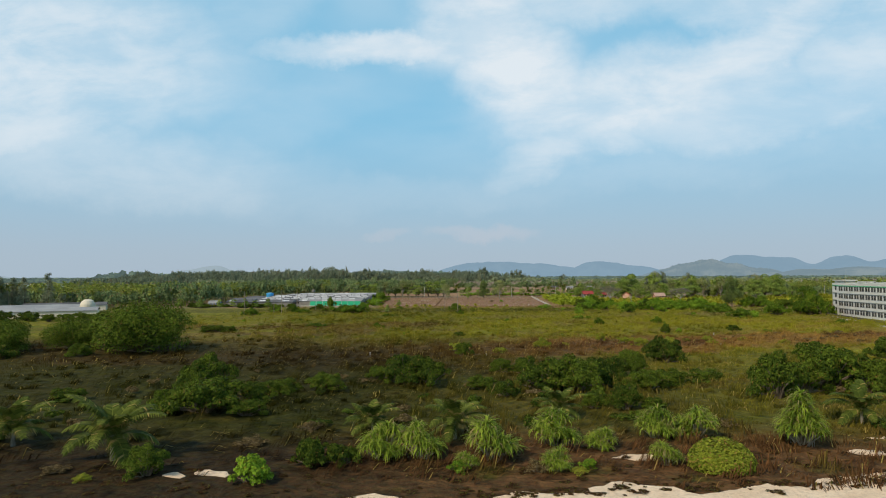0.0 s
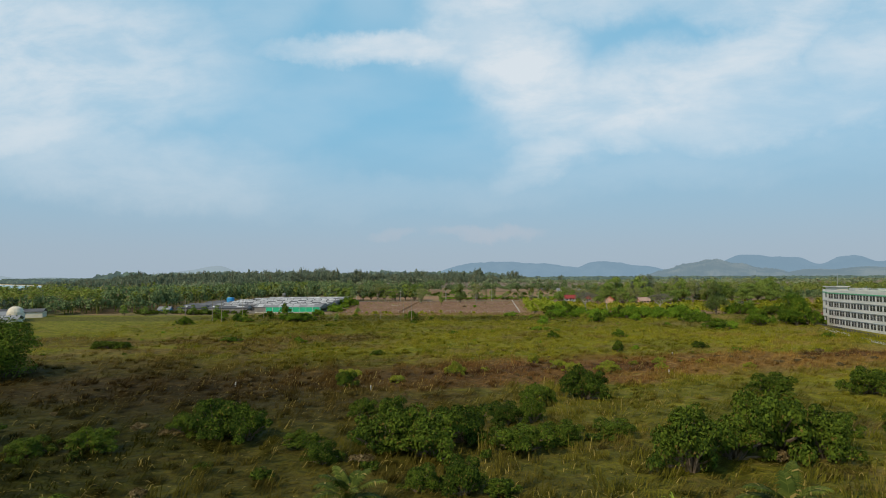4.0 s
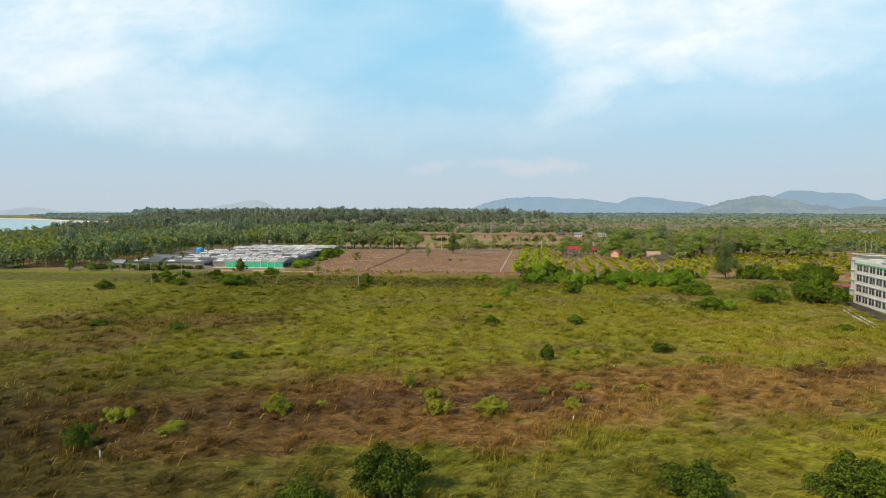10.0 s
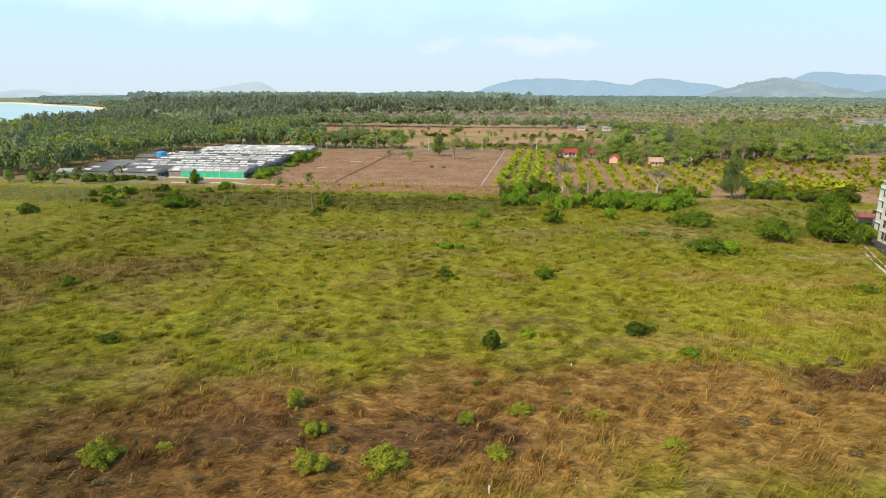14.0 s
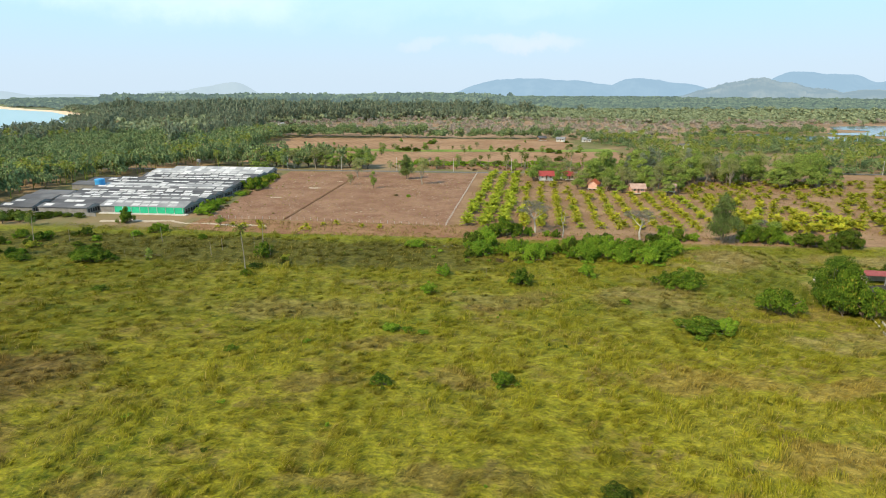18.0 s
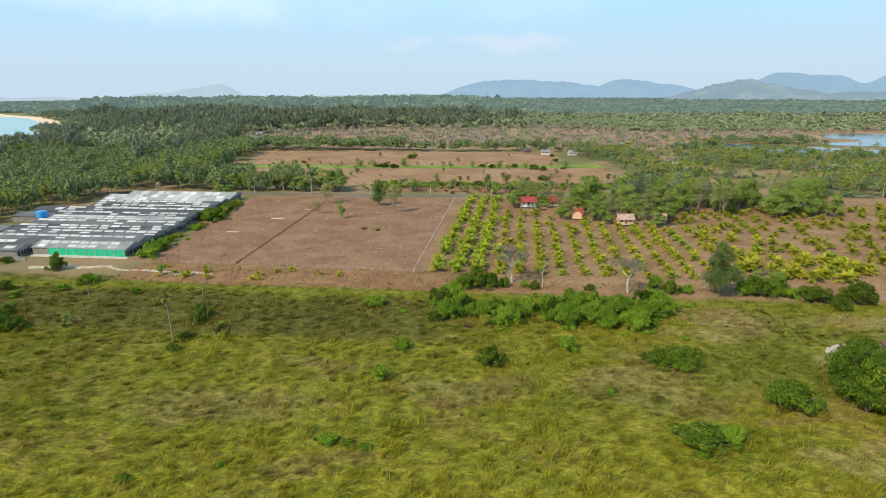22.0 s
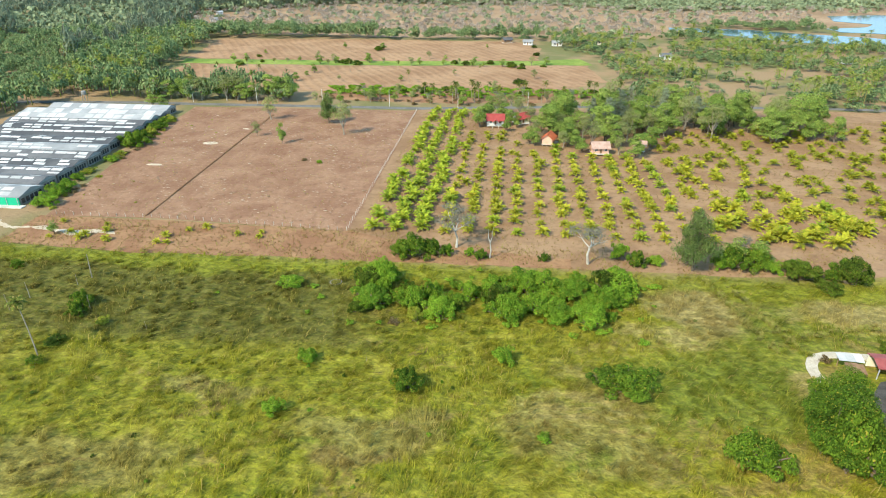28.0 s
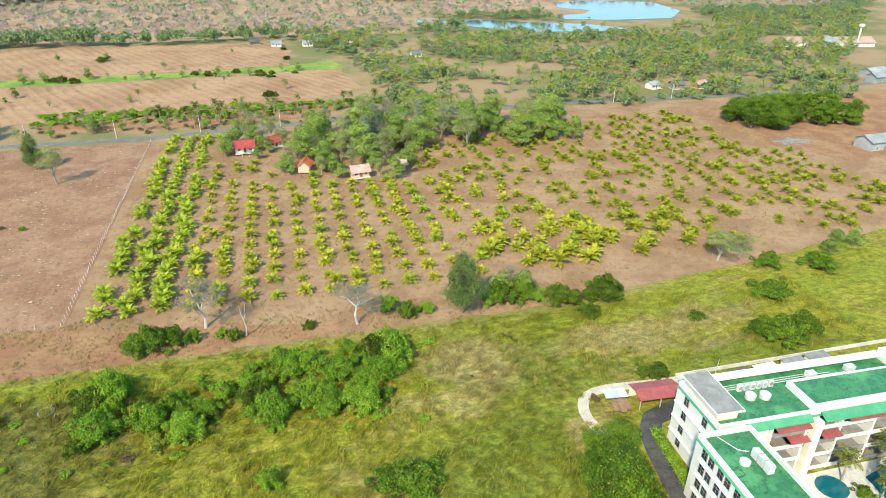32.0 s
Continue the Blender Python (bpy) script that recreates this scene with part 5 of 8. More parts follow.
BIG.put(-162, -214, 0.8, 0.8)
shrubs(DARK, [(-131, -206, 3.4, 4.4), (-128, -226, 3.0, 3.2), (-143, -232, 3.6, 3.4)])
# beside the hotel
shrubs(DARK, [(99.6, -81.0, 4.2, 10.5), (103.0, -84.0, 3.4, 7.0)])
LUSH = [tree_kind("lush", "lush bright green tree beside the hotel lane", 86 + j, 8.5, 4.6, 0.8, 4600, 0.19, nblob=14) for j in range(2)]
for j, (x, y, s) in enumerate(((100.5, -76.5, 1.0), (102.6, -80.5, 0.9), (97.5, -72.5, 0.75), (98.2, -83.0, 0.85), (102.6, -68.5, 0.7), (96, -79, 0.65), (101.0, -65.5, 0.75), (104.0, -73, 0.75), (99.2, -69.5, 0.8), (102.4, -76.0, 0.9))):
    LUSH[j % 2].put(x, y, s * 0.84, s * 0.9)
LANE = tree_kind("lush", "broad green tree over the hotel lane", 97, 11.5, 6.0, 0.8, 14000, 0.145, nblob=26)
LANE.put(99.4, -77.4, 1.05, 1.18)
LANE.put(103.4, -68.4, 0.74, 0.92)
# on the cleared plot
PALE[0].put(-31.8, 105.0, 1.25, 1.5)
SOFT.put(-44.0, 124.0, 0.95, 1.15, label="soft feathery grey-green casuarina on the cleared plot")
BROAD[0].put(-54.4, 88.5, 0.5, 1.0)
PALE[1].put(-69.6, 98.5, 0.6, 0.7)
BRIGHT[0].put(-30.9, 63.5, 1.1, 1.6)
BROWN[0].put(-37.5, 66.0, 1.3, 1.4)
BROAD[2].put(-88.9, -9.8, 0.42, 0.48)
PALE[1].put(-74, 128, 1.1, 1.2)
# hedge between farm and plot
shrubs(BRIGHT, [(-106.8, 12, 4.0, 4.2), (-109.0, 21, 3.8, 4.6), (-110.5, 27, 3.0, 3.6), (-112, 36, 2.6, 2.8), (-113, 58, 2.6, 2.6)])
shrubs(DARK, [(-115.6, 79, 5.2, 6.2), (-117.5, 88, 4.2, 4.6), (-119.5, 105, 4.0, 4.4), (-121.5, 114, 3.6, 4.0)])
shrubs(LIME, [(-113, 44, 2.6, 2.2), (-118.6, 97, 3.0, 4.0), (-123, 122, 3.4, 3.2), (-114, 66, 2.4, 2.0)])
for j in range(22):                                    # rough growth before the farm
    k = (DARK + BRIGHT + LIME)[j % 8]
    r = 0.9 + 1.9 * R.rand() ** 1.5
    k.put(-158 + 52 * R.rand(), -62 + 34 * R.rand(), r, r * (0.9 + 0.5 * R.rand()), label="rough bush in the grass before the farm")
for j in range(26):                                    # dark bushes before the farm's front and the yard
    r = 1.4 + 1.6 * R.rand()
    x, y = (-212 + 62 * R.rand(), -4 - 7 * R.rand()) if j < 16 else (-250 + 60 * R.rand(), -118 + 20 * R.rand())
    BIG_DARK[j % 3].put(x, y, r if j < 16 else r * 1.8, r if j < 16 else r * 1.6, label="dark bush before the farm sheds")
for j in range(16):
    BIG_DARK[j % 3].put(-208 + 3.7 * j + R.normal(), -0.6 + R.normal() * 0.7, 1.3 + R.rand(), 1.6 + 1.2 * R.rand(), label="dark bush along the farm wall")
for j in range(9):
    BROAD[j % 4].put(-218 + 7 * j + R.normal() * 2, -14 + R.normal() * 4, 0.45 + 0.2 * R.rand())
BROAD[1].put(-140, 148, 0.9, 0.7)
BROAD[3].put(-147, 150, 0.85, 0.7)

# lone coconut palms and dead trunks on the wet strip
TALL = [palm_kind(121, 12.0, 14, 3.4, 11, 0.75, "palm_leaf", "tall slender coconut palm", r0=0.15, low=-0.9, sag=1.6), palm_kind(122, 10.0, 14, 3.2, 11, 0.75, "palm_leaf", "tall slender coconut palm", r0=0.15, lean=1.0, low=-0.9, sag=1.6)]
THIN = palm_kind(123, 13.0, 13, 2.3, 11, 0.6, "palm_leaf", "very thin tall palm with a small ragged crown", r0=0.11, low=-1.0, sag=1.6)
THIN.put(-52.0, -66.8, 1.0)
for x, y, s in ((-137.1, -65.4, 1.0), (-139.5, -69.5, 0.92), (-161.4, -51.0, 0.9), (-135.6, -46.8, 0.85)):
    THIN.put(x, y, s)
shrubs(DARK, [(-107.9, -59.5, 3.6, 4.4), (-145.8, -80.0, 2.8, 3.4), (-148.5, -79.0, 2.2, 3.0), (-125.5, -64.0, 2.4, 2.2)])
POLE = Kind("dead_palm", "crownless grey dead palm standing in the grass", "palm")
POLE.add("stem", Solid().tube([(0, 0, -0.3), (0.08, 0.03, 3), (0.22, -0.05, 6.2)], [0.14, 0.11, 0.07], 6).mesh("stem", "palm_bark"))
for x, y, s in ((-105.7, -37.6, 0.55), (-94.7, -58.5, 0.42), (-96.2, -36.3, 0.85), (-70.8, -50.8, 0.72), (-69.8, -45.3, 0.7), (-62.3, -38.3, 0.5), (-60.9, -34.6, 1.05), (-52.4, -48.4, 0.6), (-34.4, -55.7, 0.32), (4.7, -46.0, 0.3), (-128, -40, 0.7), (16, -62, 0.3)):
    POLE.put(x, y, s)
MID[0].put(-53.6, -51.4, 2.2, 3.4)
BROAD[1].put(-87.0, -58.1, 0.30, 0.42)
DARK[1].put(-51.5, -62.0, 2.2, 1.5)
BRIGHT[2].put(-0.6, -105.1, 2.0, 1.7)
BRIGHT[1].put(2.6, -105.5, 1.3, 1.1)
fallen = empty("fallen_trunk", "fallen grey palm trunk lying in the wet grass", "trunk", pose(-88.5, -54.1, 0.0))
part("stem", Solid().tube([(-2.6, -0.5, 0.22), (0.0, 0.1, 0.34), (2.7, 0.5, 0.25)], [0.20, 0.17, 0.13], 7).mesh("stem", "palm_bark"), fallen)
part("broken_limb", Solid().tube([(-1.4, -0.2, 0.3), (-0.6, 0.7, 0.75), (0.3, 1.3, 0.5)], [0.09, 0.07, 0.03], 5).mesh("broken_limb", "palm_bark"), fallen)

# trees round the huts and along the road
HUT_TREES = [(41, 129.5, 0.8), (50.5, 128.0, 0.9), (27.5, 124, 0.85), (44.5, 125.5, 0.65), (64.0, 94.0, 0.8), (52.2, 96.5, 0.7), (71.0, 88.0, 0.7), (85.5, 86.5, 0.7), (66, 102, 1.1), (38, 137, 1.0), (76, 95, 1.0), (30, 134, 0.9), (27.5, 131, 0.95), (36, 150, 1.2), (56, 114, 1.1), (61, 119, 1.25), (73, 107, 0.95), (91.8, 83.5, 1.1), (50, 98, 0.8), (53, 104, 0.8), (66, 96, 0.95), (69, 93, 0.8), (88, 100, 1.1), (99, 95, 1.0), (31, 142, 1.0), (46, 146, 1.1), (40, 118, 0.6), (85, 96, 0.9)]
for j in range(66):                                    # the wood round the huts
    f = R.rand()
    HUT_TREES.append((58 + 122 * f, 104 + 8 * f + 38 * R.rand() ** 1.2, 0.8 + 0.95 * R.rand()))
for j, (x, y, s) in enumerate(HUT_TREES):
    if j > 26 and any(math.hypot(x - hx, y - hy) < 4.2 for hx, hy in ((78, 87.5), (58.2, 98.5), (34.6, 128), (46.5, 134.5), (94.5, 92))):
        continue
    thin = j % 3 == 1
    (PALE[j % 2] if thin else BROAD[j % 4]).put(x, y, s, s * (0.9 + 0.35 * R.rand()))
for x, y, q in ((84, 112, 1.1), (89, 120, 1.0), (78, 121, 0.95), (110, 128, 0.95), (126, 134, 0.9), (70, 148, 0.75), (98, 146, 0.8), (140, 148, 0.75)):
    CAS[int(x) % 3].put(x, y, q * 1.25, q, label="tall grey-green casuarina standing over the huts' wood")
for j in range(40):                                    # hedge trees behind the plot
    x = -155 + 150 * j / 40 + R.normal() * 2
    if j < 22 or j % 4 == 0:
        k = (BROAD + PALE)[int(R.rand() * 6)]
        s = 1.0 + 0.4 * R.rand() if j < 24 else 0.6
        k.put(x, 165 + R.rand() * 9, s, s * (0.9 + 0.2 * R.rand()))
for j in range(44):                                    # a loose belt between road and field
    s = 0.45 + 0.45 * R.rand()
    (PALE + BARE + PALE + BROAD[:1])[j % 7].put(-60 + 170 * R.rand(), 168 + 26 * R.rand(), s * 0.8, s * (0.7 + 0.4 * R.rand()))
for j in range(22):
    TALL[j % 2].put(-10 + 120 * R.rand(), 170 + 28 * R.rand(), 0.6 + 0.25 * R.rand())
for j in range(60):                                    # lone trees in the ploughed fields
    k = (BROAD + PALE + DARK)[j % 9]
    s = (0.35 + 0.35 * R.rand()) * (1 if j % 9 < 6 else 6)
    k.put(-170 + 235 * R.rand(), (285 + 16 * R.rand()) if j % 2 else 205 + 200 * R.rand(), s)
for j in range(46):                                    # the big dark clump beside the yard
    LUSH[j % 2].put(266 + 70 * R.rand(), 106 + 24 * R.rand(), 1.15 + 0.3 * R.rand(), 1.25 + 0.35 * math.sin(2.4 * j), label="dense green tree of a tight grove")

rb = np.random.RandomState(77)
for j in range(120):                                   # bright growth along the field's near edge
    SCRUB["shrub_bright"].append((-66 + 172 * rb.rand(), 190 + 22 * rb.rand() ** 0.7, 1.8 + 2.4 * rb.rand(), 1.0 + 1.8 * rb.rand()))
for j in range(60):                                    # dry bushes on the rough land beside the road
    SCRUB["shrub_brown"].append((-66 + 172 * rb.rand(), 166 + 24 * rb.rand(), 1.0 + 1.6 * rb.rand(), 0.8 + 1.2 * rb.rand()))
for j in range(9):
    TALL[j % 2].put(-160 + 225 * rb.rand(), 215 + 70 * rb.rand(), 0.45 + 0.25 * rb.rand(), label="lone coconut palm in a ploughed field")
# tall trees at the yard's western side
for j in range(13):
    CAS[j % 3].put(-318 + 26 * rb.rand(), -58 + 44 * rb.rand(), 1.15 + 0.4 * rb.rand(), 0.95 + 0.25 * rb.rand(), label="tall dark casuarina beside the yard")
for j in range(6):
    TALL[j % 2].put(-312 + 24 * rb.rand(), -62 + 30 * rb.rand(), 1.0 + 0.3 * rb.rand())

# ---------------------------------------------------------------- orchard of young palms
def orchard_palm(j, leaf, label):
    return palm_kind(131 + j, 0.7, 19, 2.6, 10, 0.55, leaf, label, name="orchard_palm", low=0.25, sag=1.35, r0=0.2, group="young palms of the orchard", high=1.5, width=0.075)


GREEN = [orchard_palm(5 + j, "palm_green", "well-grown green young coconut palm in the orchard rows") for j in range(2)]
ORCH = [orchard_palm(j, "palm_young", "young yellow-green coconut palm in the orchard rows") for j in range(3)]
spots = []
for cx in np.arange(3.5, 265, 7.0):
    for cy in np.arange(4.0, 150, 7.6):
        x, y = cx + R.normal() * (0.35 if cx < 95 else 1.6), cy + R.normal() * (0.5 if cx < 95 else 2.7)
        top = 150 if x < 24 else (116 if x < 40 else 102 if x < 52 else 91 if x < 66 else 83 if x < 100 else 118 + (x - 100) * 0.22)
        if y > top or (x > 100 and y < 1 + (x - 100) * 0.03) or (x < 95 and y < 3) or R.rand() < (0.03 if x < 95 else 0.12):
            continue
        if 28 < x < 90 and y > 78 and R.rand() < 0.15 or 250 < x and y > 80:
            continue
        s = 1.2 if x < 24 else 0.84 + 0.2 * R.rand() if x < 95 else 0.72 + 0.45 * R.rand()
        if 104 < x < 172 and y < 30:
            s = 1.35
        spots.append((x, y, s * (0.8 + 0.35 * R.rand())))
        if 104 < x < 172 and y < 30:
            spots.append((x + 3.0 + R.normal(), y + 3.8 + 2.0 * R.normal(), 1.3 * (0.8 + 0.35 * R.rand())))
        if x < 24 and R.rand() < 0.85:
            spots.append((x + 1.2 * R.normal(), y + 3.8, 1.0 + 0.3 * R.rand()))
        elif R.rand() < (0.32 if x < 95 else 0.42):
            spots.append((x + 1.5 * R.normal(), y + 3.8, 0.6 + 0.6 * R.rand()))
spots.sort(key=lambda q: (q[0] - 60) ** 2 + (q[1] - 10) ** 2)
for j, (x, y, s) in enumerate(spots[:300]):
    (GREEN[j % 2] if x < 24 or R.rand() < 0.15 else ORCH[j % 3]).put(x, y, s, z=0.0)


for x, y, r, h in ((36, -12.5, 1.8, 3.0), (53, -12, 1.6, 2.2), (77, -12.5, 2.6, 4.4), (82, -11.5, 2.0, 3.2), (98, -12, 2.6, 4.6), (111, -13, 2.6, 3.6)):
    (MID if x < 80 else BIG_BRIGHT)[int(x) % 3].put(x, y, r, h, label="green bush at the orchard's front edge")
for j in range(30):                                    # dry and yellow growth along the farm's hedge and on the plot
    y = 8 + 120 * R.rand()
    x = -106 - 0.13 * y + (2 + 3 * R.rand() if j % 2 else 8 + 22 * R.rand())
    (BROWN if j % 4 == 1 else LIME)[j % 2].put(x, y, (0.8 + 0.8 * R.rand()) if j % 2 else 0.3 + 0.25 * R.rand(), (0.7 + 0.7 * R.rand()) if j % 2 else 0.5, z=0.05, label="dry yellow weed bush at the plot's edge")
for j in range(16):                                    # small self-sown palms on the verge
    ORCH[j % 3].put(-92 + 84 * R.rand(), -13 + 12 * R.rand(), 0.45 + 0.3 * R.rand(), z=0.05, label="small yellow self-sown palm on the dry verge")


def replicate(name, protos, places, mat, label, category):
    """Many alike far plants joined into one mesh: (x, y, z, turn, width, height) each."""
    Vs, Fs, o = [], [], 0
    for j, (x, y, z, a, s, h) in enumerate(places):
        V, F = protos[j % len(protos)]
        c, q = math.cos(a), math.sin(a)
        W = np.empty_like(V)
        W[:, 0], W[:, 1], W[:, 2] = x + s * (c * V[:, 0] - q * V[:, 1]), y + s * (q * V[:, 0] + c * V[:, 1]), z + h * V[:, 2]
        Vs.append(W)
        Fs.append(F + o)
        o += len(V)
    return single(name, mesh_np(name, np.concatenate(Vs), np.concatenate(Fs), mat), label, category, kind="stuff")


def tri_frond(V, F):
    """Palm crowns as triangles, for joining."""
    T = []
    for f in F:
        T.append(f[:3])
        if len(f) == 4:
            T.append((f[0], f[2], f[3]))
    return np.asarray(V), np.array(T)


young = [tri_frond(*palm_crown(141 + j, 14, 2.5, 6, 0.64, 0.6, 0.25, 1.5, 1.35, 0.10)) for j in range(3)]
for leaf, test, lab in (("palm_green", lambda x: x < 24, "farther green young palms of the orchard's first rows"), ("palm_young", lambda x: x >= 24, "farther young yellow-green palms of the orchard")):
    replicate("orchard_palms_beyond", young, [(x, y, 0.0, R.rand() * 6.28, s, s) for x, y, s in spots[300:] if test(x)], leaf, lab, "palm")


def bush_shape(seed, n=420):
    rng = np.random.RandomState(seed)
    blobs = [(0, 0, 0.42, 0.5, 0.85)] + [(0.5 * math.cos(a), 0.5 * math.sin(a), 0.25 + 0.4 * rng.rand(), 0.3, 0.85) for a in rng.rand(6) * 6.28]
    V, F = leaf_cloud(blobs, n, 0.095, 0.6, 0.35, rng, 0.5)
    return V, F


SHAPES = [bush_shape(201 + j) for j in range(4)]
CREEP = []
for j in range(620):                                   # red-brown creepers on the dune and over the edge of the sand
    x = -95 + 125 * R.rand()
    rim = -303 - max(0, 10 - x) * 0.20 if x < 10 else -302
    y = rim + (0.5 + 0.7 * R.normal() if j < 300 else 1 + 13 * R.rand())
    CREEP.append((x, y, 0.05 if y < rim else height_at(x, y) - 0.02, R.rand() * 6.28, 0.25 + 0.8 * R.rand() ** 2, 0.08 + 0.22 * R.rand()))
replicate("creepers", SHAPES, CREEP, "creeper", "low red-brown creeper over the dune and the rim of the beach", "creeper")
for key, lab in (("shrub_brown", "withered brown scrub dotted over the dry tracts"), ("shrub", "small dark green scrub dotted over the meadow"), ("shrub_bright", "small fresh green scrub and undergrowth")):
    replicate("scrub", SHAPES, [(x, y, height_at(x, y) - 0.03, R.rand() * 6.28, r, h) for x, y, r, h in SCRUB[key]], key, lab, "scrub")

# ---------------------------------------------------------------- fences, posts, well
def fence_post(mat, h, r):
    return Solid().box(-r, r, -r, r, -0.3, h, chamfer=r * 0.3).mesh("post", mat)


fence = empty("fence", "line of pale concrete fence posts along the plot", "fence")
post_me = fence_post("concrete", 1.25, 0.055)
for j in range(78):
    q = part("post", post_me, fence)
    q.location, q.rotation_euler = (-4.3 - 2.0 * j / 77 + R.normal() * 0.05, 1.6 + 152 * j / 77, 0.05), (R.normal() * 0.03, R.normal() * 0.03, R.rand())
fence = empty("fence", "row of short concrete posts along the plot's front", "fence")
for j in range(34):
    q = part("post", post_me, fence)
    q.location, q.rotation_euler = (-4.3 - 2.85 * j, 1.7 + (3.4 * min(1, j / 20)) - 0.05 * max(0, j - 20), 0.0), (R.normal() * 0.04, R.normal() * 0.04, R.rand())
fence = empty("fence", "row of short wooden posts on an earth ridge dividing the plot", "fence")
dark_post, slat = fence_post("wood", 0.85, 0.08), Solid().box(-0.25, 0.25, -0.95, 0.95, 0.0, 0.32, chamfer=0.02).mesh("earth_ridge", "verge_soil")
for j in range(67):
    x, y = -69.5 - 7.0 * j / 67, 6 + 132 * j / 67
    q = part("post", dark_post, fence)
    q.location = (x, y, 0.05)
    q = part("earth_ridge", slat, fence)
    q.location, q.rotation_euler = (x - 0.07, y + 0.98, 0.05 + R.normal() * 0.04), (0, R.normal() * 0.05, 0.07)
marker = single("marker_post", Solid().box(-0.08, 0.08, -0.08, 0.08, -0.2, 0.9, chamfer=0.02).mesh("marker_post", "white_wall"), "short white boundary post in the grass", "post", "white boundary posts")
marker.location = (20.0, -204.6, height_at(20, -204.6))
for x, y in ((-62, -222.5), (-36, -226), (28.8, -173)):
    copy_thing(marker, pose(x, y, height_at(x, y)))
well = empty("well", "low grey concrete well ring set in the grass", "well", pose(1.0, -29.9, 0))
part("ring", Solid().disc_stack(0, 0, [(1.5, -0.2), (1.55, 0.2), (1.35, 0.24), (1.3, 0.06), (0.05, 0.04)], 20).mesh("ring", "grey_slab"), well)

rr = np.random.RandomState(83)
heap = Solid()
for j in range(90):
    hx, hy, q = 5.0 * rr.normal(), 2.0 * rr.normal(), 0.25 + 0.55 * rr.rand()
    heap.box(hx - q, hx + q, hy - q * 0.7, hy + q * 0.7, -0.2, 0.25 + 1.1 * math.exp(-(hx / 5) ** 2 - (hy / 2) ** 2) * rr.rand(), chamfer=0.05)
rubble = single("rubble_heap", heap.mesh("rubble_heap", "grey_slab"), "heap of grey building rubble on bare ground", "rubble")
rubble.location = (275.0, 88.5, 0.05)

POWER = Kind("power_pole", "slim grey concrete power pole with a crossarm", "pole", "poles along the road")
POWER.add("pole", Solid().tube([(0, 0, -0.3), (0, 0, 4), (0, 0, 8.5)], [0.16, 0.14, 0.1], 6).mesh("pole", "concrete"))
POWER.add("crossarm", Solid().box(-0.8, 0.8, -0.05, 0.05, 7.8, 7.95).mesh("crossarm", "steel"))
for j in range(12):
    POWER.put(-130 + 36 * j, 161.5 + (max(0, j - 4) * 2.2 if j < 9 else 12), 1.0, z=0, turn=90)


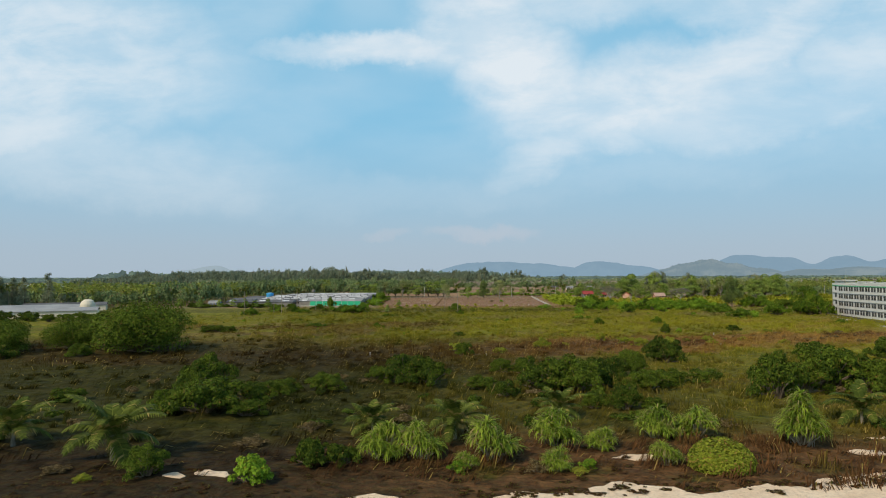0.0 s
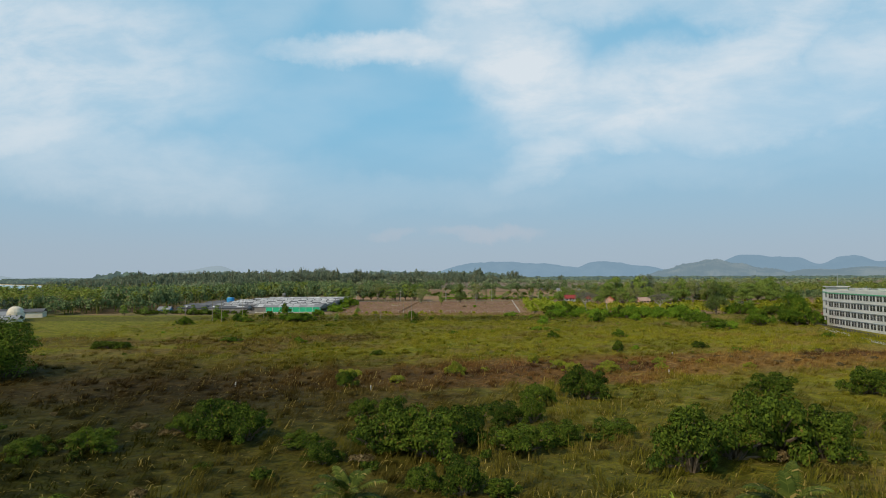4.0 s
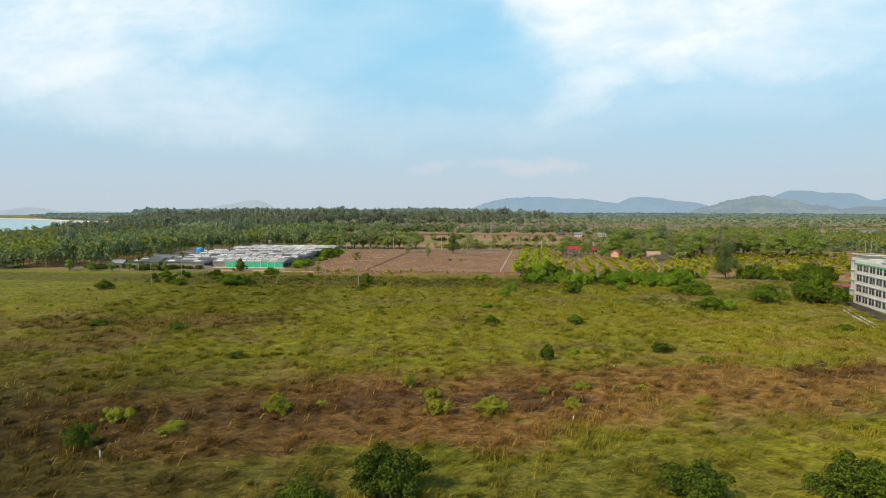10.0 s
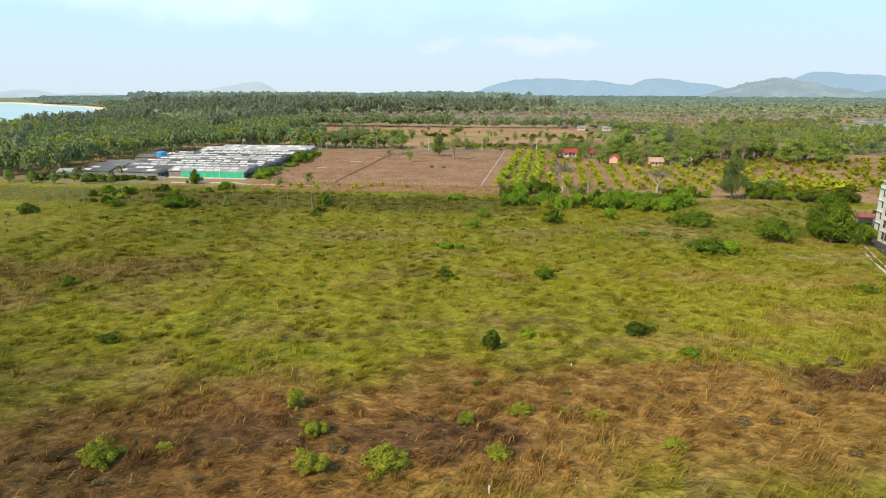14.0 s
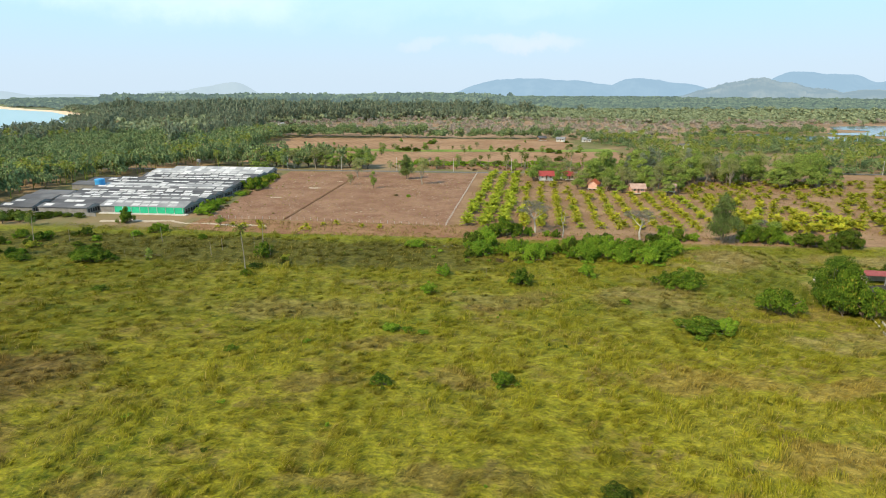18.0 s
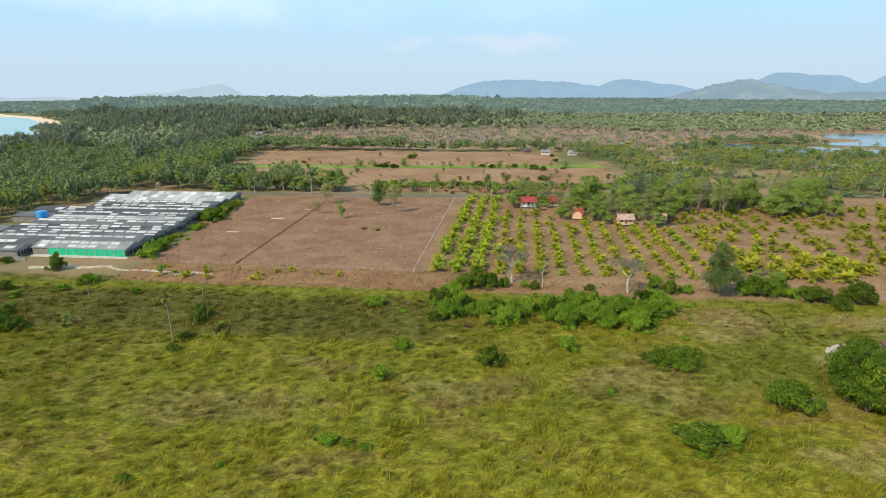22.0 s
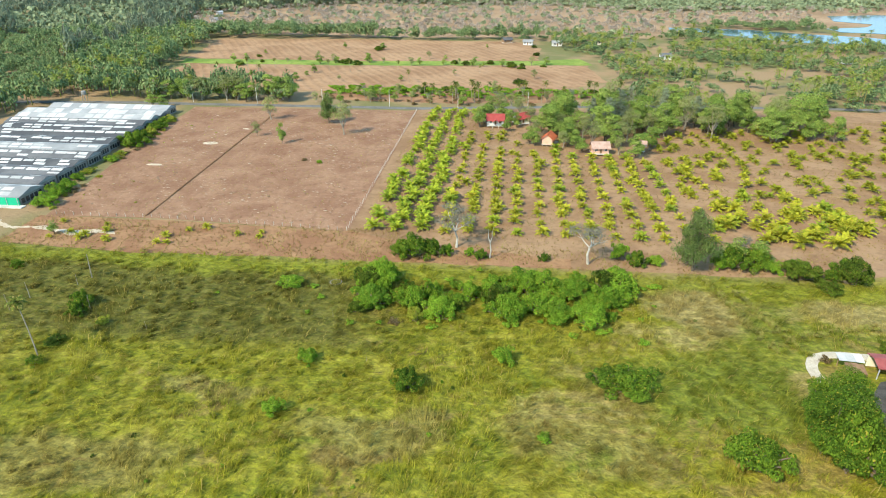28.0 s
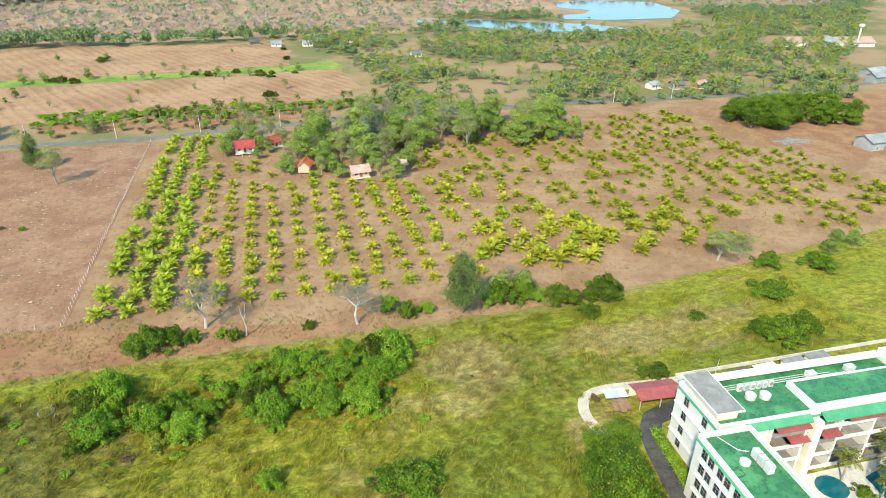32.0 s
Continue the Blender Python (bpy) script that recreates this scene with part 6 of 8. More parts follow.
# ---------------------------------------------------------------- houses
def gable_house(name, label, x, y, turn, lx, ly, wall_h, roof_h, wall, roof, stilts=0.0, porch=False):
    h = empty(name, label, "house", pose(x, y, 0, 0, 0, turn))
    z = stilts
    if stilts:
        for sx in (-1, 1):
            for sy in (-1, 0, 1):
                part("stilt", Solid().box(sx * (lx / 2 - 0.25) - 0.1, sx * (lx / 2 - 0.25) + 0.1, sy * (ly / 2 - 0.25) - 0.1, sy * (ly / 2 - 0.25) + 0.1, -0.2, z, chamfer=0.02).mesh("stilt", "concrete"), h)
    part("wall", Solid().box(-lx / 2, lx / 2, -ly / 2, ly / 2, z - 0.1, z + wall_h, chamfer=0.05).mesh("wall", wall), h)
    part("floor_slab", Solid().box(-lx / 2 - 0.3, lx / 2 + 0.3, -ly / 2 - 1.2, ly / 2 + 0.2, z - 0.25, z - 0.1).mesh("floor_slab", "concrete"), h)
    for sx in (-1, 1):
        part("gable_wall", Solid().add([(sx * (lx / 2 - 0.05), -ly / 2, z + wall_h), (sx * (lx / 2 - 0.05), ly / 2, z + wall_h), (sx * (lx / 2 - 0.05), 0, z + wall_h + roof_h), (sx * (lx / 2 - 0.25), -ly / 2, z + wall_h), (sx * (lx / 2 - 0.25), ly / 2, z + wall_h), (sx * (lx / 2 - 0.25), 0, z + wall_h + roof_h)],
                                            [(0, 1, 2), (5, 4, 3), (0, 3, 4, 1), (1, 4, 5, 2), (2, 5, 3, 0)]).mesh("gable_wall", wall), h)
    ov = 0.7
    k = roof_h / (ly / 2)
    rf = part("roof", Solid().gable(-lx / 2 - ov, lx / 2 + ov, -ly / 2 - ov, ly / 2 + ov, z + wall_h - ov * k + 0.06, z + wall_h + roof_h + 0.06, 0.14).mesh("roof", roof), h)
    for j in range(int((lx + 2 * ov) / 0.9) + 1):       # seams of the roof sheets
        xx = -lx / 2 - ov + 0.9 * j
        part("roof_seam", Solid().gable(xx, xx + 0.07, -ly / 2 - ov, ly / 2 + ov, z + wall_h - ov * k + 0.12, z + wall_h + roof_h + 0.12, 0.05).mesh("roof_seam", roof), rf)
    part("ridge_cap", Solid().box(-lx / 2 - ov, lx / 2 + ov, -0.18, 0.18, z + wall_h + roof_h, z + wall_h + roof_h + 0.14).mesh("ridge_cap", roof), h)
    part("door", Solid().box(-0.45, 0.45, -ly / 2 - 0.06, -ly / 2, z, z + 2.0).mesh("door", "wood"), h)
    for sx in (-1, 1):
        wx = sx * lx * 0.30
        wi = part("window", Solid().box(wx - 0.5, wx + 0.5, -ly / 2 - 0.04, -ly / 2 + 0.02, z + 0.9, z + 2.0).mesh("window", "dark_glass"), h)
        part("window_frame", Solid().box(wx - 0.58, wx - 0.5, -ly / 2 - 0.08, -ly / 2, z + 0.85, z + 2.05).box(wx + 0.5, wx + 0.58, -ly / 2 - 0.08, -ly / 2, z + 0.85, z + 2.05).box(wx - 0.5, wx + 0.5, -ly / 2 - 0.08, -ly / 2, z + 2.0, z + 2.08).box(wx - 0.04, wx + 0.04, -ly / 2 - 0.07, -ly / 2 - 0.03, z + 0.9, z + 2.0).mesh("window_frame", "white_wall"), wi)
    if porch:
        pr = part("porch_roof", Solid().gable(-1.7, 1.7, -ly / 2 - 2.6, -ly / 2 + 0.1, z + 2.1, z + 3.0, 0.1, along="y").mesh("porch_roof", roof), h)
        for sx in (-1, 1):
            part("porch_post", Solid().box(sx * 1.4 - 0.09, sx * 1.4 + 0.09, -ly / 2 - 2.4, -ly / 2 - 2.2, -0.1, z + 2.1).mesh("porch_post", "white_wall"), h)
        part("porch_rail", Solid().box(-1.4, 1.4, -ly / 2 - 2.36, -ly / 2 - 2.26, z + 0.7, z + 0.8).box(-1.4, -1.3, -ly / 2 - 2.3, -ly / 2, z + 0.7, z + 0.8).mesh("porch_rail", "white_wall"), h)
    return h


gable_house("hut", "small hut with pink walls and a faded brown roof", 78, 87.5, 8, 6.4, 4.8, 2.4, 1.7, "pink_wall", "tile_faded", 0.9, False)
gable_house("hut", "small house with a bright orange roof and pinkish walls", 58.2, 98.5, 75, 6.0, 4.4, 2.5, 1.7, "pink_wall", "tile_orange", 1.0)
gable_house("house", "white house with a dark red roof and a porch on posts", 34.6, 128.0, 4, 7.5, 6.0, 2.6, 2.0, "white_wall", "tile_red", 0.9, True)
gable_house("house", "low house under a dark red roof among trees", 46.5, 134.5, 30, 6.0, 5.0, 2.5, 1.8, "cream_wall", "tile_red", 0.4)
gable_house("hut", "small grey wooden hut on stilts", 94.5, 92.0, -10, 4.0, 3.6, 2.2, 1.2, "wood", "tile_faded", 1.2)
for x, y, tn, wl, rf, lab in ((76, 396, 10, "white_wall", "roof_pale", "far white house at the edge of the fields"), (52, 400, -8, "white_wall", "roof_pale", "far white house at the edge of the fields"), (152, 333, 6, "white_wall", "roof_dark", "white house on stilts among palms"), (34, 412, 20, "wood", "roof_dark", "dark wooden house among trees"),
                              (110, 408, 0, "cream_wall", "roof_dark", "far house among palms"), (136, 412, 12, "white_wall", "roof_dark", "far house among palms"), (270, 200, 15, "cream_wall", "roof_pale", "roadside house with a pale roof"), (284, 197, -5, "grey_slab", "roof_dark", "roadside house with a grey roof"),
                              (299, 196, 12, "wood", "tile_faded", "roadside house with a reddish roof"), (275, 325, 30, "white_wall", "roof_pale", "far white house among palms"), (300, 322, 0, "white_wall", "roof_pale", "far white house among palms"), (-330, 640, 40, "white_wall", "roof_pale", "white house in the woods"), (-300, 560, 10, "white_wall", "roof_pale", "white house in the woods")):
    gable_house("house", lab, x, y, tn, 7.5, 5.6, 2.5, 1.5, wl, rf, 0.5)
for x, y, lx, ly, tn, rf in ((497, 322, 26, 12, 10, "tile_faded"), (524, 312, 20, 11, -8, "tile_faded"), (432, 200, 16, 9, 12, "roof_pale"), (420, 186, 11, 7, 12, "roof_pale"), (306, 74, 16, 9, 4, "roof_pale")):
    gable_house("warehouse", "long low building with a sheet roof", x, y, tn, lx, ly, 4.2, 2.0, "roof_pale", rf)
gable_house("lodge", "long lodge with a terracotta roof and white walls", 478, 318, -8, 34, 14, 3.6, 3.4, "white_wall", "tile_faded")
gable_house("lodge", "long lodge with a terracotta roof and white walls", 520, 309, -8, 32, 15, 3.6, 3.6, "white_wall", "tile_faded")
gable_house("lodge_porch", "white gabled entrance hall between two tiled roofs", 498, 307, 82, 16, 9, 5.0, 2.6, "white_wall", "roof_pale")
wt = empty("water_tower", "tall white water tower with a rounded tank", "water tower", pose(520, 303, 0))
part("shaft", Solid().disc_stack(0, 0, [(0.7, -0.3), (0.6, 8), (0.7, 15)], 12).mesh("shaft", "white_wall"), wt)
part("tank", Solid().disc_stack(0, 0, [(0.7, 15), (2.0, 16), (2.2, 17), (1.8, 17.8), (0.2, 18.1)], 14).mesh("tank", "white_wall"), wt)
rubble = Solid()
for j in range(90):
    x, y, s = 276 + R.normal() * 4.5, 92 + R.normal() * 1.8, 0.12 + 0.3 * R.rand()
    rubble.box(x - s, x + s * 0.7, y - s * 0.8, y + s, 0, s * (0.5 + R.rand()), chamfer=s * 0.2)
single("rubble_heap", rubble.mesh("rubble_heap", "grey_slab"), "heap of broken pale rubble on bare ground", "rubble", kind="stuff")

# ---------------------------------------------------------------- farm of long low sheds
def shed(x0, x1, y0, y1, eave, ridge, roof, label, panels=(), panel_w=4.0, panel_mat="panel_white"):
    """A long shed with its ridge along x; panels: for each slope (-1 front, 1 back) how much of it is pale sheet."""
    h = empty("shed", label, "shed", group="sheds of the farm")
    yc, half = (y0 + y1) / 2, (y1 - y0) / 2
    part("roof", Solid().gable(x0, x1, y0 - 0.2, y1 + 0.2, eave, ridge, 0.12).mesh("roof", roof), h)
    part("wall", Solid().box(x0 + 0.3, x1 - 0.3, y0 + 0.2, y1 - 0.2, -0.1, eave - 0.1).mesh("wall", "grey_slab"), h)
    for sx, xx in ((-1, x0 + 0.25), (1, x1 - 0.25)):
        part("gable_wall", Solid().add([(xx, y0, eave - 0.1), (xx, y1, eave - 0.1), (xx, yc, ridge - 0.12), (xx + 0.1, y0, eave - 0.1), (xx + 0.1, y1, eave - 0.1), (xx + 0.1, yc, ridge - 0.12)], [(0, 1, 2), (5, 4, 3), (0, 3, 4, 1), (1, 4, 5, 2), (2, 5, 3, 0)]).mesh("gable_wall", "roof_pale"), h)
    for j in range(5):
        part("opening", Solid().box(x1 - 0.32, x1 - 0.22, y0 + 0.8 + j * (y1 - y0 - 1.6) / 5, y0 + 0.8 + (j + 0.7) * (y1 - y0 - 1.6) / 5, 0.6, 2.2).mesh("opening", "dark_glass"), h)
    k = (ridge - eave) / half
    for side, lo, hi, chance in panels:
        x = x0 + 1.0 + R.rand()
        while x < x1 - panel_w - 0.4:
            if R.rand() < chance:
                a, b = lo + R.normal() * 0.02, hi + R.normal() * 0.02
                ya, yb = yc + side * half * b, yc + side * half * a
                za, zb = ridge - k * half * b + 0.06, ridge - k * half * a + 0.06
                pw = panel_w * (0.9 + 0.25 * R.rand())
                part("roof_panel", Solid().add([(x, ya, za), (x + pw, ya, za), (x + pw, yb, zb), (x, yb, zb), (x, ya, za - 0.05), (x + pw, ya, za - 0.05), (x + pw, yb, zb - 0.05), (x, yb, zb - 0.05)], [(0, 1, 2, 3), (7, 6, 5, 4), (0, 4, 5, 1), (1, 5, 6, 2), (2, 6, 7, 3), (3, 7, 4, 0)]).mesh("roof_panel", panel_mat), h)
            x += panel_w * 1.12 + 0.3
    return h


front = shed(-153, -114.2, 9.8, 21.5, 3.0, 4.6, "roof_pale", "front shed with a pale metal roof and a green net wall", [(-1, 0.12, 0.40, 0.8), (-1, 0.55, 0.9, 0.7), (1, 0.2, 0.8, 0.6)], 3.4)
part("net_wall", Solid().box(-146, -114.6, 9.5, 9.75, 0.3, 2.85).mesh("net_wall", "net_green"), front, "bright green netting along the front")
for j in range(9):
    part("post", Solid().box(-145.9 + 3.85 * j, -145.75 + 3.85 * j, 9.35, 9.5, 0, 2.9).mesh("post", "steel"), front)
part("plinth", Solid().box(-152, -112.8, 7.5, 9.9, -0.1, 0.3).mesh("plinth", "concrete"), front)
y = 21.9
for j in range(12):
    wd = 8.3 + 1.8 * R.rand()
    xr = -114.8 - 1.1 * j + R.normal() * 0.8
    xl = -183 - 1.1 * j + R.normal() * 3
    pale = j >= 9
    pan = [(-1, 0.12, 0.42, 0.88), (-1, 0.60, 0.84, 0.55 if j % 3 else 0.1), (1, 0.3, 0.55, 0.25)] if not pale else [(-1, 0.1, 0.9, 0.6), (1, 0.1, 0.9, 0.5)]
    shed(xl, xr, y, y + wd, 3.0 + 0.3 * R.rand(), 4.2 + 0.5 * R.rand(), "roof_pale" if pale or j == 4 else "roof_dark", "long low shed with pale translucent sheets in a dark roof" if not pale else "long low shed with a weathered pale roof", pan)
    y += wd + 0.5
for x0, x1, y0, y1, rf in ((-178, -155, 5.0, 14, "roof_dark"), (-196, -179.5, 4.0, 12, "roof_dark"), (-180, -155, 15, 22.5, "roof_dark"), (-198, -184.5, 13, 22, "roof_dark"), (-203, -186.5, 24, 34, "roof_dark"), (-207, -188, 36, 47, "roof_dark"), (-210, -190, 66, 78, "roof_dark"), (-211, -192, 80, 93, "roof_dark")):
    shed(x0, x1, y0, y1, 2.8, 3.9, rf, "low farm shed with a patched sheet roof", [(-1, 0.2, 0.7, 0.25)])
gable_house("hut", "small light-blue shed at the farm's corner", -203, 6, 5, 6, 4.5, 2.4, 1.2, "tank_blue", "roof_pale")
fw = empty("farm_wall", "low pale boundary wall of the farm", "wall")
for j in range(14):
    part("wall_panel", Solid().box(-206 + 6.5 * j * 0.98, -206 + 6.5 * j * 0.98 + 6.2, 1.4, 1.65, -0.1, 1.5).mesh("wall_panel", "grey_slab"), fw) if j < 9 else None
tank = empty("water_tank", "round bright blue water tank on a steel stand", "water tank", pose(-189.5, 61, 0))
part("drum", Solid().disc_stack(0, 0, [(2.3, 3.6), (2.4, 3.8), (2.35, 5.0), (2.4, 6.2), (2.2, 6.6), (0.3, 6.9)], 18).mesh("drum", "tank_blue"), tank)
for sx in (-1, 1):
    for sy in (-1, 1):
        part("leg", Solid().box(sx * 1.5 - 0.1, sx * 1.5 + 0.1, sy * 1.5 - 0.1, sy * 1.5 + 0.1, -0.1, 3.6).mesh("leg", "steel"), tank)
tw = empty("tank_tower", "grey concrete tank on a braced frame", "water tower", pose(-186, 152, 0))
part("tank", Solid().disc_stack(0, 0, [(1.2, 5.0), (1.3, 5.2), (1.3, 6.6), (1.0, 6.9)], 14).mesh("tank", "grey_slab"), tw)
for sx in (-1, 1):
    for sy in (-1, 1):
        part("leg", Solid().box(sx * 0.9 - 0.1, sx * 0.9 + 0.1, sy * 0.9 - 0.1, sy * 0.9 + 0.1, -0.1, 5.0).mesh("leg", "grey_slab"), tw)
# the western yard
for x, y, lx, ly, tn, rf in ((-262, -62, 44, 14, 28, "roof_pale"), (-268, -36, 40, 12, 28, "roof_dark"), (-236, -92, 40, 12, 28, "roof_pale")):
    h = empty("shed", "long pale shed of the neighbouring yard", "shed", pose(x, y, 0, 0, 0, tn), "sheds of the yard")
    part("roof", Solid().gable(-lx / 2, lx / 2, -ly / 2, ly / 2, 3.0, 4.4, 0.15).mesh("roof", rf), h)
    part("wall", Solid().box(-lx / 2 + 0.4, lx / 2 - 0.4, -ly / 2 + 0.4, ly / 2 - 0.4, -0.1, 2.95).mesh("wall", "cream_wall"), h)
ball = empty("storage_dome", "round cream storage tank beside the sheds", "tank", pose(-238, -62, 0))
part("shell", Solid().disc_stack(0, 0, [(3.4, -0.1), (3.6, 2.5), (3.4, 4.6), (2.6, 6.2), (1.4, 7.0), (0.1, 7.2)], 18).mesh("shell", "cream_wall"), ball)

# ---------------------------------------------------------------- hotel
hotel = empty("hotel", "white four-storey hotel with green-edged flat roofs", "hotel", pose(116.2, -65.0, 0, 0, 0, -1.5))
ST = 3.15


def block(x0, x1, y0, y1, floors, parapet=0.9, deck="green_deck"):
    top = floors * ST
    b = part("wall", Solid().box(x0, x1, y0, y1, -0.2, top).mesh("wall", "white_wall"), hotel)
    part("deck", Solid().box(x0 + 0.5, x1 - 0.5, y0 + 0.5, y1 - 0.5, top, top + 0.12).mesh("deck", deck), hotel, "green waterproofed roof deck, stained")
    for a in ((x0, x1, y0, y0 + 0.5), (x0, x1, y1 - 0.5, y1), (x0, x0 + 0.5, y0 + 0.5, y1 - 0.5), (x1 - 0.5, x1, y0 + 0.5, y1 - 0.5)):
        part("parapet", Solid().box(*a, top, top + parapet, chamfer=0.04).mesh("parapet", "white_wall"), hotel)
    return top


def eave(x0, x1, y0, y1, z, out=0.22):
    part("eave", Solid().add([(x0, y0, z + 0.35), (x1, y0, z + 0.35), (x1, y1, z + 0.35), (x0, y1, z + 0.35), (x0 - out, y0 - out, z), (x1 + out, y0 - out, z), (x1 + out, y1 + out, z), (x0 - out, y1 + out, z), (x0, y0, z - 0.1), (x1, y0, z - 0.1), (x1, y1, z - 0.1), (x0, y1, z - 0.1)],
                             [(0, 4, 5, 1), (1, 5, 6, 2), (2, 6, 7, 3), (3, 7, 4, 0), (4, 8, 9, 5), (5, 9, 10, 6), (6, 10, 11, 7), (7, 11, 8, 4)]).mesh("eave", "green_trim"), hotel, "sloping green roof edge")


glass_x = Solid().box(-0.05, 0.05, -0.62, 0.62, 0, 1.75).mesh("window", "dark_glass")
frame_x = Solid().box(-0.09, 0.0, -0.70, -0.62, -0.08, 1.83).box(-0.09, 0.0, 0.62, 0.70, -0.08, 1.83).box(-0.09, 0.0, -0.62, 0.62, 1.75, 1.83).box(-0.07, -0.051, -0.025, 0.025, 0, 1.75).box(-0.07, -0.051, -0.62, 0.62, 1.1, 1.15).mesh("window_frame", "grille")


def windows_west(x, ys, floors, z0=0.95):
    for y in ys:
        for f in range(floors):
            wi = part("window", glass_x, hotel)
            wi.location = (x, y, z0 + f * ST)
            part("window_frame", frame_x, wi)


# end of the main wing, with its stair head; the pool side stands back behind open galleries
TOP = 4 * ST
part("wall", Solid().box(0.0, 9.8, -12.0, 0.0, -0.2, TOP).mesh("wall", "white_wall"), hotel)
part("wall", Solid().box(9.8, 46.0, -9.6, 0.0, -0.2, TOP).mesh("wall", "white_wall"), hotel)
part("roof_slab", Solid().box(9.8, 46.0, -12.0, -9.6, TOP - 0.35, TOP).mesh("roof_slab", "white_wall"), hotel)
part("deck", Solid().box(0.5, 45.5, -11.5, -0.5, TOP, TOP + 0.12).mesh("deck", "green_deck"), hotel, "green waterproofed roof deck, stained")
for a in ((0, 46, -12, -11.5), (0, 46, -0.5, 0), (0, 0.5, -11.5, -0.5), (45.5, 46, -11.5, -0.5)):
    part("parapet", Solid().box(*a, TOP, TOP + 0.9, chamfer=0.04).mesh("parapet", "white_wall"), hotel)
eave(0.0, 46.0, -12.0, 0.0, 4 * ST - 0.3)
windows_west(0.0, (-3.2, -8.6), 4)
for f in range(1, 4):
    part("ledge", Solid().box(-0.45, 0.0, -11.4, -0.2, f * ST - 0.12, f * ST + 0.02).mesh("ledge", "white_wall"), hotel)
part("stair_head", Solid().box(0.9, 4.8, -10.0, -0.6, 4 * ST, 4 * ST + 2.0).mesh("stair_head", "cream_wall"), hotel)
part("roof_slab", Solid().box(0.3, 5.3, -10.6, 0.0, 4 * ST + 2.0, 4 * ST + 2.22, chamfer=0.05).mesh("roof_slab", "grey_slab"), hotel, "weathered grey concrete roof slab")
for x0, x1, dy in ((5.0, 17.4, 0.85), (19.4, 45.6, 0.3)):
    part("front_roof", Solid().add([(x0, -11.9, TOP + 0.55), (x1, -11.9, TOP + 0.55), (x1, -14.0 + dy, TOP - 0.25), (x0, -14.0 + dy, TOP - 0.25), (x0, -11.9, TOP + 0.40), (x1, -11.9, TOP + 0.40), (x1, -14.0 + dy, TOP - 0.45), (x0, -14.0 + dy, TOP - 0.45)],
                                   [(0, 1, 2, 3), (7, 6, 5, 4), (0, 4, 5, 1), (1, 5, 6, 2), (2, 6, 7, 3), (3, 7, 4, 0)]).mesh("front_roof", "green_trim"), hotel, "narrow sloping green roof along the galleries")
part("slab_rim", Solid().box(0.3, 5.3, -10.75, -10.6, 4 * ST + 1.95, 4 * ST + 2.3).box(5.3, 5.45, -10.75, 0.0, 4 * ST + 1.95, 4 * ST + 2.3).box(0.15, 0.3, -10.75, 0.0, 4 * ST + 1.95, 4 * ST + 2.3).mesh("slab_rim", "white_wall"), hotel)
for k in range(3):
    part("roof_pipe", Solid().tube([(6.0, -2.6 - 0.5 * k, TOP + 0.35), (26 + 3 * k, -2.4 - 0.5 * k, TOP + 0.35)], [0.07, 0.07], 5).mesh("roof_pipe", "unit_white"), hotel)
for bx, by in ((24.0, -2.9), (32.5, -2.7)):
    part("roof_box", Solid().box(bx, bx + 1.8, by - 0.7, by + 0.5, TOP + 0.12, TOP + 1.1, chamfer=0.05).mesh("roof_box", "unit_white"), hotel)
part("mast", Solid().tube([(4.2, -3.2, 4 * ST + 2.2), (4.5, -3.2, 4 * ST + 7.4)], [0.07, 0.04], 5).mesh("mast", "steel"), hotel)
part("roof_step", Solid().box(18.5, 45.5, -11.5, -4.5, 4 * ST, 4 * ST + 1.3).mesh("roof_step", "white_wall"), hotel)
part("deck", Solid().box(19.2, 45.0, -10.8, -5.1, 4 * ST + 1.3, 4 * ST + 1.36).mesh("deck", "green_deck"), hotel, "green waterproofed roof deck, stained")
part("back_gutter_roof", Solid().box(5.6, 46.0, -1.6, 0.3, 4 * ST + 0.92, 4 * ST + 1.05).mesh("back_gutter_roof", "white_wall"), hotel)
for j in range(6):
    u = part("air_conditioner", Solid().box(9.0 + 1.25 * j, 9.95 + 1.25 * j, -4.2, -3.6, 4 * ST + 0.2, 4 * ST + 1.5, chamfer=0.04).mesh("air_conditioner", "unit_white"), hotel)
    part("grille", Solid().disc_stack(0, 0, [(0.36, 0), (0.36, 0.05)], 12).mesh("grille", "grille"), u).matrix_basis = pose(9.47 + 1.25 * j, -4.2, 4 * ST + 0.9, 90, 0, 0)
for x, y in ((10.2, -6.0), (12.8, -6.4)):
    part("cooling_drum", Solid().disc_stack(x, y, [(0.9, 4 * ST + 0.1), (0.95, 4 * ST + 1.0), (0.6, 4 * ST + 1.25)], 14).mesh("cooling_drum", "unit_white"), hotel)
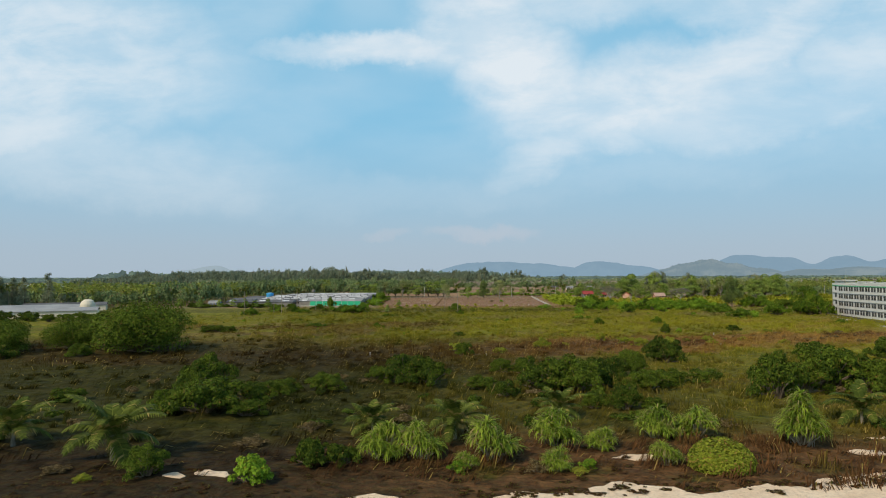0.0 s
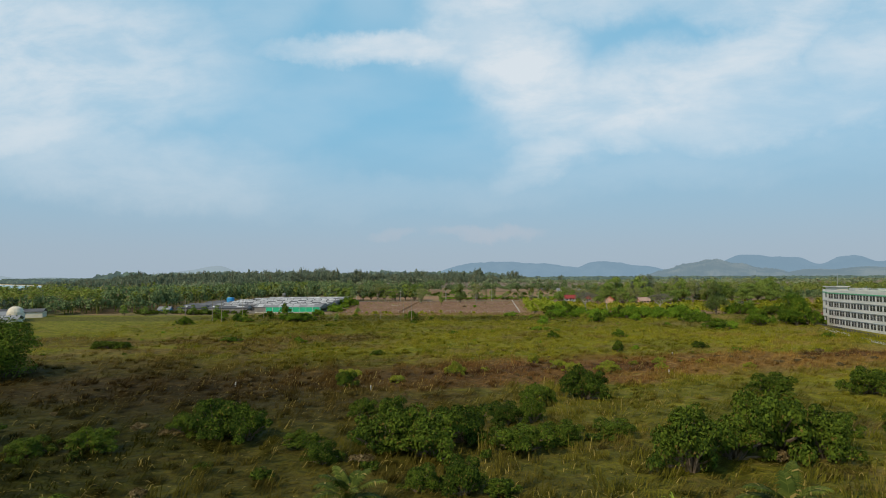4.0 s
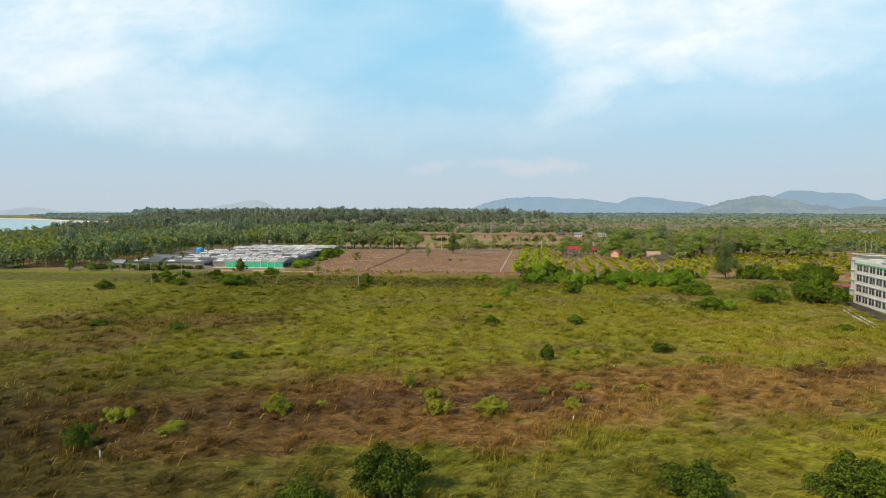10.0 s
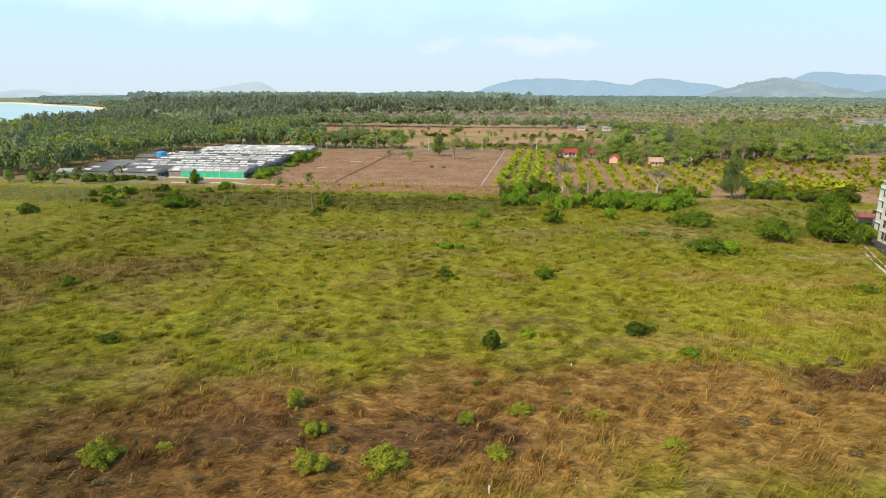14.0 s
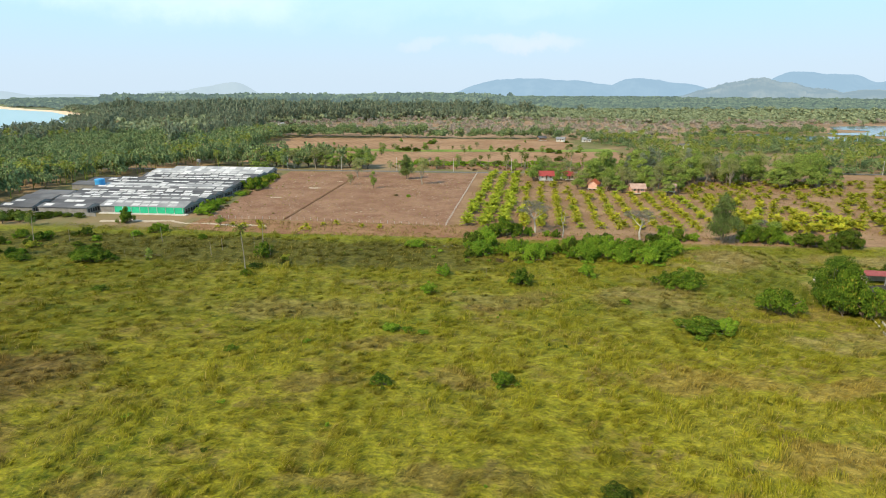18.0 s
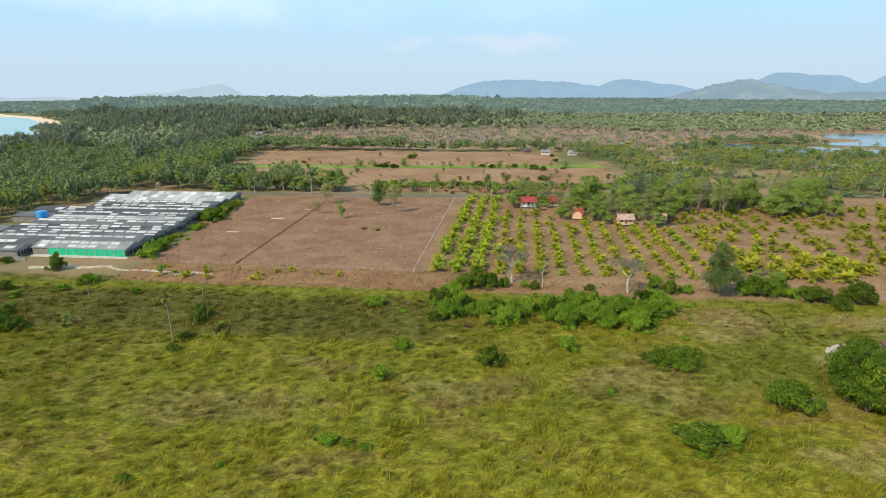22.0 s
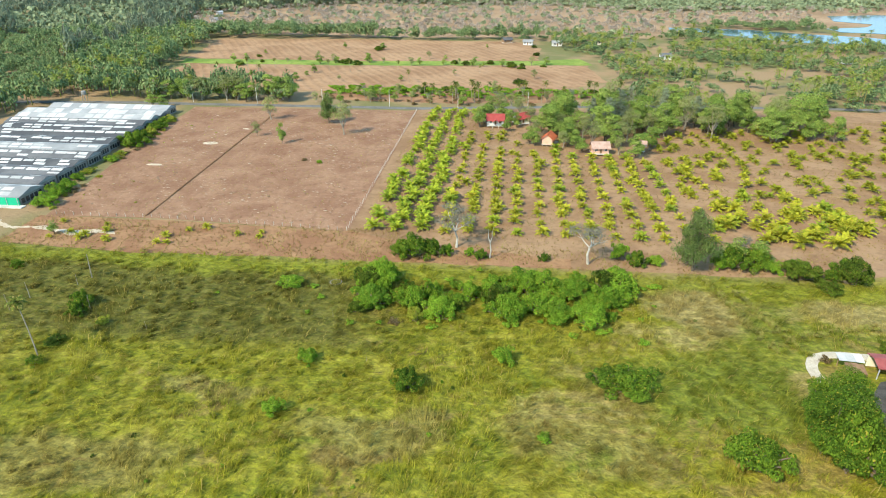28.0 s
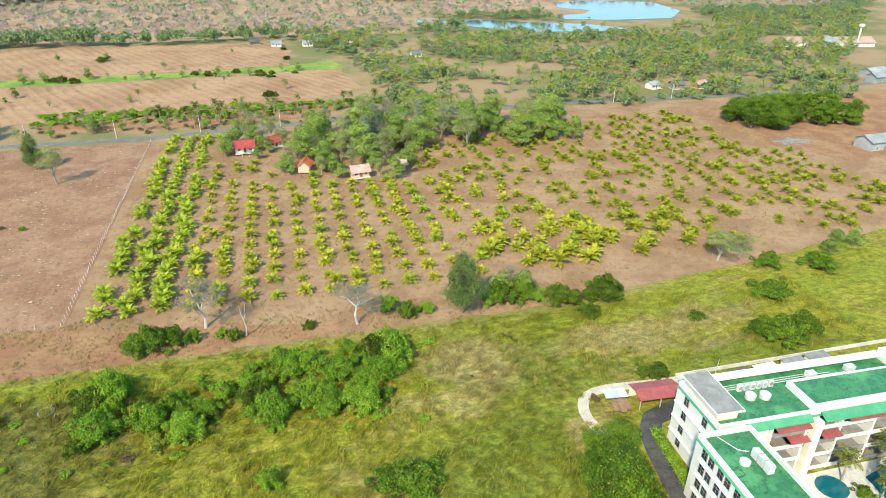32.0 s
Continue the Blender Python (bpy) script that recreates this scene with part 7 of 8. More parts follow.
# the galleries of the pool side, with a few red awnings
for f in range(4):
    for j in range(5):
        bx = 10.2 + 7.0 * j
        bal = part("balcony", Solid().box(bx, bx + 6.7, -12.6, -9.6, f * ST - 0.12, f * ST + 0.04).mesh("balcony", "grey_slab"), hotel)
        part("balustrade", Solid().box(bx, bx + 6.7, -12.6, -12.48, f * ST + 0.04, f * ST + 0.9).mesh("balustrade", "white_wall" if (f + j) % 3 else "grey_slab"), bal)
        part("balcony_table", Solid().disc_stack(bx + 1.9, -11.3, [(0.3, f * ST + 0.04), (0.05, f * ST + 0.1), (0.05, f * ST + 0.68), (0.45, f * ST + 0.7), (0.45, f * ST + 0.74)], 10).mesh("balcony_table", "wood"), bal)
        for d in (0.5, 3.9):
            part("window", Solid().box(bx + d, bx + d + 2.3, -9.66, -9.56, f * ST + 0.1, f * ST + 2.3).mesh("window", "dark_glass"), hotel)
for j in range(6):
    part("pier", Solid().box(9.8 + 7.0 * j, 10.2 + 7.0 * j, -12.7, -9.6, -0.1, TOP - 0.35).mesh("pier", "white_wall"), hotel)
part("pier", Solid().box(17.6, 19.2, -13.6, -9.6, -0.1, TOP - 0.4).mesh("pier", "cream_wall"), hotel, "broad beige pier where the front steps")
for j, (x0, x1, z) in enumerate(((10.3, 16.8, TOP - 0.45), (13.6, 17.4, TOP - ST - 0.35), (24.4, 37.6, TOP - 0.45), (20.0, 23.8, TOP - ST - 0.35), (38.4, 44.8, TOP - ST - 0.35))):
    part("awning", Solid().add([(x0, -12.0, z), (x1, -12.0, z), (x1, -13.9, z - 0.5), (x0, -13.9, z - 0.5), (x0, -12.0, z - 0.08), (x1, -12.0, z - 0.08), (x1, -13.9, z - 0.58), (x0, -13.9, z - 0.58)],
                               [(0, 1, 2, 3), (7, 6, 5, 4), (0, 4, 5, 1), (1, 5, 6, 2), (2, 6, 7, 3), (3, 7, 4, 0)]).mesh("awning", "tile_dull"), hotel, "faded red awning")
# the side wing that runs towards the sea
WX, WL = -4.2, 62.0
block(WX, WX + 9.6, -12.6 - WL, -12.6, 4)
eave(WX, WX + 9.6, -12.6 - WL, -12.6, 4 * ST - 0.3)
windows_west(WX, [-15.2 - 4.1 * j - d for j in range(14) for d in (0, 1.75)], 4)
for f in range(1, 4):
    part("ledge", Solid().box(WX - 0.3, WX, -12.6 - WL, -14.0, f * ST - 0.1, f * ST + 0.02).mesh("ledge", "white_wall"), hotel)
for j in range(3):
    u = part("air_conditioner", Solid().box(1.5, 2.6, -19.2 - 1.45 * j, -17.95 - 1.45 * j, 4 * ST + 0.25, 4 * ST + 1.75, chamfer=0.05).mesh("air_conditioner", "unit_white"), hotel)
part("pipe", Solid().tube([(-1.2, -13.4, 4 * ST + 0.3), (0.3, -16.6, 4 * ST + 0.3), (1.6, -17.4, 4 * ST + 0.4)], [0.08, 0.08, 0.08], 5).mesh("pipe", "steel"), hotel)
part("roof_unit", Solid().disc_stack(-0.3, -19.2, [(0.8, 4 * ST + 0.1), (0.85, 4 * ST + 0.7), (0.5, 4 * ST + 0.9)], 12).mesh("roof_unit", "unit_white"), hotel)
ant = part("sign_frame", Solid().box(42.0, 42.1, -2.0, -1.9, 4 * ST + 1.0, 4 * ST + 4.2).box(45.0, 45.1, -2.0, -1.9, 4 * ST + 1.0, 4 * ST + 4.2).box(42.0, 45.1, -2.0, -1.9, 4 * ST + 4.0, 4 * ST + 4.1).box(42.0, 45.1, -2.0, -1.9, 4 * ST + 3.0, 4 * ST + 3.1).mesh("sign_frame", "steel"), hotel)
part("roof_house", Solid().box(41.5, 46.5, -4.5, -0.5, 4 * ST, 4 * ST + 2.3).mesh("roof_house", "white_wall"), hotel)
# pool court
sheet("pool_terrace", [(127, -140), (170, -140), (170, -78.9), (127, -78.9)], 0.06, "concrete", "pale paved terrace round the pool", "terrace")
sheet("swimming_pool", [(145, -82), (152, -80.4), (164, -82), (165, -110), (150, -118), (142, -110), (146, -98), (144, -90)], 0.12, "pool", "blue hotel swimming pool", "pool", 0.3, 2.0)
sheet("swimming_pool", [(137.4 + 2.8 * math.cos(a), -82.4 + 2.6 * math.sin(a)) for a in np.linspace(0, 5.9, 16)], 0.12, "pool", "small round teal pool", "pool", 0.05, 1.0)
POOLP = palm_kind(191, 6.0, 13, 3.0, 11, 0.8, "palm_leaf", "fan of green palm beside the hotel pool", name="pool_palm", low=-0.4, sag=1.4)
for x, y, s in ((140.2, -81.5, 0.9), (149.6, -79.9, 0.95), (152.5, -82, 0.8), (146, -84.5, 0.75), (143.5, -86.5, 0.7), (155, -86, 0.9)):
    POOLP.put(x, y, s, z=0)
shrubs(DARK, [(141.5, -85.0, 1.6, 1.6), (146, -87, 1.4, 1.4)])
# lane, kerbs, carport, hedge
band("lane", [(124, -57.5), (116.5, -59.5), (113.8, -63), (112.6, -68), (111.0, -78), (108.4, -92), (105, -115), (100, -150), (95, -200)], 4.2, 0.08, "lane_tar", "dark asphalt service lane", "lane")
band("white_path", [(131, -50.4), (125, -50.1), (118, -49.6), (112, -49.2), (109, -49.5), (107, -50.3), (105.5, -51.6), (104.6, -53.2), (104.1, -55), (104.0, -57), (104.3, -59), (105.2, -62.5)], 2.2, 0.12, "path_white", "curved pale concrete path", "path")
kerb = [(105.5, -84), (102, -100), (97.5, -125), (92, -160), (86, -200)]
for off in (0.0, 1.5):
    band("kerb", [(x - off, y) for x, y in kerb], 0.35, 0.25, "concrete", "pale concrete kerb of the ditch", "kerb")
V, F = leaf_cloud([(112.3 + 0.35 * j * 0.3 - j * 0.20, -63.5 - 1.0 * j, 0.7, 1.0, 0.9) for j in range(18)], 4200, 0.13, 0.6, 0.4, np.random.RandomState(5))
V[:, 0] = (V[:, 0] - 110.6) * 1.25 + 112.6
single("hedge", mesh_np("hedge", V, F, "shrub_bright"), "clipped yellow-green hedge along the hotel wall", "hedge")
car = empty("carport", "open carport with a dull red sheet roof", "carport", pose(119.6, -54.8, 0, 0, 0, -3))
part("roof", Solid().gable(-4.8, 4.8, -2.7, 2.7, 2.7, 3.4, 0.1).mesh("roof", "tile_dull"), car)
for sx in (-4.4, 0, 4.4):
    for sy in (-2.3, 2.3):
        part("post", Solid().box(sx - 0.08, sx + 0.08, sy - 0.08, sy + 0.08, -0.1, 2.75).mesh("post", "steel"), car)
part("back_wall", Solid().box(-4.6, 4.6, 2.1, 2.25, -0.1, 2.5).mesh("back_wall", "cream_wall"), car)
lean = empty("lean_to", "small lean-to with white and weathered brown roof sheets", "shelter", pose(111.0, -55.4, 0, 0, 0, -6))
def tilted(x0, x1, y0, y1, z0, z1, d=0.07):
    return Solid().add([(x0, y0, z0), (x1, y0, z0), (x1, y1, z1), (x0, y1, z1), (x0, y0, z0 - d), (x1, y0, z0 - d), (x1, y1, z1 - d), (x0, y1, z1 - d)], [(0, 1, 2, 3), (7, 6, 5, 4), (0, 4, 5, 1), (1, 5, 6, 2), (2, 6, 7, 3), (3, 7, 4, 0)])


for k in range(3):
    part("roof_sheet", tilted(-2.4 + 1.55 * k, -0.88 + 1.55 * k, 0.5, 2.9, 2.45, 2.65 + 0.03 * k).mesh("roof_sheet", "panel_white"), lean, "white roof sheet")
for k, (x0, x1, y0, dz) in enumerate(((-1.6, -0.5, -2.6, 0.0), (-0.45, 0.7, -3.0, 0.08), (0.75, 1.9, -2.3, -0.06))):
    part("roof_sheet", tilted(x0, x1, y0, 0.35, 1.75 + dz, 2.2 + dz).mesh("roof_sheet", "wood"), lean, "weathered brown roof sheet")
for sx in (-1.8, 1.8):
    for sy, hz in ((-2.1, 1.68), (2.2, 2.5)):
        part("post", Solid().box(sx - 0.07, sx + 0.07, sy - 0.07, sy + 0.07, -0.1, hz).mesh("post", "wood"), lean)
BROWN[0].put(110.2, -59.2, 1.5, 1.0, label="withered brown brush heaped beside the lean-to")
BROWN[1].put(107.6, -52.0, 1.1, 1.9, label="withered brown bush beside the pale path")
BIG_DARK[0].put(124.6, -48.0, 2.4, 3.4, label="dark bush behind the carport")
BIG_DARK[1].put(121.6, -47.2, 1.7, 2.2, label="dark bush behind the carport")
# yard behind the hotel
yard = empty("boundary_wall", "low pale wall behind the hotel", "wall")
for j in range(16):
    part("wall_panel", Solid().add([(128 + 4 * j + dx, -49.3 + dy, z) for z in (-0.1, 0.9) for dx, dy in ((0, 0), (3.96, 0), (3.96, 0.2), (0, 0.2))], [(3, 2, 1, 0), (4, 5, 6, 7), (0, 1, 5, 4), (1, 2, 6, 5), (2, 3, 7, 6), (3, 0, 4, 7)]).mesh("wall_panel", "concrete"), yard)
for x, y, c in ((129, -56.5, "tank_blue"), (141, -56.2, "roof_dark"), (147.5, -55.8, "panel_white"), (155, -55.2, "grey_slab"), (161.5, -54.8, "grey_slab"), (135, -56.6, "roof_dark")):
    s = empty("yard_shed", "small flat shed behind the hotel", "shed", pose(x, y + 2.6, 0, 0, 0, 2))
    part("wall", Solid().box(-2.4, 2.4, -1.4, 1.4, -0.1, 1.7).mesh("wall", "cream_wall"), s)
    part("roof", Solid().box(-2.7, 2.7, -1.7, 1.7, 1.7, 1.85, chamfer=0.03).mesh("roof", c), s)

# ---------------------------------------------------------------- far woods, joined
def tuft_tree(seed, n=26, tall=1.0, size=0.26, slim=0.75):
    rng = np.random.RandomState(seed)
    blobs = [(0, 0, 0.62 * tall, 0.40, 0.9)] + [(0.42 * math.cos(a), 0.42 * math.sin(a), (0.35 + 0.4 * rng.rand()) * tall, 0.30, 0.9) for a in rng.rand(4) * 6.28]
    V, F = leaf_cloud(blobs, n, size, slim, 0.4, rng, 0.5)
    return V, np.concatenate([F[:, :3], F[:, [0, 2, 3]]])


def spire_tree(seed, n=150):
    rng = np.random.RandomState(seed)
    blobs = [(0.22 * rng.normal(), 0.22 * rng.normal(), z, (0.25 + 0.07 * rng.rand()) * (1.0 if z < 0.7 else 0.8), 1.1) for z in (0.22, 0.34, 0.45, 0.55, 0.64, 0.72, 0.80)]
    V, F = leaf_cloud(blobs, n, 0.105, 0.32, 0.2, rng, 0.25, 0.35)
    return V, np.concatenate([F[:, :3], F[:, [0, 2, 3]]])


def in_poly(x, y, poly):
    inside = False
    for (x0, y0), (x1, y1) in zip(poly, poly[1:] + poly[:1]):
        if (y0 > y) != (y1 > y) and x < (x1 - x0) * (y - y0) / (y1 - y0) + x0:
            inside = not inside
    return inside


OPEN_LAND = [[(-112, -330), (-112, -20), (-128, 160), (-205, 162), (-212, 120), (-220, 60), (-214, 14), (-232, -14), (-310, -36), (-310, -330)],
             [(-130, -330), (300, -330), (300, 165), (-130, 165)], [(-78, 163), (112, 163), (106, 325), (65, 420), (-235, 420), (-185, 190), (-80, 186)],
             [(186, 552), (205, 500), (268, 418), (392, 408), (412, 440), (310, 515)], [(255, 183), (312, 183), (312, 208), (255, 208)], [(325, 515), (400, 440), (500, 440), (560, 660), (470, 700), (380, 660)]]
SPARSE = [[(-330, 470), (-60, 440), (150, 450), (220, 500), (215, 720), (100, 800), (-200, 820), (-360, 640)], [(150, 560), (760, 560), (760, 800), (200, 720)]]
ROUND, SPIRE = [tuft_tree(151 + j, 44, 1.0, 0.21) for j in range(5)], [spire_tree(161 + j) for j in range(4)]
FINE = [tuft_tree(155 + j, 300, 1.0, 0.066) for j in range(6)]
fine_crowns, east_crowns = [], []
crowns, spires, bares, palms, under = [], [], [], [], []
rw = np.random.RandomState(17)
d = 150.0
while d < 3600:
    gap = 5.2 + d * 0.0062
    for az in np.arange(-58, 46, math.degrees(gap / d)):
        a = radians(az + rw.normal() * 0.3 * math.degrees(gap / d))
        r = d + rw.normal() * gap * 0.4
        x, y = r * math.sin(a) + 10, r * math.cos(a) - 190
        if y < -70 or any(in_poly(x, y, q) for q in OPEN_LAND):
            continue
        shore = x + 575 + (0 if y < 500 else (y - 500) * 0.98)      # metres inland of the bay
        if shore < 30 or (y < 200 and x < -480):
            continue
        if abs(y - (158 + max(0, x - 300) * 0.17)) < 6 and -400 < x:
            continue
        patch = noise.noise(Vector((x * 0.006, y * 0.006, 0.4)))
        if any(in_poly(x, y, q) for q in SPARSE):
            if rw.rand() < 0.34:
                bares.append((x, y, 0, rw.rand() * 6.28, 4.5 + 2 * rw.rand(), 5 + 4 * rw.rand()))
            elif rw.rand() < 0.26:
                crowns.append((x, y, 0, rw.rand() * 6.28, 4 + 3 * rw.rand(), 4 + 4 * rw.rand()))
            continue
        size = max(5.5, gap * 0.95)
        close = y < 540 and d < 740
        west = x + 130 * patch + 60 * rw.normal() < -60 - max(0, y - 900) * 0.1
        by_sea = shore < 260 and y < 1500
        if by_sea and shore < (150 if y > 690 else 50) and y > 420:
            continue
        if west and (patch > -0.12 or y > 700):
            if x < -130 and y < 420 and rw.rand() < (0.5 if x > -330 and y < 240 else 0.25):
                palms.append((x, y, 0, rw.rand() * 6.28, 0.95 + 0.25 * rw.rand(), 0.95 + 0.4 * rw.rand()))
                if rw.rand() < 0.6:
                    continue
            h = (16 + 9 * rw.rand() + 7 * patch) * (1.0 + 0.34 * max(0.0, min(1.0, 4 * noise.noise(Vector((x * 0.011, y * 0.011, 2.7))))))
            if by_sea:
                h *= 0.8
            if x + 60 < -0.72 * (y + 120):                      # lower trees before the bay
                h = min(h, (9 if x < -235 - 0.87 * y else 16) + 2.5 * rw.rand())
            if rw.rand() < (0.0 if x > -270 and y < 460 else 0.26 if close else 0.55):
                spires.append((x, y, -1.0, rw.rand() * 6.28, size * 1.25 + 2.0 * rw.rand(), h))
            else:
                (fine_crowns if close else crowns).append((x, y, -0.6, rw.rand() * 6.28, size * 1.15, min((9 + 8 * rw.rand()) * (0.7 if by_sea else 1), h)))
        else:
            if x > 60 and y < 480:
                if noise.noise(Vector((x * 0.016, y * 0.016, 5.1))) > 0.16 and rw.rand() < 0.8:
                    continue                                    # clearings in the grove
                if rw.rand() < 0.55:
                    palms.append((x, y, 0, rw.rand() * 6.28, 0.85 + 0.3 * rw.rand(), 0.55 + 0.6 * rw.rand()))
                    under.append((x + 3 * rw.normal(), y + 3 * rw.normal(), -0.4, rw.rand() * 6.28, 3.2 + 2.2 * rw.rand(), 2.2 + 2.6 * rw.rand()))
                    continue
                if rw.rand() < (0.24 if y < 330 else 0.08):
                    continue
            h = 5 + 6 * rw.rand() + 3 * patch
            (east_crowns if x > 0 and y < 700 else fine_crowns if close else crowns).append((x, y, -0.5, rw.rand() * 6.28, size * (0.6 + 0.55 * rw.rand()), h * (0.7 if x > 60 else 1) * (1.5 if rw.rand() < 0.22 else 1.12)))
    d += gap * 0.92
FAR = 1250.0                                            # past this the woods are a backdrop, with haze as a glow
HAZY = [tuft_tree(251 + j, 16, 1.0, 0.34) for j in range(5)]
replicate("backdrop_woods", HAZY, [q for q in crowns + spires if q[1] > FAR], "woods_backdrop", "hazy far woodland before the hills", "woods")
crowns, spires = [q for q in crowns if q[1] <= FAR], [q for q in spires if q[1] <= FAR]
replicate("round_crowned_woods", ROUND, crowns, "far_leaf_hazed", "distant broadleaf woodland reaching to the hills", "woods")
replicate("near_woods", FINE, fine_crowns, "wood_leaf", "mixed green woodland behind the fields and farm", "woods")
replicate("eastern_woods", FINE, east_crowns, "wood_leaf", "light green mixed growth among coconut palms", "woods")
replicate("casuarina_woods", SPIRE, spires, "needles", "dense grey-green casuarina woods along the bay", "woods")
LOW = [tuft_tree(271 + j, 90, 1.0, 0.12) for j in range(4)]
replicate("grove_undergrowth", LOW, under, "wood_leaf", "low green growth under the coconut grove", "undergrowth")
bare_shape = [tuft_tree(171 + j, 34, 1.1, 0.24, 0.16) for j in range(3)]
replicate("bare_scrub_trees", bare_shape, bares, "far_bare", "grey leafless trees on dry scrubland", "woods")
pc = []
for j in range(3):
    Vp, Fp = tri_frond(*palm_crown(181 + j, 13, 3.3, 5, 0.85, 9.0, -0.7, 1.35, 1.6, 0.12))
    tk = Solid().tube([(0, 0, -0.3), (0.1, 0.1, 4.5), (0.05, 0, 9.1)], [0.2, 0.15, 0.12], 5)
    T = [t for f in tk.f for t in ((f[0], f[1], f[2]), (f[0], f[2], f[3] if len(f) > 3 else f[2]))]
    pc.append((np.concatenate([Vp, np.array(tk.v)]), np.concatenate([Fp, np.array(T[: 4 * 5]) + len(Vp)])))
replicate("coconut_grove", pc, palms, "palm_grove", "grove of tall coconut palms in the woods", "palm")

# ---------------------------------------------------------------- grass of the meadow
rg = np.random.RandomState(23)


def swell(x, y, f, seed):
    """Smooth uneven values between about -1 and 1."""
    a = np.random.RandomState(seed).rand(8, 4) * 6.28
    return sum(np.sin(f * (1 + 0.35 * k) * (np.cos(a[k, 0]) * x + np.sin(a[k, 0]) * y) + a[k, 1] + 1.5 * np.sin(f * 0.6 * (np.sin(a[k, 2]) * x - np.cos(a[k, 2]) * y) + a[k, 3])) for k in range(8)) / 3.2


N = 128000
gx, gy = -165 + 350 * rg.rand(N), -308 + 294 * rg.rand(N) ** 0.95
far_right = gx > 100 + np.clip(-60 - gy, -40, 40) * 0.1
keep = (~far_right | ((gy > -47) & (gx < 182))) & ~((gy > -18) & (gx > -100))
near = (np.abs(gx - (-10 + (gy + 300) * 0.12)) < 45 + (gy + 320) * 0.42)
keep &= near | (rg.rand(N) < 0.35)
clump = swell(gx, gy, 0.5, 3) + 0.6 * swell(gx, gy, 1.4, 4)
keep &= rg.rand(N) < np.clip(0.66 + 0.30 * clump, 0.3, 1.0)
gx, gy, clump = gx[keep], gy[keep], clump[keep]
gz = land_height(gx, gy)
blades, K = len(gx), 6
comb = 0.7 + 0.9 * swell(gx, gy, 0.05, 9) + 0.5 * swell(gx, gy, 0.33, 10)    # the grass lies over in swathes
tall = (0.75 + 0.45 * rg.rand(blades)) * np.clip(1.0 + 0.35 * clump, 0.5, 1.8)
Vs = []
for k in range(K):
    az = comb + rg.normal(size=blades) * 0.42
    hx, hy = np.cos(az), np.sin(az)
    ln, wd = tall * (0.6 + 0.7 * rg.rand(blades)), 0.026 + 0.030 * rg.rand(blades)
    bx, by = gx + rg.normal(size=blades) * 0.42, gy + rg.normal(size=blades) * 0.42
    bow = (0.20 + 0.22 * rg.rand(blades)) * np.clip(1.0 + 0.75 * clump, 0.45, 2.3)
    for step, lift, wf in ((0.0, 0.0, 1.0), (0.42, 1.0, 0.95), (1.0, 0.78, 0.25)):
        zz = gz + ln * bow * lift + 0.16 * np.clip(clump, 0, 1.6) - 0.03
        ox, oy = bx + hx * ln * step, by + hy * ln * step
        Vs += [np.stack([ox - hy * wd * wf, oy + hx * wd * wf, zz], 1), np.stack([ox + hy * wd * wf, oy - hx * wd * wf, zz], 1)]
V = np.stack(Vs, 1).reshape(-1, 3)
base = np.arange(blades * K)[:, None] * 6
F = np.concatenate([base + [0, 1, 3, 2], base + [2, 3, 5, 4]])
single("grass", mesh_np("grass", V, F, "grass"), "rough knee-high meadow grass, fresh, straw-coloured and red-brown", "grass", kind="stuff")


def tussock(seed, n=40):
    """A clump of long grass blades bowed over to one side, radius and height about 1."""
    r = np.random.RandomState(seed)
    az, d = r.rand(n) * 6.28, 0.5 * np.sqrt(r.rand(n))
    x, y = d * np.cos(az), d * np.sin(az)
    az = r.normal(size=n) * 0.9
    c, q, ln = np.cos(az), np.sin(az), 0.6 + 0.5 * r.rand(n)
    out, wd = 0.45 + 0.5 * r.rand(n), 0.024 + 0.022 * r.rand(n)
    V = []
    for st, wf in ((0, 1.0), (0.6, 0.9), (1.0, 0.2)):
        px, py, pz = x + c * out * st ** 1.3, y + q * out * st ** 1.3, ln * (st * 1.35 - 0.75 * st * st) - 0.02
        V += [np.stack([px - q * wd * wf, py + c * wd * wf, pz], 1), np.stack([px + q * wd * wf, py - c * wd * wf, pz], 1)]
    b = np.arange(n)[:, None] * 6
    return np.stack(V, 1).reshape(-1, 3), np.concatenate([b + [0, 1, 3, 2], b + [2, 3, 5, 4]])


rt = np.random.RandomState(29)
NT = 9000
tx, ty = -120 + 225 * rt.rand(NT), -296 + 272 * rt.rand(NT) ** 0.8
ok = (swell(tx, ty, 0.16, 12) + 0.7 * swell(tx, ty, 0.5, 13) + 0.5 * rt.normal(size=NT) > 0.3)
places = [(x, y, float(z), 0.9 + 0.8 * rt.normal(), 0.8 + 0.8 * rt.rand(), 0.7 + 0.6 * rt.rand()) for x, y, z in zip(tx[ok], ty[ok], land_height(tx[ok], ty[ok]))]
replicate("grass_tussocks", [tussock(61 + j) for j in range(5)], places, "grass", "taller bowed tussocks standing in the meadow", "grass")


reeds = [(x0 + (x1 - x0) * f + 0.5 * rt.normal(), y0 + (y1 - y0) * f + 0.5 * rt.normal(), 0.0, 6.28 * rt.rand(), 0.7 + 0.5 * rt.rand(), 0.9 + 0.7 * rt.rand())
         for x0, y0, x1, y1, k in ((92.5, -19, 99, -50, 70), (97.5, -22, 104, -47, 60), (104, -44, 124, -38, 40)) for f in rt.rand(k)]
replicate("dry_reeds", [tussock(66 + j) for j in range(3)], reeds, "straw_blades", "tall straw-coloured reeds along a small ditch", "reeds")


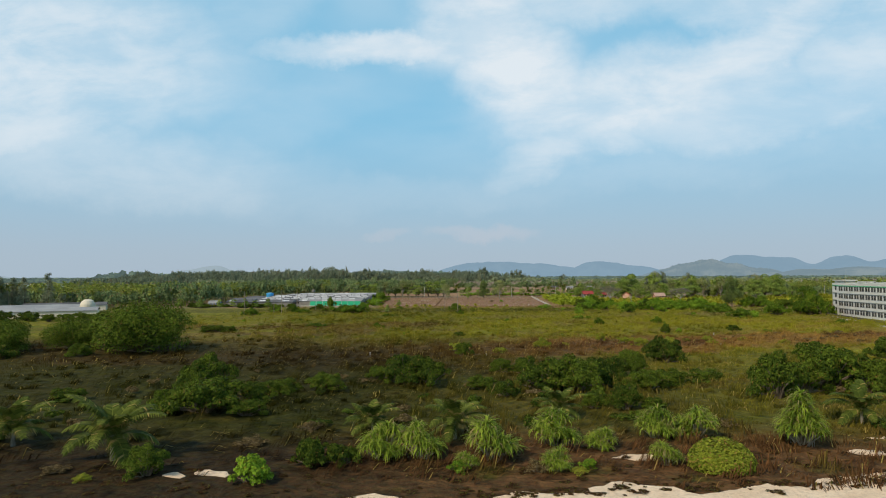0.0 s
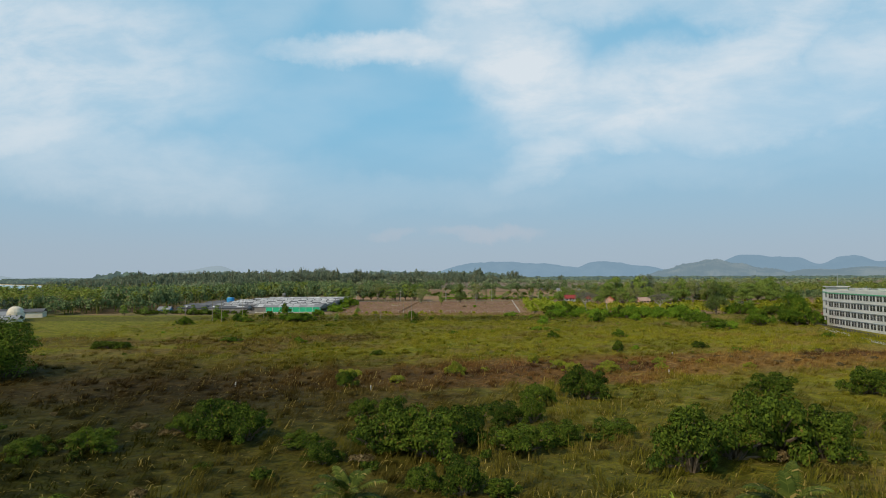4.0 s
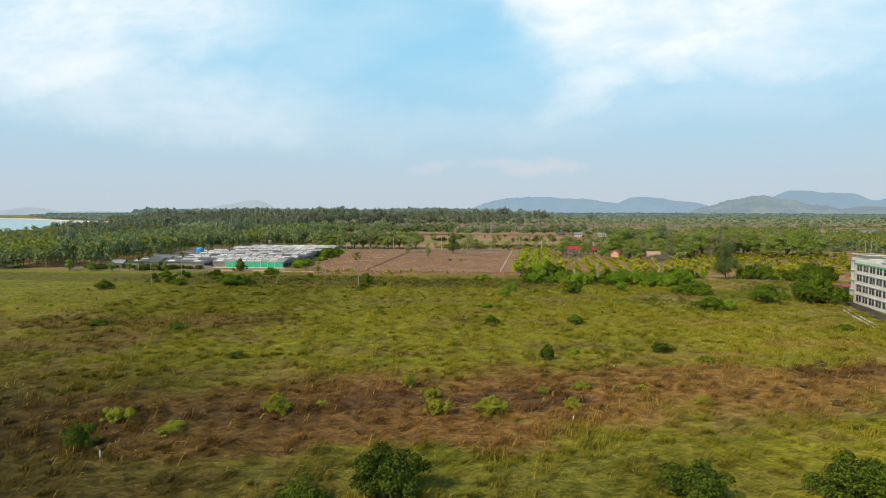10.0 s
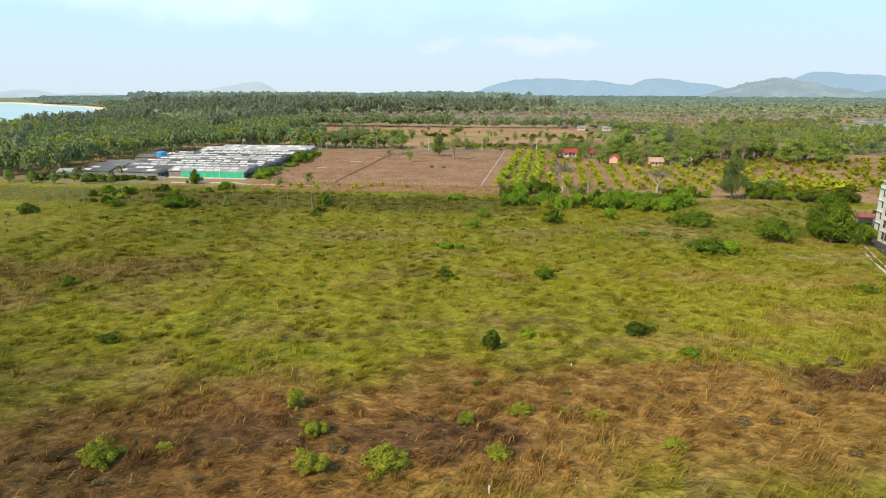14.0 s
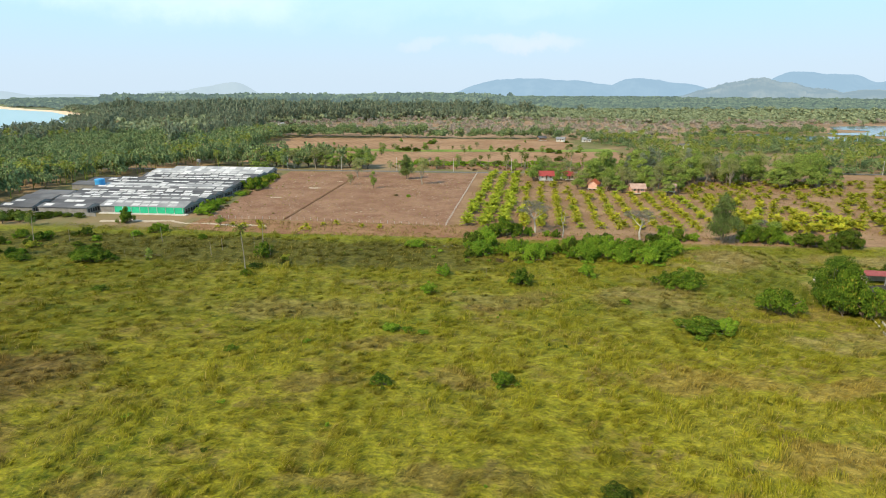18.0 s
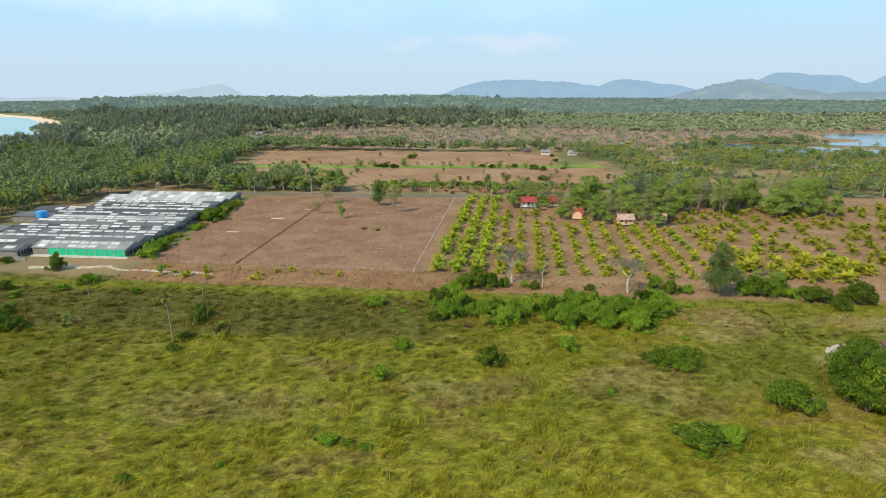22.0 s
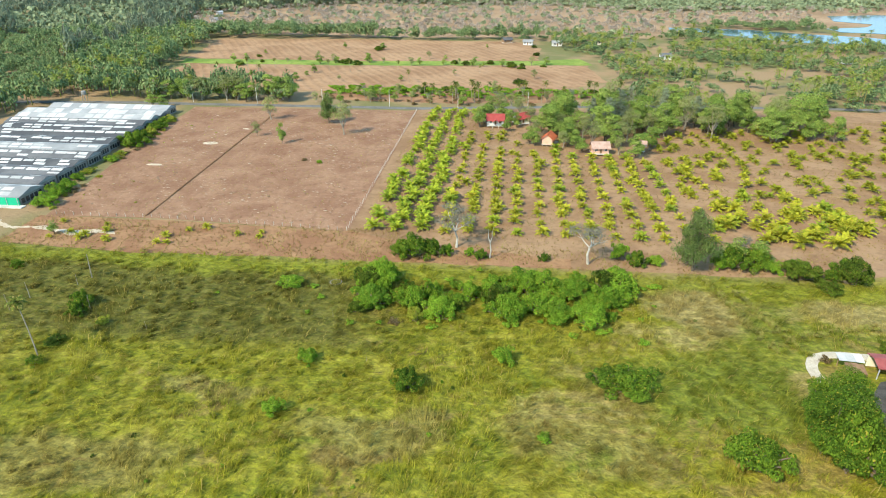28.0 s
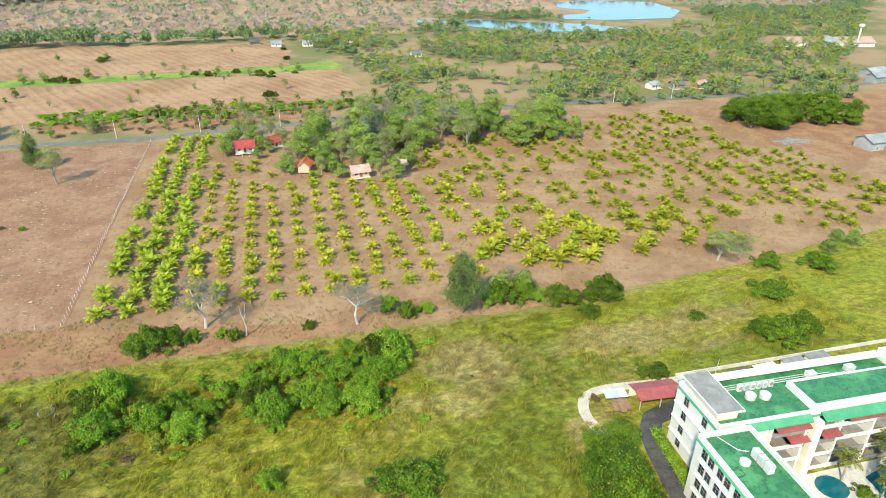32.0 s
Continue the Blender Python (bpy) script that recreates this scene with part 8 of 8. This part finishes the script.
def tufts(name, count, region, height, mat, label, category, seed, width=0.05):
    """Loose tufts of dry grass over a stretch of soil; region: x0, x1, y0, y1 and a test."""
    r = np.random.RandomState(seed)
    x0, x1, y0, y1, test = region
    x, y = x0 + (x1 - x0) * r.rand(count), y0 + (y1 - y0) * r.rand(count)
    ok = test(x, y) & (r.rand(count) < np.clip(0.55 + 0.5 * swell(x, y, 0.25, seed), 0.08, 1))
    x, y = x[ok], y[ok]
    Vs = []
    for k in range(5):
        az, ln = r.rand(len(x)) * 6.28, height * (0.5 + 0.8 * r.rand(len(x)))
        hx, hy = np.cos(az), np.sin(az)
        bx, by = x + r.normal(size=len(x)) * 0.12, y + r.normal(size=len(x)) * 0.12
        for st, wf in ((0.0, 1.0), (1.0, 0.25)):
            ox, oy = bx + hx * ln * 0.55 * st, by + hy * ln * 0.55 * st
            Vs += [np.stack([ox - hy * width * wf, oy + hx * width * wf, 0.05 + ln * 0.8 * st], 1), np.stack([ox + hy * width * wf, oy - hx * width * wf, 0.05 + ln * 0.8 * st], 1)]
    V = np.stack(Vs, 1).reshape(-1, 3)
    F = np.arange(len(x) * 5)[:, None] * 4 + np.array([0, 1, 3, 2])
    return single(name, mesh_np(name, V, F, mat), label, category, kind="stuff")


tufts("dry_grass", 9000, (-104, 130, -19, 4, lambda x, y: (y > -17.5) & (y < 3 - np.clip(x - 10, 0, 8))), 0.55, "dry_blades", "reddish dry grass along the verge", "grass", 31)
tufts("dry_weeds", 6500, (-118, -6, 4, 152, lambda x, y: x > -108 - 0.1 * y + 6), 0.35, "dry_blades", "thin dry weeds on the cleared plot", "weeds", 32, 0.06)
tufts("orchard_weeds", 26000, (-2, 270, -12, 150, lambda x, y: y > -12 + np.clip((x - 90) * 0.12, 0, 20)), 0.5, "orchard_blades", "thin straw-coloured and green weeds between the palms", "weeds", 33, 0.06)
rc = np.random.RandomState(35)
n = 2600
cx, cy, cs = -108 + 102 * rc.rand(n), 5 + 146 * rc.rand(n), 0.10 + 0.22 * rc.rand(n) ** 2
ok = (swell(cx, cy, 0.09, 36) + 0.5 * rc.normal(size=n) > 0.1) & (cx > -104 - 0.1 * cy)
octa = np.array([(1, 0, 0), (0, 1, 0), (-1, 0, 0), (0, -1, 0), (0, 0, 0.7), (0, 0, -0.3)])
tri = np.array([(0, 1, 4), (1, 2, 4), (2, 3, 4), (3, 0, 4), (1, 0, 5), (2, 1, 5), (3, 2, 5), (0, 3, 5)])
cx, cy, cs = cx[ok], cy[ok], cs[ok]
V = np.stack([cx, cy, np.full(len(cx), 0.09)], 1)[:, None] + octa[None] * (cs[:, None, None] * (1 + 0.5 * rc.rand(len(cx), 6, 1))) * [1.9, 1.0, 1.0]
single("clods", mesh_np("clods", V.reshape(-1, 3), (np.arange(len(cx))[:, None, None] * 6 + tri[None]).reshape(-1, 3), "clod"), "pale clods of earth strewn over the plot", "clods", kind="stuff")
